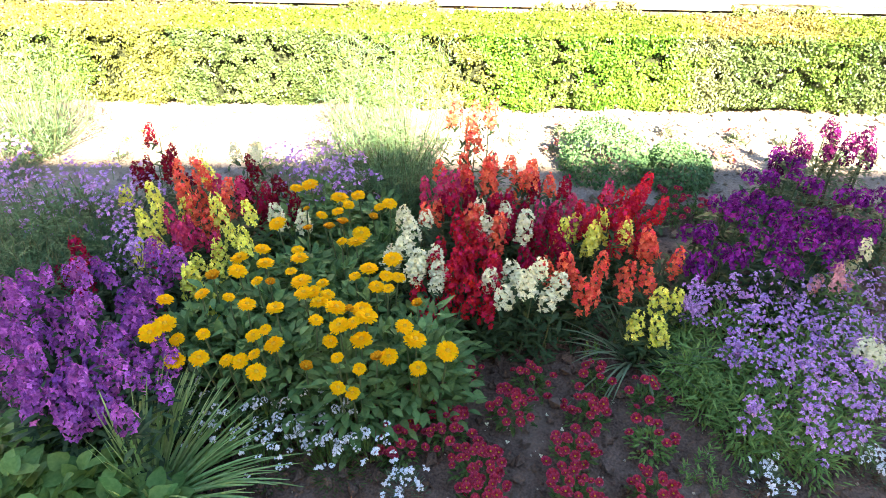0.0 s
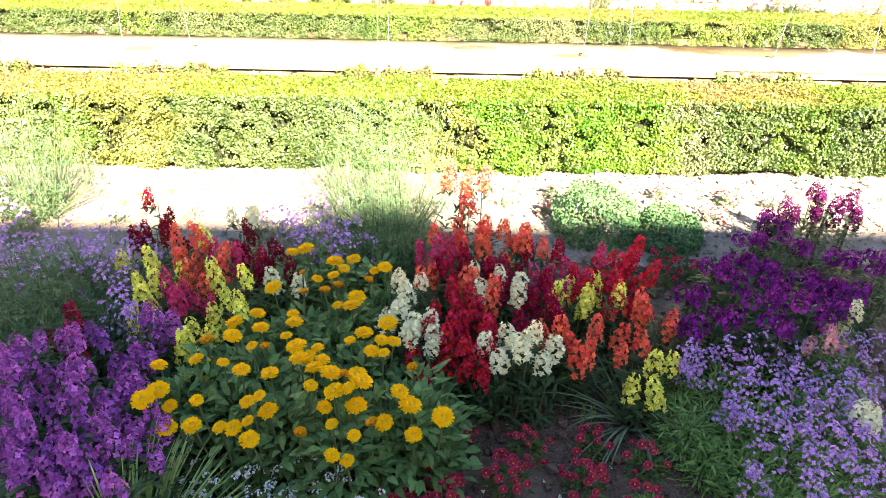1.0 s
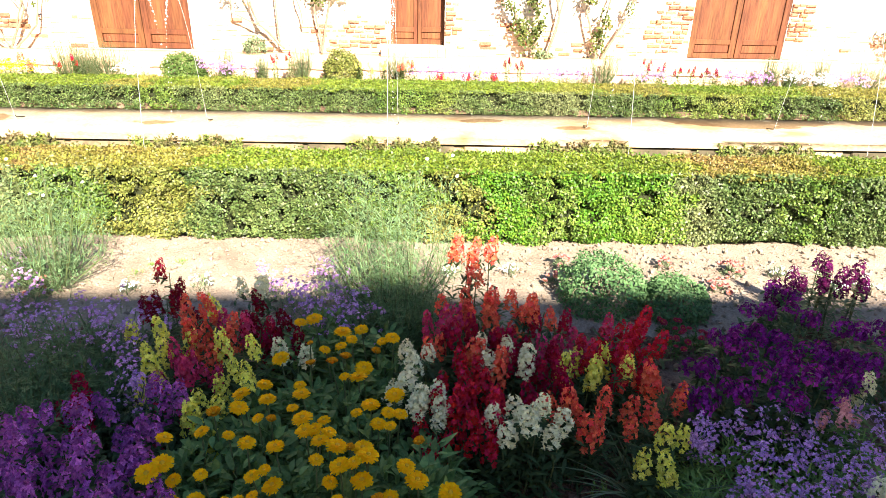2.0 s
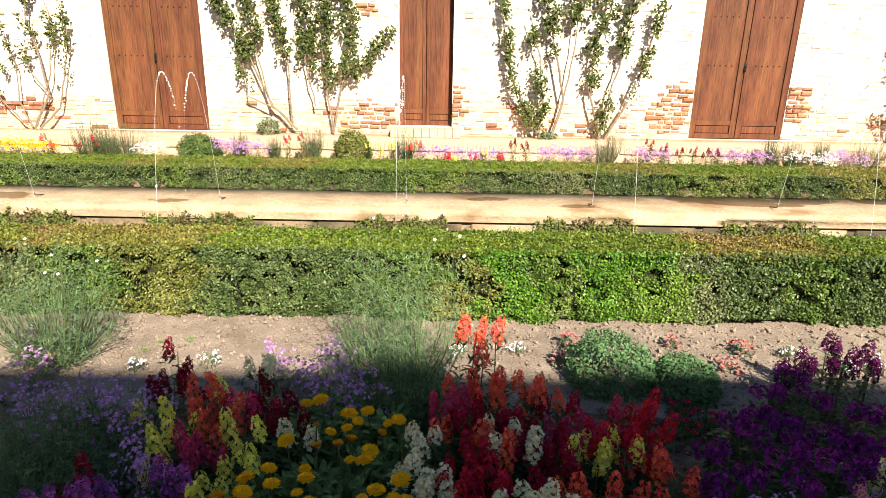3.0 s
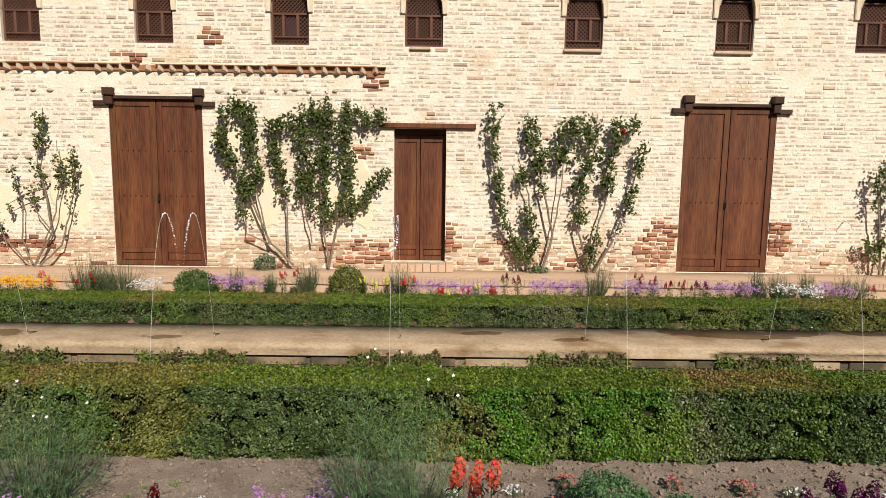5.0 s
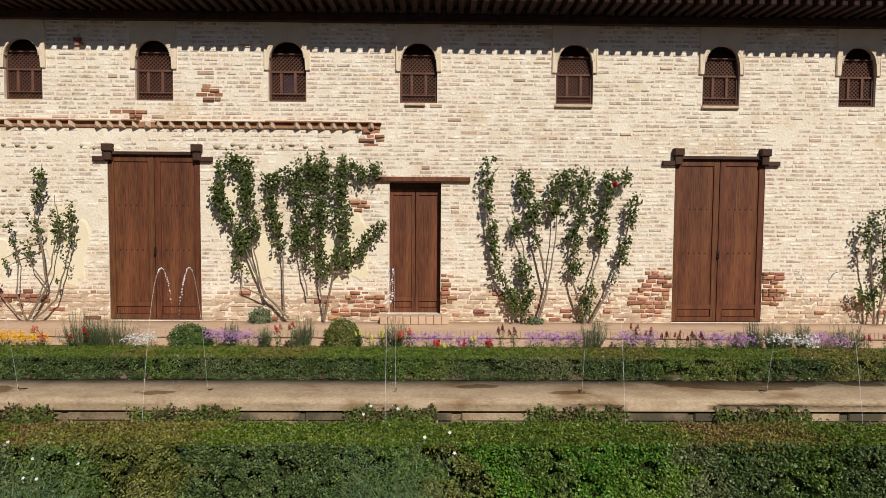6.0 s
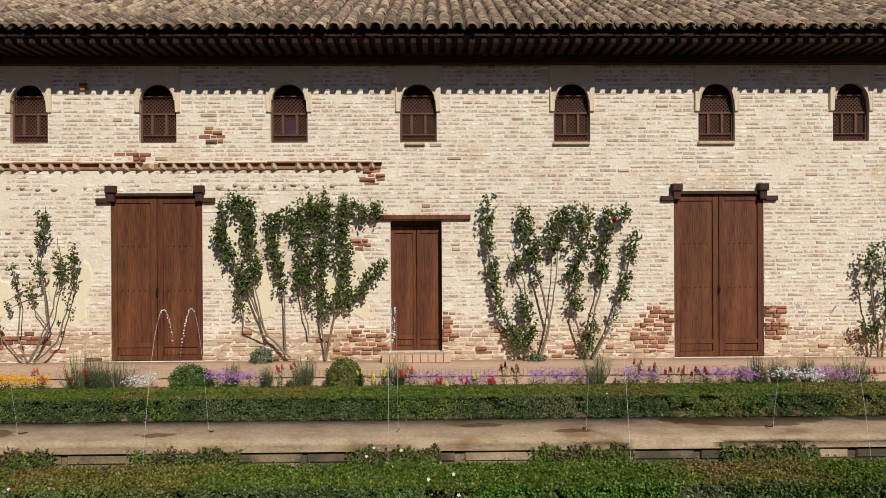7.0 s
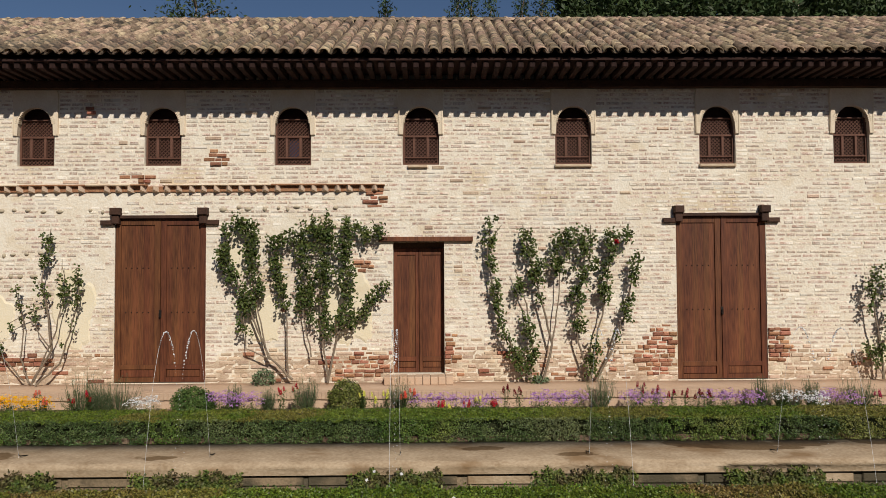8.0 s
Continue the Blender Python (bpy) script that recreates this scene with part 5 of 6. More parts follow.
snapdragons("red", [(0.11, 2.06, 0.44, 4), (0.17, 2.11, 0.46, 4), (0.19, 1.92, 0.42, 5), (0.06, 1.85, 0.38, 4), (0.22, 1.86, 0.38, 4), (0.12, 1.84, 0.34, 3), (0.78, 2.32, 0.48, 5), (0.80, 2.20, 0.46, 5), (0.70, 2.19, 0.45, 4), (0.85, 2.24, 0.46, 3), (0.68, 2.26, 0.46, 3), (0.82, 2.37, 0.48, 3), (0.24, 1.99, 0.42, 3), (0.09, 1.95, 0.40, 3)], "bright red")
snapdragons("yellow", [(-1.02, 2.21, 0.42, 4), (-0.68, 2.21, 0.45, 5), (-0.76, 1.98, 0.40, 4), (-1.04, 2.09, 0.38, 2), (-0.67, 2.09, 0.40, 4), (-1.20, 2.42, 0.44, 2), (-0.97, 2.32, 0.43, 3), (-0.75, 1.89, 0.34, 3), (-0.86, 2.49, 0.48, 1), (-0.98, 2.15, 0.38, 2), (0.65, 2.21, 0.46, 4), (0.70, 2.11, 0.43, 3), (0.58, 2.13, 0.43, 3), (0.83, 1.88, 0.34, 2), (0.79, 1.78, 0.30, 3), (0.90, 1.89, 0.35, 1)], "pale yellow")
snapdragons("white", [(-0.00, 1.99, 0.42, 5), (0.03, 1.94, 0.38, 4), (-0.02, 2.18, 0.42, 4), (0.27, 2.20, 0.45, 4), (0.35, 2.18, 0.44, 4), (0.30, 1.86, 0.40, 4), (0.35, 1.85, 0.44, 4), (0.43, 1.85, 0.40, 4), (-0.74, 2.57, 0.46, 3), (-0.49, 2.22, 0.40, 3), (-0.72, 2.65, 0.46, 1), (-0.05, 1.97, 0.38, 3)], "creamy white")
for x, y, n in [(-1.10, 1.95, 2), (-1.12, 1.83, 2), (-1.22, 1.80, 2), (-1.23, 1.74, 2), (-0.98, 1.83, 2), (-0.90, 1.83, 2), (-0.91, 1.98, 2), (-0.85, 1.94, 2), (-1.24, 1.68, 2), (-1.11, 1.71, 2), (-1.01, 1.68, 2), (-0.89, 1.68, 3), (-1.10, 1.58, 2), (-0.99, 1.56, 2), (-0.90, 1.58, 2), (-0.82, 1.62, 2), (-1.13, 1.51, 2), (-0.99, 1.43, 3), (-1.03, 1.41, 3), (-0.93, 1.39, 3), (-0.89, 1.47, 2), (-0.80, 1.49, 2), (-0.73, 1.48, 2), (-0.82, 1.40, 2), (-0.72, 1.39, 2), (-1.02, 1.33, 3), (-0.92, 1.31, 3), (-0.87, 1.36, 3), (-0.75, 1.25, 2), (-1.09, 1.41, 3), (-1.20, 1.57, 2), (-1.20, 1.47, 2), (-1.29, 1.64, 2)]:
    spiky_plant("stock_plant", x, y, 0.42 + 0.03 * math.sin(9 * x + 7 * y), n, "violet", "stock", "bright violet stock with dense ruffled flower spikes", "stock", "violet stocks in the border", 0.055, M_LEAFDK, 0.014)
for x, y, n in [(1.62, 2.73, 4), (1.36, 2.45, 4), (1.42, 2.42, 4), (1.19, 2.31, 4), (1.06, 2.19, 4), (1.23, 2.25, 4), (1.41, 2.26, 4), (1.58, 2.34, 4), (1.78, 2.43, 4), (1.00, 2.04, 4), (1.14, 2.06, 4), (1.29, 2.10, 4), (1.44, 2.14, 4), (1.62, 2.26, 4), (1.71, 2.23, 4), (1.29, 1.98, 4), (1.43, 2.03, 4), (1.56, 2.12, 4), (1.47, 2.61, 4), (1.60, 2.54, 4), (1.88, 2.32, 4), (1.98, 2.50, 4)]:
    spiky_plant("stock_plant", x, y, 0.38 + 0.03 * math.sin(9 * x + 7 * y), n - 1, "plum", "dome", "dark plum-purple stock with rounded flower clusters", "stock", "dark purple stocks in the border", 0.08, M_LEAFDK, 0.016)
HEADS_A = [(-0.746, 1.583, 0.15), (-0.626, 1.485, 0.11), (-0.550, 1.487, 0.10), (-0.469, 1.492, 0.12), (-0.455, 1.442, 0.10), (-0.324, 1.480, 0.08), (-0.184, 1.412, 0.05), (-0.221, 1.395, 0.09), (0.001, 1.471, 0.09), (-0.259, 1.547, 0.12), (-0.229, 1.471, 0.13), (-0.167, 1.545, 0.13), (-0.116, 1.482, 0.12), (-0.009, 1.547, 0.13), (-0.301, 1.584, 0.17), (-0.424, 1.543, 0.11), (-0.518, 1.651, 0.17), (-0.431, 1.637, 0.17), (-0.586, 1.695, 0.16), (-0.655, 1.780, 0.17), (-0.585, 1.811, 0.17), (-0.610, 1.922, 0.14), (-0.505, 1.856, 0.17), (-0.536, 1.946, 0.16), (-0.519, 2.117, 0.15), (-0.423, 1.972, 0.14), (-0.421, 2.179, 0.17)]
HEADS_B = [(-0.489, 2.347, 0.16), (-0.437, 2.358, 0.17), (-0.310, 2.251, 0.18), (-0.244, 2.284, 0.17), (-0.305, 2.155, 0.18), (-0.365, 2.160, 0.16), (-0.282, 2.093, 0.17), (-0.159, 2.219, 0.16), (-0.120, 2.212, 0.18), (-0.271, 2.201, 0.18), (-0.214, 2.075, 0.14), (-0.227, 2.010, 0.15), (-0.276, 2.012, 0.15), (-0.322, 2.047, 0.18), (-0.210, 1.806, 0.16), (-0.167, 1.833, 0.17), (-0.137, 1.765, 0.15), (-0.098, 1.745, 0.16), (-0.109, 1.808, 0.16), (-0.071, 1.813, 0.15), (-0.401, 2.067, 0.16), (-0.308, 1.768, 0.16), (-0.370, 1.752, 0.18), (-0.328, 1.713, 0.17), (-0.354, 1.696, 0.18), (-0.303, 1.663, 0.17), (-0.247, 1.629, 0.18)]
HEADS_C = [(-0.210, 1.631, 0.17), (-0.175, 1.655, 0.15), (-0.231, 1.561, 0.17), (-0.190, 1.564, 0.18), (-0.152, 1.592, 0.18), (-0.041, 1.571, 0.16), (-0.092, 1.885, 0.17), (-0.006, 1.682, 0.15), (0.085, 1.501, 0.13), (-0.618, 1.532, 0.16), (-0.780, 1.692, 0.15), (-0.712, 1.560, 0.11), (-0.764, 1.523, 0.17), (-0.509, 1.751, 0.18), (-0.481, 1.790, 0.14), (-0.415, 1.814, 0.17), (-0.445, 1.553, 0.16), (-0.477, 1.538, 0.15), (-0.696, 1.483, 0.10), (-0.667, 1.698, 0.17), (-0.282, 1.700, 0.17), (-0.181, 2.178, 0.14), (-0.403, 1.899, 0.16), (-0.086, 1.517, 0.09), (-0.165, 1.448, 0.11), (-0.511, 1.484, 0.10)]
calendulas([(-0.73, 1.67), (-0.57, 1.65), (-0.38, 1.60), (-0.20, 1.53), (-0.07, 1.63), (-0.68, 1.81), (-0.51, 1.80), (-0.34, 1.78), (-0.18, 1.82), (-0.59, 1.99), (-0.42, 2.03), (-0.24, 2.10), (-0.12, 2.17), (-0.50, 2.28), (-0.34, 2.36), (-0.18, 2.37), (-0.42, 2.51), (0.03, 1.73), (-0.00, 1.61), (-0.29, 1.93)], HEADS_A + HEADS_B + HEADS_C)
daisies([(0.30, 1.55, 0.10, 22), (0.18, 1.33, 0.10, 30), (-0.05, 1.41, 0.10, 22), (0.10, 1.46, 0.09, 18), (0.16, 1.69, 0.08, 12), (0.38, 1.67, 0.09, 12), (0.54, 1.53, 0.09, 18), (0.47, 1.38, 0.10, 26), (0.75, 1.60, 0.09, 8), (0.59, 1.68, 0.08, 8), (0.68, 1.24, 0.10, 18), (0.45, 1.24, 0.11, 26), (0.19, 1.22, 0.10, 24), (0.01, 1.59, 0.07, 8), (1.27, 2.76, 0.09, 10), (1.19, 2.86, 0.09, 8), (1.14, 2.71, 0.08, 6)], M_LEAF, "low daisy plant with crimson-pink pompom heads on bare soil")
daisies([(0.72, 1.43, 0.10, 9)], M_LEAFLT, "low daisy plant with light green leaves and pink heads")
floret_mound("lilac_cress", [(0.95, 1.88, 0.14, 0.30, 0.4), (1.09, 1.89, 0.15, 0.30, 1.0), (1.26, 1.92, 0.15, 0.30, 1.0), (1.41, 1.92, 0.15, 0.30, 1.0), (1.59, 1.96, 0.15, 0.30, 1.0), (0.93, 1.70, 0.15, 0.30, 0.0), (1.10, 1.70, 0.15, 0.30, 1.0), (1.26, 1.73, 0.15, 0.30, 1.0), (1.41, 1.73, 0.15, 0.30, 1.0), (1.49, 1.68, 0.15, 0.30, 1.0), (1.02, 1.54, 0.15, 0.26, 0.0), (1.16, 1.54, 0.15, 0.30, 1.0), (1.28, 1.54, 0.15, 0.30, 1.0), (1.35, 1.46, 0.14, 0.30, 1.0), (1.08, 1.41, 0.14, 0.24, 0.0), (1.18, 1.37, 0.14, 0.30, 1.0)], "lilac", M_LEAFLT, "loose grassy plant sprinkled with small lilac flowers", "flowers", "lilac flowers in the border", 0.0145, 250, True, 6)
floret_mound("lilac_cress", [(0.93, 1.86, 0.12, 0.22, 0.0), (0.89, 1.68, 0.13, 0.22, 0.0), (0.94, 1.57, 0.13, 0.22, 0.0), (1.02, 1.45, 0.13, 0.22, 0.5), (1.04, 1.69, 0.14, 0.22, 0.4)], "lilac", M_LEAFLT, "loose grassy plant sprinkled with small lilac flowers", "flowers", "lilac flowers in the border", 0.0175, 80)
floret_mound("lilac_cress", [(-1.57, 2.48, 0.16, 0.42, 1.0), (-1.42, 2.50, 0.16, 0.42, 1.0), (-1.28, 2.54, 0.16, 0.42, 1.0), (-1.58, 2.37, 0.16, 0.42, 1.0), (-1.32, 2.37, 0.16, 0.42, 1.0), (-1.13, 2.44, 0.16, 0.42, 1.0), (-1.40, 2.27, 0.16, 0.42, 1.0), (-0.58, 2.65, 0.14, 0.42, 1.0), (-0.44, 2.72, 0.14, 0.42, 1.0), (-0.35, 2.63, 0.14, 0.42, 1.0), (-0.47, 2.56, 0.14, 0.42, 1.0), (-0.27, 2.54, 0.14, 0.42, 1.0), (-1.21, 2.33, 0.14, 0.42, 1.0), (-1.73, 2.57, 0.16, 0.42, 1.0), (-1.79, 2.47, 0.16, 0.42, 1.0), (-1.11, 2.12, 0.14, 0.42, 0.8), (-1.00, 2.02, 0.12, 0.42, 0.6)], "lilac", M_LEAFGREY, "airy plant with many pale lilac flowers in the shade", "flowers", "lilac flowers in the border", 0.0175, 110)
floret_mound("white_alyssum", [(-0.71, 1.51, 0.11, 0.17, 1.0), (-0.57, 1.43, 0.11, 0.17, 1.0), (-0.46, 1.47, 0.11, 0.17, 1.0), (-0.34, 1.51, 0.10, 0.17, 0.9), (-0.24, 1.45, 0.11, 0.17, 0.8), (-0.14, 1.36, 0.09, 0.17, 1.0), (-0.45, 1.34, 0.10, 0.17, 1.0), (-0.25, 1.34, 0.10, 0.17, 0.7), (-0.73, 1.42, 0.10, 0.17, 1.0), (-0.36, 1.39, 0.08, 0.17, 0.6)], "snow", M_LEAF, "low dark mat with small white flower clusters", "alyssum", "white flowers by the path", 0.0100, 170, False, 8)
floret_mound("white_alyssum", [(1.03, 1.30, 0.09, 0.10, 1.0), (-0.04, 1.28, 0.08, 0.10, 1.0), (1.37, 1.35, 0.07, 0.10, 1.0), (-0.36, 1.46, 0.06, 0.10, 1.0)], "snow", M_LEAFGREY, "compact tuft covered with pure white flowers", "alyssum", "white flowers by the path", 0.012, 110, False, 6)
feathery([(-1.44, 2.10, 0.22, 0.45), (-1.30, 2.03, 0.20, 0.42), (-1.41, 1.90, 0.22, 0.42), (-1.30, 2.23, 0.20, 0.42), (-1.47, 2.25, 0.20, 0.45), (-1.55, 2.00, 0.22, 0.45), (-1.24, 2.08, 0.14, 0.30)], M_FERN, "soft dark green bush of thread-like leaves", "feathery_bush", 1500)
feathery([(-0.15, 3.05, 0.34, 0.92)], M_FERNSUN, "tall feathery green bush with a few pale flowers", "feathery_bush", 2300, tips="snow")
# added darker bushes that stand for the tall bush's shaded lower part
feathery([(-0.11, 2.67, 0.20, 0.44), (-0.23, 2.57, 0.14, 0.36)], M_FERN, "soft dark green bush of thread-like leaves", "feathery_bush", 1500)
feathery([(-2.04, 3.30, 0.36, 0.80)], M_FERNSUN, "tall thin-stemmed green bush standing in the sun", "feathery_bush", 1500, tips="snow")
leafy_bush("low_bush", 0.92, 3.16, SOIL, 0.23, 0.32, M_LEAFBLUE, "rounded grey-green leafy bush half in shade", 4600, 0.019, "rounded bushes in the border")
leafy_bush("low_bush", 1.28, 3.08, SOIL, 0.18, 0.23, M_LEAFBLUE, "rounded grey-green leafy bush half in shade", 4600, 0.019, "rounded bushes in the border")
strap_clump(-0.74, 1.24, 210, 0.40, 0.0135, M_STRAW, "clump of long narrow arching green blades", (0.62, 0.05), 1.2, 1.0, "grass_clump")
strap_clump(0.77, 1.82, 60, 0.34, 0.011, M_LEAFGREY, "grey-green clump of long drooping strap leaves", (0, 0), 0.8, 1.6)
for i, (x, y) in enumerate([(-1.03, 1.27), (-0.89, 1.20), (-1.04, 1.16), (-0.79, 1.13), (-0.91, 1.12), (-1.15, 1.33), (-0.72, 1.12)]):
    t = thing("broad_leaved_plant", (x, y, SOIL), "fresh green plant with broad soft oval leaves", "leafy plant", "broad-leaved plants by the path")
    fo = put("leaves", broad_leaves(i % 3, "broad_leaves", M_LEAFLT, 110, 0.14, 0.26, 0.064, 0.050, 0.0, 0.6), M_LEAFLT, t)
    fo.rotation_euler = (0, 0, i * 1.3)
for i, (x, y) in enumerate([(0.81, 1.32), (0.88, 1.38), (0.88, 1.29), (0.62, 1.83)]):
    t = thing("seedling", (x, y, SOIL), "small fresh green seedling on bare soil", "seedling", "seedlings on the soil")
    for q in range(3):
        fo = put("shoot", leafy_stem_mesh(q, M_LEAFLT, "seedling_shoot", 30, 0.10, 0.03, 0.006, 0.01, 0.9, 0.1), M_LEAFLT, t)
        fo["kind"] = "stuff"
        fo.scale = (0.62, 0.62, 0.62)
        fo.location = (0.022 * math.cos(q * 2.1 + i), 0.022 * math.sin(q * 2.1 + i), 0)
spiky_plant("stock_plant", 1.41, 1.90, 0.40, 3, "salmon", "stock", "pale salmon-pink stock with loose flower spikes", "stock", "pale stocks in the border", 0.07, M_LEAF, 0.012, 0.72)
spiky_plant("stock_plant", 1.59, 2.07, 0.40, 3, "cream", "stock", "cream stock with loose flower spikes", "stock", "pale stocks in the border", 0.05, M_LEAF)
spiky_plant("stock_plant", 1.44, 1.63, 0.30, 3, "white", "stock", "white stock with loose flower spikes", "stock", "pale stocks in the border", 0.05, M_LEAF)
spiky_plant("stock_plant", 1.50, 1.96, 0.38, 2, "salmon", "stock", "pale salmon-pink stock with loose flower spikes", "stock", "pale stocks in the border", 0.06, M_LEAF, 0.012, 0.66)
floret_mound("white_alyssum", [(-1.21, 3.27, 0.09, 0.11, 1.0), (0.47, 3.45, 0.07, 0.11, 1.0), (2.01, 3.47, 0.09, 0.11, 1.0), (0.12, 3.44, 0.07, 0.11, 1.0), (-1.59, 3.22, 0.07, 0.11, 0.9), (2.43, 3.35, 0.09, 0.11, 1.0), (2.26, 3.31, 0.07, 0.11, 1.0)], "snow", M_LEAFGREY, "small white-flowered tuft on sunny soil", "alyssum", "white tufts on the sunny soil", 0.013, 70, False, 6)
floret_mound("lilac_cress", [(-0.83, 3.14, 0.09, 0.26, 1.0), (-0.70, 3.01, 0.09, 0.26, 1.0), (-0.52, 3.18, 0.10, 0.26, 1.0), (-0.39, 3.04, 0.10, 0.26, 1.0), (-2.18, 3.23, 0.13, 0.26, 1.0), (-1.98, 3.00, 0.12, 0.26, 1.0), (-0.56, 2.98, 0.10, 0.26, 1.0)], "lilac", M_LEAFGREY, "sparse lilac-flowered sprig on sunny soil", "flowers", "lilac flowers in the border", 0.019, 60)
floret_mound("ground_herb", [(-1.84, 3.52, 0.08, 0.05, 0.0), (-1.64, 3.43, 0.07, 0.05, 0.0), (-1.43, 3.57, 0.08, 0.05, 0.0), (-1.59, 3.53, 0.06, 0.05, 0.0), (1.86, 3.40, 0.06, 0.05, 0.0)], "lilac", M_LEAFLT, "low spreading green herb on sunny soil", "herb", "herbs on the sunny soil", 0.02, 30, False)
daisies([(0.77, 3.58, 0.07, 9), (1.38, 3.57, 0.07, 9), (1.75, 3.50, 0.09, 14), (1.59, 3.29, 0.08, 12), (-2.04, 3.20, 0.08, 8), (0.69, 3.35, 0.06, 6)], M_LEAFGREY, "low daisy plant with faded pink heads in the sun", "faded")
stake = thing("wooden_stake", (2.28, 3.45, SOIL), "thin pale wooden stake stuck in the soil", "stake")
put("stick", Shape().tube([(0, 0, -0.05), (0.002, 0, 0.08), (0, 0.002, 0.17)], [0.007, 0.0065, 0.006], 7), M_BARK, stake)
spiky_plant("stock_plant", 1.79, 2.92, 0.40, 3, "aubergine", "stock", "very dark plum stock with spikes catching the sun", "stock", "dark purple stocks in the border", 0.07, M_LEAFGREY)
spiky_plant("stock_plant", 1.92, 2.96, 0.44, 4, "aubergine", "stock", "very dark plum stock with spikes catching the sun", "stock", "dark purple stocks in the border", 0.07, M_LEAFGREY)
spiky_plant("stock_plant", 1.94, 2.89, 0.42, 3, "aubergine", "stock", "very dark plum stock with spikes catching the sun", "stock", "dark purple stocks in the border", 0.07, M_LEAFGREY)
spiky_plant("stock_plant", 2.07, 2.89, 0.42, 3, "aubergine", "stock", "very dark plum stock with spikes catching the sun", "stock", "dark purple stocks in the border", 0.07, M_LEAFGREY)
spiky_plant("stock_plant", 1.67, 2.84, 0.36, 4, "aubergine", "stock", "very dark plum stock with spikes catching the sun", "stock", "dark purple stocks in the border", 0.07, M_LEAFGREY)


# ---- loose soil, petals and pebbles ----
def lump(s, at, r, rng):
    k = len(s.v)
    pts = [Vector(p) for p in ((1, 0, 0), (-1, 0, 0), (0, 1, 0), (0, -1, 0), (0, 0, 0.8), (0, 0, -0.6))]
    m = Euler((rng.uniform(0, 3), rng.uniform(0, 3), rng.uniform(0, 3))).to_matrix()
    s.v += [tuple(Vector(at) + m @ (p * r * rng.uniform(0.7, 1.2))) for p in pts]
    s.f += [(k, k + 2, k + 4), (k + 2, k + 1, k + 4), (k + 1, k + 3, k + 4), (k + 3, k, k + 4), (k + 2, k, k + 5), (k + 1, k + 2, k + 5), (k + 3, k + 1, k + 5), (k, k + 3, k + 5)]


clods, grit, dry = Shape(), Shape(), Shape()
rl = random.Random(21)
for i in range(13000):
    x, y = rl.uniform(-2.6, 2.8), rl.uniform(1.0, 3.9)
    pale = rl.random() > 0.82
    r = 0.003 + (0.004 if pale else 0.020 if y > 2.95 else 0.030) * rl.random() ** 2.3
    lump((dry if y > 2.95 else clods) if not pale else grit, (x, y, SOIL + (0.034 + 0.024 * noise.noise((x * 1.7, y * 1.7, 0)) + 0.012 * noise.noise((x * 7, y * 7, 3)) if y > 2.95 else 0.003) + r * 0.4), r if rl.random() < 0.86 else r * 0.7, rl)
tagged(put("soil_clods", clods, M_SOIL), "crumbly dark clods of garden soil", "soil", kind="stuff")
tagged(put("dry_clods", dry, M_DRY_SUNLIT), "pale dry crumbs of soil by the hedge", "soil", kind="stuff")
tagged(put("soil_grit", grit, M_STONE), "scattered pale grit on the soil", "grit", kind="stuff")
for x, y in ((0.22, 1.52), (0.28, 1.45), (0.42, 1.56), (0.46, 1.50), (0.38, 1.40), (0.52, 1.58), (0.12, 1.53)):
    s = Shape()
    floret(s, (0, 0, 0), (0.1, -0.2, 1), 0.016, rl, 3, 0.2, 0.8)
    ob = put("fallen_petal", s, PETALS["white"])
    ob.location = (x, y, SOIL + 0.016)
    tagged(ob, "fallen white petal lying on dark soil", "petal", "fallen petals")
for x, y, r in ((2.05, 3.55, 0.022), (1.22, 3.75, 0.03), (2.45, 3.4, 0.02), (0.9, 3.6, 0.018), (-0.75, 3.55, 0.02)):
    s = Shape()
    lump(s, (0, 0, 0), r, rl)
    ob = put("pebble", s, M_CURB)
    ob.location = (x, y, SOIL + r * 0.3)
    tagged(ob, "pale stone lying on the sunny soil", "stone", "stones on the soil")

# ---- ferny growth on the pool's wall ----
def fern_tuft(x, w, hang):
    t = thing("fern_tuft", (x, 6.80, -0.30), "ferny green growth hanging on the wet pool wall", "fern", "ferny growth along the pool")
    rng = np.random.default_rng(int(100 * (x + 30)))
    n = int(2300 * w)
    px = np.clip(rng.choice((-0.62, -0.3, 0.1, 0.42, 0.7), n) + rng.normal(0, 0.17, n), -1, 1)
    edge = 1 - np.abs(px) ** 3
    P = np.stack([px * w / 2, -0.01 - 0.06 * edge * rng.uniform(0, 1, n), -0.07 - hang * rng.uniform(0.02, 1.0, n) ** 0.8 * (0.5 + 0.5 * edge) + rng.normal(0, 0.015, n) + 0.025 * np.sin(px * 9 + x) + 0.02 * np.sin(px * 23)], 1)
    V = facing_leaves(P, np.tile((0, -0.8, 0.5), (n, 1)), 0.032, 0.019, rng, 0.6)
    tagged(put("leaves", poly_mesh("leaves", V, M_MOSS), M_MOSS, t), kind="stuff")


M_MOSS = material("fern_leaf", (0.075, 0.110, 0.020), (0.155, 0.190, 0.040), 0.6, 8, 60, 0, rand=0.5, hue=0.03, leaf=0.2, c3=(0.105, 0.080, 0.035), spot=0.54)
for x, w, hang in ((-4.25, 0.75, 0.25), (-2.55, 1.15, 0.26), (-0.40, 0.95, 0.25), (1.55, 1.05, 0.26), (3.50, 1.0, 0.25), (5.4, 0.8, 0.24), (-6.0, 0.8, 0.24)):
    fern_tuft(x, w, hang)

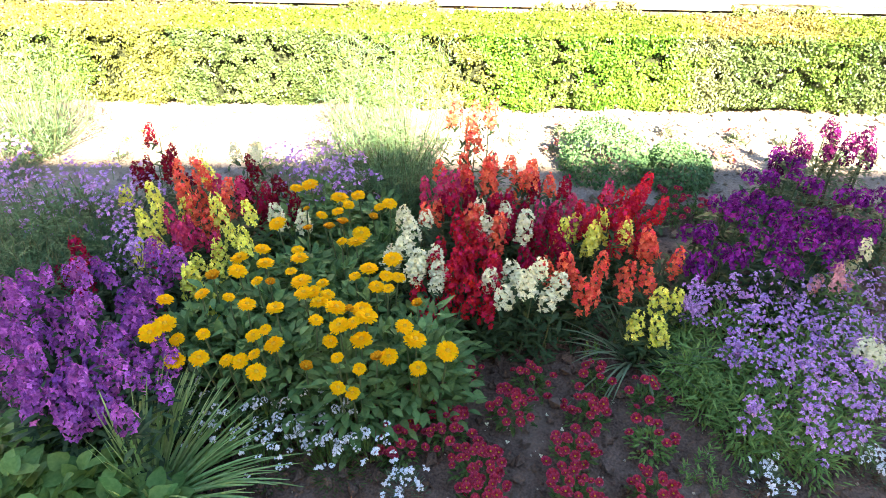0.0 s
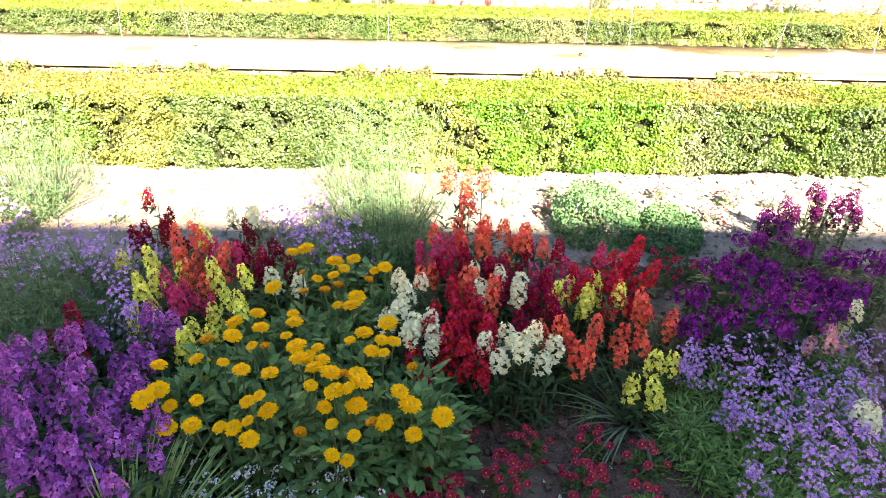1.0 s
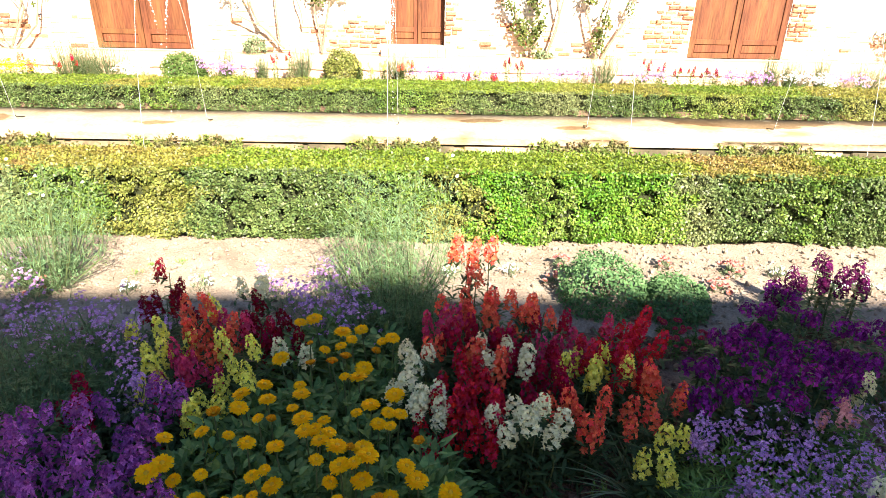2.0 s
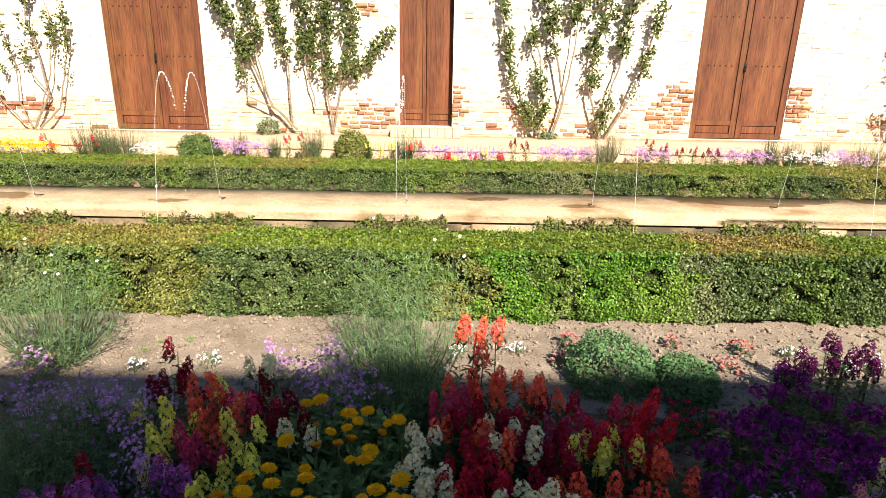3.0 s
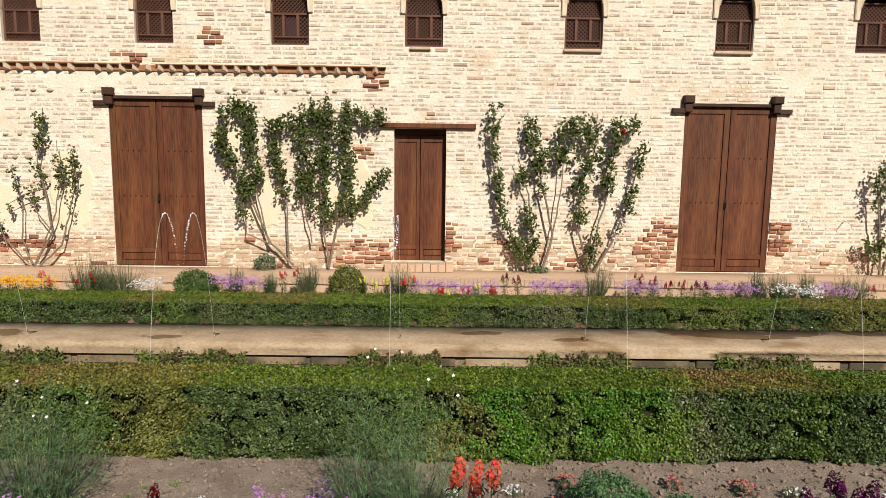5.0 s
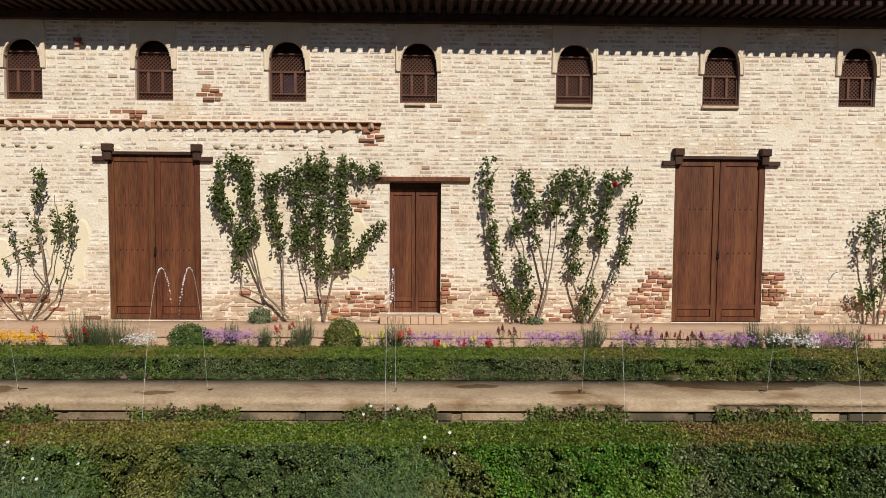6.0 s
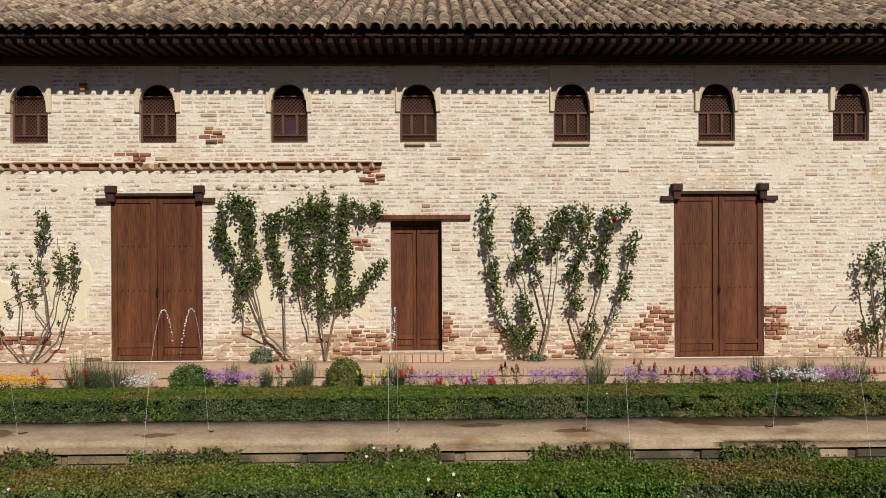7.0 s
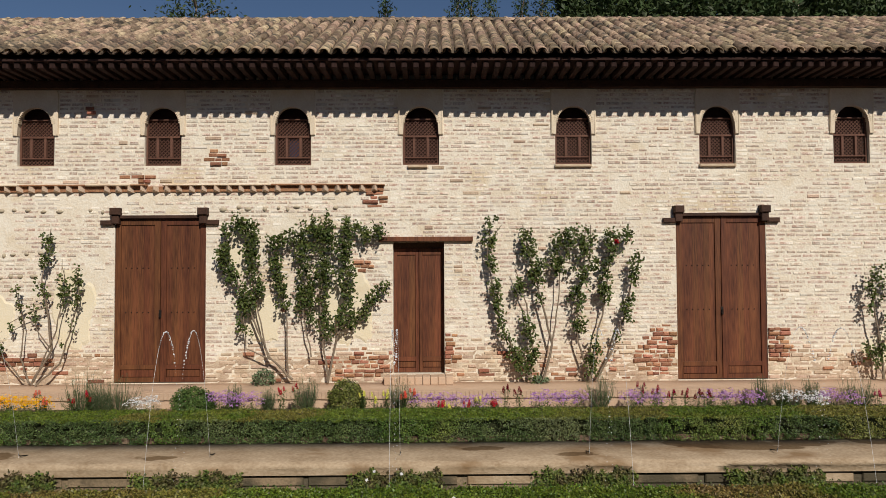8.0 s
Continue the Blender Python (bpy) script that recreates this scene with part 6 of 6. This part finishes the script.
# ---- water jets ----
M_JET = bpy.data.materials.new("jet_water")
M_JET.use_nodes = True
jb = M_JET.node_tree.nodes["Principled BSDF"]
jb.inputs["Base Color"].default_value, jb.inputs["Roughness"].default_value, jb.inputs["Transmission Weight"].default_value, jb.inputs["IOR"].default_value = (0.95, 0.97, 1, 1), 0.05, 0.35, 1.33


def water_jet(x, y0, y1, z0, apex, seed):
    t = thing("water_jet", (x, y0, z0), "thin arching jet of water breaking into drops", "water jet", "water jets over the pool")
    rng = random.Random(seed)
    s = Shape()
    up, down = math.sqrt(apex - z0), math.sqrt(apex + 0.6)
    T = up + down
    n = 95
    for i in range(n):
        u = i / (n - 1)
        q = u * T - up
        z = apex - q * q - z0
        y = (y1 - y0) * u
        late = max(0.0, (u * T / up - 0.55))
        jit = 0.010 * late
        r = 0.0028 + 0.0085 * min(1, late) * rng.random()
        lump(s, (rng.uniform(-jit, jit), y + rng.uniform(-jit, jit), z), r * (1.5 if u < 0.7 else 0.6), rng)
    pts = []
    for i in range(9):
        q = -up + up * 0.72 * i / 8
        pts.append((0, (y1 - y0) * ((q + up) / T), apex - q * q - z0))
    put("stream", Shape().tube(pts, [0.0010] * 9, 5), M_JET, t)
    tagged(put("drop_spray", s, M_JET, t), kind="stuff")
    sy = 1 if y1 > y0 else -1
    put("nozzle", Shape().tube([(0, -0.16 * sy, -0.02), (0, -0.03 * sy, 0.008), (0, -0.004 * sy, 0.018), (0, 0.002 * sy, 0.04)], [0.006, 0.006, 0.005, 0.004], 6), M_IRON, t, "dark bent pipe nozzle")


for k in range(-2, 4):
    water_jet(-2.36 + 2.0 * (k + 1) - 2.0, 5.38, 6.35, CURB + 0.02, 1.15, 40 + k)
    water_jet(-2.36 + 2.0 * (k + 1) - 2.0, 7.0, 5.95, CURB + 0.02, 1.10, 60 + k)

# ---- climbing roses on the wall ----
M_VINE = material("rose_leaf", (0.046, 0.067, 0.017), (0.105, 0.130, 0.034), 0.5, 8, 60, 0, rand=0.45, hue=0.03, spec=0.14, leaf=0.2)
VINE_A = [(0.016, ((-5.99, 0.01), (-5.69, 0.53), (-5.76, 1.16), (-5.83, 1.58), (-5.72, 2.33)), 0.50, 0.078),
     (0.014, ((-5.90, 0.00), (-5.56, 0.32), (-5.43, 0.74), (-5.28, 1.33), (-5.31, 1.74)), 0.35, 0.054),
     (0.012, ((-6.00, 0.03), (-6.15, 0.40), (-6.10, 0.91), (-6.21, 1.49)), 0.55, 0.060),
     (0.010, ((-5.94, 0.06), (-5.60, 0.82), (-5.48, 1.41), (-5.54, 1.87)), 0.50, 0.066),
     (0.010, ((-6.07, 0.06), (-6.39, 0.40), (-6.55, 0.91)), 0.50, 0.060),
     (0.008, ((-5.76, 1.16), (-6.05, 1.07), (-6.34, 0.91)), 0.40, 0.048),
     (0.008, ((-5.69, 0.53), (-5.89, 0.82), (-5.97, 1.16)), 0.50, 0.054)]
VINE_B = [(0.018, ((-2.12, 0.06), (-2.45, 0.38), (-2.68, 0.91), (-2.95, 1.50), (-3.17, 1.96), (-3.08, 2.34)), 0.55, 0.130),
     (0.016, ((-1.59, 0.02), (-1.44, 0.74), (-1.29, 1.50), (-1.37, 2.21)), 0.45, 0.160),
     (0.016, ((-1.59, 0.02), (-1.67, 0.57), (-1.71, 1.33), (-1.62, 2.00), (-1.70, 2.49)), 0.30, 0.240),
     (0.012, ((-2.18, 0.15), (-2.19, 0.91), (-2.30, 1.50), (-2.46, 2.09)), 0.45, 0.140),
     (0.012, ((-2.47, 0.40), (-2.63, 1.08), (-2.71, 1.75), (-2.73, 2.34)), 0.35, 0.140),
     (0.010, ((-2.71, 2.21), (-2.88, 2.42), (-3.17, 2.29)), 0.00, 0.160)]
VINE_B += [(0.014, ((-1.70, 2.34), (-2.04, 2.21), (-2.38, 2.09)), 0.00, 0.200),
     (0.014, ((-1.70, 2.34), (-1.29, 2.30), (-1.03, 2.22), (-0.80, 2.30)), 0.00, 0.150),
     (0.010, ((-1.44, 0.74), (-1.08, 1.08), (-0.91, 1.29), (-0.67, 1.45)), 0.25, 0.100),
     (0.010, ((-2.45, 0.38), (-2.80, 0.53), (-2.84, 1.08), (-2.82, 1.33)), 0.40, 0.090),
     (0.010, ((-1.37, 0.91), (-1.16, 0.99), (-1.04, 1.08)), 0.00, 0.090),
     (0.010, ((-1.84, 0.40), (-1.96, 1.08), (-1.92, 1.75), (-2.04, 2.17)), 0.35, 0.140),
     (0.010, ((-2.92, 1.50), (-3.05, 1.67), (-3.17, 1.75)), 0.00, 0.100)]
VINE_C = [(0.018, ((1.44, 0.00), (1.21, 0.40), (1.00, 0.82), (0.87, 1.33), (0.79, 1.93), (0.85, 2.41)), 0.12, 0.120),
     (0.016, ((1.42, 0.02), (1.47, 0.40), (1.38, 1.16), (1.20, 1.71)), 0.20, 0.110),
     (0.018, ((1.61, 0.02), (1.75, 0.57), (1.63, 1.08), (1.50, 1.59), (1.41, 1.93), (1.33, 2.35)), 0.45, 0.140),
     (0.010, ((1.75, 0.57), (1.84, 1.16), (1.88, 1.76), (1.92, 2.22)), 0.55, 0.160),
     (0.015, ((2.32, 0.01), (2.12, 0.65), (2.14, 1.25), (2.31, 1.76), (2.35, 2.35)), 0.25, 0.160),
     (0.018, ((2.41, 0.01), (2.66, 0.48), (2.87, 1.08), (2.95, 1.51), (2.99, 1.80)), 0.30, 0.100)]
VINE_C += [(0.012, ((2.36, 0.40), (2.54, 1.17), (2.62, 1.76), (2.64, 2.31)), 0.35, 0.130),
     (0.010, ((2.61, 1.76), (2.77, 2.06), (2.97, 2.20)), 0.00, 0.120),
     (0.012, ((2.14, 1.76), (1.88, 1.80), (1.59, 1.76)), 0.00, 0.140),
     (0.010, ((2.32, 0.01), (2.34, 0.31), (2.38, 0.57)), 0.00, 0.110),
     (0.010, ((1.42, 0.06), (1.30, 0.31), (1.23, 0.53)), 0.00, 0.140),
     (0.008, ((0.85, 2.01), (0.92, 2.22), (1.01, 2.35)), 0.00, 0.060),
     (0.008, ((2.35, 1.76), (2.18, 2.10), (2.05, 2.27)), 0.00, 0.120)]
VINE_D = [(0.016, ((6.71, 0.01), (6.65, 0.66), (6.56, 1.25), (6.50, 1.55)), 0.20, 0.100),
     (0.014, ((6.75, 0.01), (6.83, 0.74), (6.78, 1.34), (6.85, 1.68)), 0.20, 0.120),
     (0.014, ((6.84, 0.01), (7.08, 0.74), (7.16, 1.51)), 0.30, 0.140),
     (0.010, ((6.71, 0.05), (6.53, 0.40), (6.44, 0.57)), 0.30, 0.120)]
VINES = (VINE_A, VINE_B, VINE_C, VINE_D)


def climber(branches, seed, lush=1.0):
    rng = np.random.default_rng(seed)
    rr = random.Random(seed)
    bx, bz = branches[0][1][0][0], 0.0
    t = thing("climbing_rose", (bx, 9.9, bz), "climbing rose with bare lower stems trained on the old wall", "climbing rose", "climbing roses on the wall")
    leaves = []
    for thick, pts, first, width in branches:
        ys = [0.02 + 0.06 * rr.random() for _ in pts]
        P = [Vector((x - bx, -dy, z)) for (x, z), dy in zip(pts, ys)]
        fine = []
        for a, b in zip(P, P[1:]):
            for q in range(4):
                w = a.lerp(b, q / 4)
                fine.append(w + Vector((rr.uniform(-0.012, 0.012), rr.uniform(-0.012, 0.012), 0)) if q else w)
        fine.append(P[-1])
        m = len(fine)
        put("branch", Shape().tube(fine, [thick * (1 - 0.75 * i / (m - 1)) + 0.002 for i in range(m)], 6), M_BARK, t)
        L = sum((b - a).length for a, b in zip(fine, fine[1:]))
        clumps = max(3, int(L * (1 - first) * width * 200 * lush))
        F = np.array([tuple(p) for p in fine])
        for c in range(clumps):
            u = first + (1 - first) * rng.uniform(0, 1)
            if math.sin(u * L * 11 + 3 * thick * 1000) + 0.6 * math.sin(u * L * 23 + seed) < -0.95:
                continue
            k = min(m - 2, int(u * (m - 1)))
            fr = u * (m - 1) - k
            ctr = F[k] * (1 - fr) + F[k + 1] * fr
            ctr = ctr + np.clip(rng.normal(0, 1, 3), -1.5, 1.5) * np.array((width * 0.42, 0.02, 0.05)) + np.array((0, -0.03, 0))
            size = rng.uniform(0.4, 1.55)
            cnt = int(rng.uniform(8, 26) * size)
            C = ctr + np.clip(rng.normal(0, 1, (cnt, 3)), -1.8, 1.8) * np.array((0.028, 0.03, 0.046)) * size
            C[:, 1] = np.minimum(C[:, 1], 0.085)
            leaves.append(C)
    P = np.concatenate(leaves)
    V = facing_leaves(P, np.tile((0.05, -0.85, 0.35), (len(P), 1)), 0.046, 0.032, rng, 0.75)
    tagged(put("leaves", poly_mesh("leaves", V, M_VINE), M_VINE, t), kind="stuff")
    return t


for q, row in enumerate(VINES):
    climber(row, 31 + q, (0.8, 1.2, 1.0, 0.8)[q])
rose = thing("rose_bloom", (2.72, 9.80, 2.085), "single red rose bloom on the climbing rose", "rose")
sr = Shape()
for i in range(14):
    floret(sr, (0, 0, 0), sphere_dir(rl, -0.3), 0.075, rl, 3, 0.8, 0.9)
put("petals", sr, PETALS["red"], rose)

# ---- far flower border ----
fr_ = random.Random(15)


def far_band(x0, x1, colour, label, kind_="mound", step=0.14, h=0.25, y=8.75):
    x = x0
    while x <= x1:
        yy = y + fr_.uniform(-0.12, 0.14)
        if kind_ == "mound":
            floret_mound("border_flower", [(round(x, 2), round(yy, 2), 0.17, h, 1.0)], colour, M_LEAF, label, "flowers", "flowers of the far border", 0.022, 240)
        else:
            spiky_plant("border_flower", x, yy, h + fr_.uniform(-0.04, 0.03), 3, colour, "snap", label, "flowers", "flowers of the far border", 0.08, M_LEAF, 0.012, 0.6)
        x += step * fr_.uniform(0.8, 1.3)


far_band(-6.0, -5.15, "gold", "yellow flowers in the far border")
far_band(-3.9, -3.65, "snow", "white flowers in the far border", h=0.25)
far_band(-2.95, -2.35, "lilac", "lilac flowers in the far border", h=0.30)
far_band(-0.23, 0.85, "lilac", "lilac flowers in the far border", h=0.26)
far_band(1.35, 2.0, "lilac", "lilac flowers in the far border", h=0.29)
far_band(2.6, 3.0, "lilac", "lilac flowers in the far border", h=0.29)
far_band(3.7, 4.35, "lilac", "lilac flowers in the far border", h=0.28)
far_band(4.7, 5.2, "snow", "white flowers in the far border", h=0.26)
far_band(5.2, 5.6, "lilac", "lilac flowers in the far border", h=0.28)
far_band(5.9, 6.6, "pink", "rose-pink flowers in the far border", "spike", 0.25, 0.36)
far_band(-4.8, -4.4, "red", "red flowers in the far border", "spike", 0.22, 0.34)
far_band(-2.0, -1.82, "red", "red flowers in the far border", "spike", 0.12, 0.42)
far_band(-0.96, -0.64, "yellow", "yellow and orange flowers in the far border", "spike", 0.16, 0.34)
far_band(-0.41, -0.19, "orange", "orange-red flowers in the far border", "spike", 0.12, 0.36)
far_band(0.08, 0.9, "red", "red flowers in the far border", "spike", 0.28, 0.30, 8.5)
far_band(0.17, 0.63, "yellow", "yellow flowers in the far border", "spike", 0.4, 0.30, 8.5)
far_band(0.95, 1.1, "maroon", "maroon flowers in the far border", "spike", 0.12, 0.40)
far_band(2.75, 3.35, "crimson", "crimson flowers in the far border", "spike", 0.17, 0.40)
far_band(3.5, 3.65, "maroon", "maroon flowers in the far border", "spike", 0.12, 0.36)
far_band(-5.3, -5.0, "orange", "orange flowers in the far border", "spike", 0.2, 0.34)
feathery([(x, 8.95, r, h) for x, r, h in ((-4.75, 0.30, 0.62), (-4.25, 0.32, 0.56), (-4.5, 0.2, 0.5), (-2.25, 0.12, 0.38), (-1.73, 0.16, 0.55), (-0.46, 0.18, 0.52), (2.25, 0.22, 0.55), (4.42, 0.13, 0.5), (4.7, 0.13, 0.46), (5.1, 0.12, 0.48), (5.75, 0.25, 0.5), (-2.7, 0.1, 0.45), (-6.3, 0.25, 0.45))],
         M_LEAFGREY, "grey-green thin-leaved bush in the far border", "feathery_bush", 620, "bushes of the far border")
leafy_bush("round_bush", -3.22, 8.85, SOIL, 0.28, 0.38, M_LEAF, "rounded dark green bush in the far border", 5200, 0.028, "rounded bushes of the far border")
leafy_bush("round_bush", -1.19, 8.95, SOIL, 0.245, 0.45, M_BOXDRY, "clipped round box bush in the far border", 5600, 0.027, "rounded bushes of the far border")
leafy_bush("low_weed", 1.58, 9.9, 0.0, 0.13, 0.08, M_LEAFGREY, "small grey-green weed at the wall's foot", 220, 0.035)
leafy_bush("low_weed", -2.55, 9.88, 0.0, 0.16, 0.22, M_LEAFGREY, "small grey-green weed at the wall's foot", 420, 0.04)


# ---- trees and a house beyond the roof ----
M_PINE = material("pine_needles", (0.028, 0.050, 0.016), (0.060, 0.085, 0.026), 0.6, 3, 20, 0, rand=0.5, hue=0.02, leaf=0.15)


def tree(name, x, y, h, R, form, label, n=2600, size=0.22):
    t = thing(name, (x, y, SOIL), label, "tree", "trees beyond the roof")
    rng = np.random.default_rng(int(10 * (x + 50)))
    rr = random.Random(int(x * 10))
    put("trunk", Shape().tube([(0, 0, 0), (0.08, 0, h * 0.5), (0, 0.05, h * 0.96)], [R * 0.12 + 0.08, R * 0.08 + 0.05, 0.03], 8), M_BARK, t)
    P = []
    for i in range(14 if form == "cone" else 18):
        if form == "cone":
            z = h * (0.35 + 0.62 * i / 13)
            r = R * (1 - i / 14) + 0.1
        else:
            z = h * rr.uniform(0.72, 0.97)
            r = R * rr.uniform(0.5, 1.0)
        a = i * 2.4
        tip = Vector((r * math.cos(a), r * math.sin(a), z + 0.15 * h * 0.1))
        put("limb", Shape().tube([(0, 0, z - 0.3), tip * 0.55 + Vector((0, 0, z * 0.45 - 0.1)), tip], [0.06, 0.04, 0.015], 5), M_BARK, t)
        m = n // 18
        c = np.array(tip) * np.array((0.75, 0.75, 1))
        P.append(c + rng.normal(0, 1, (m, 3)) * np.array((0.42 * r + 0.12, 0.42 * r + 0.12, 0.32 if form != "cone" else 0.6)))
    P = np.concatenate(P)
    V = leaf_quads(P, np.tile((0, 0, 0.4), (len(P), 1)), size, size * 0.35, rng, 0.9)
    tagged(put("crown", poly_mesh("crown", V, M_PINE), M_PINE, t), kind="stuff")


tree("pine_tree", -9.5, 26.0, 13.3, 1.3, "flat", "spreading pine showing over the roof ridge", 2200, 0.20)
tree("cypress_tree", -2.6, 34.0, 15.9, 0.5, "cone", "slim dark cypress tip over the ridge", 2600, 0.22)
tree("cypress_tree", 1.2, 36.0, 17.0, 0.8, "cone", "dark cypress over the ridge", 2600, 0.22)
tree("cypress_tree", 2.0, 36.0, 17.5, 0.8, "cone", "dark cypress over the ridge", 2600, 0.22)
tree("cypress_tree", 3.0, 36.0, 16.6, 0.8, "cone", "dark cypress over the ridge", 2600, 0.22)
tree("cypress_tree", 4.8, 36.0, 17.1, 0.8, "cone", "dark cypress over the ridge", 2600, 0.22)
tree("cypress_tree", 5.9, 36.0, 17.3, 0.8, "cone", "dark cypress over the ridge", 2600, 0.22)
tree("conifer_tree", 7.9, 38.0, 18.9, 2.5, "cone", "dense dark green conifer beyond the roof", 14000, 0.42)
tree("conifer_tree", 9.6, 38.0, 19.6, 2.5, "cone", "dense dark green conifer beyond the roof", 14000, 0.42)
tree("conifer_tree", 11.4, 38.0, 19.2, 2.5, "cone", "dense dark green conifer beyond the roof", 14000, 0.42)
tree("conifer_tree", 13.2, 38.0, 19.7, 2.5, "cone", "dense dark green conifer beyond the roof", 14000, 0.42)
tree("conifer_tree", 15.0, 38.0, 19.6, 2.5, "cone", "dense dark green conifer beyond the roof", 14000, 0.42)
tree("conifer_tree", 16.9, 38.0, 19.6, 2.5, "cone", "dense dark green conifer beyond the roof", 14000, 0.42)
tree("conifer_tree", 18.7, 38.0, 19.2, 2.5, "cone", "dense dark green conifer beyond the roof", 14000, 0.42)
tree("conifer_tree", 20.0, 38.0, 18.9, 2.5, "cone", "dense dark green conifer beyond the roof", 14000, 0.42)
tree("conifer_tree", 22.3, 38.0, 19.1, 2.5, "cone", "dense dark green conifer beyond the roof", 14000, 0.42)
tree("conifer_tree", 23.8, 38.0, 19.6, 2.5, "cone", "dense dark green conifer beyond the roof", 14000, 0.42)
tree("conifer_tree", 25.7, 38.0, 19.2, 2.5, "cone", "dense dark green conifer beyond the roof", 14000, 0.42)
tree("conifer_tree", 27.5, 38.0, 19.6, 2.5, "cone", "dense dark green conifer beyond the roof", 14000, 0.42)
villa = thing("villa", (24.4, 44, SOIL), "pale plastered house far off among trees", "house")
put("wall", facade(-2.2, 2.2, 0, 6, 0, 19.9, [(-1.2, -0.5, 19.9 - 1.6, 19.9 - 0.6), (0.6, 1.3, 19.9 - 1.6, 19.9 - 0.6)]), M_MORTAR, villa)
put("roof", Shape().add([(-2.5, -0.3, 19.9), (2.5, -0.3, 19.9), (2.5, 6.3, 19.9), (-2.5, 6.3, 19.9), (-2.5, 3, 19.9 + 1.2), (2.5, 3, 19.9 + 1.2)], [(0, 1, 5, 4), (3, 4, 5, 2), (0, 4, 3), (1, 2, 5), (0, 3, 2, 1)]), M_TILES, villa)
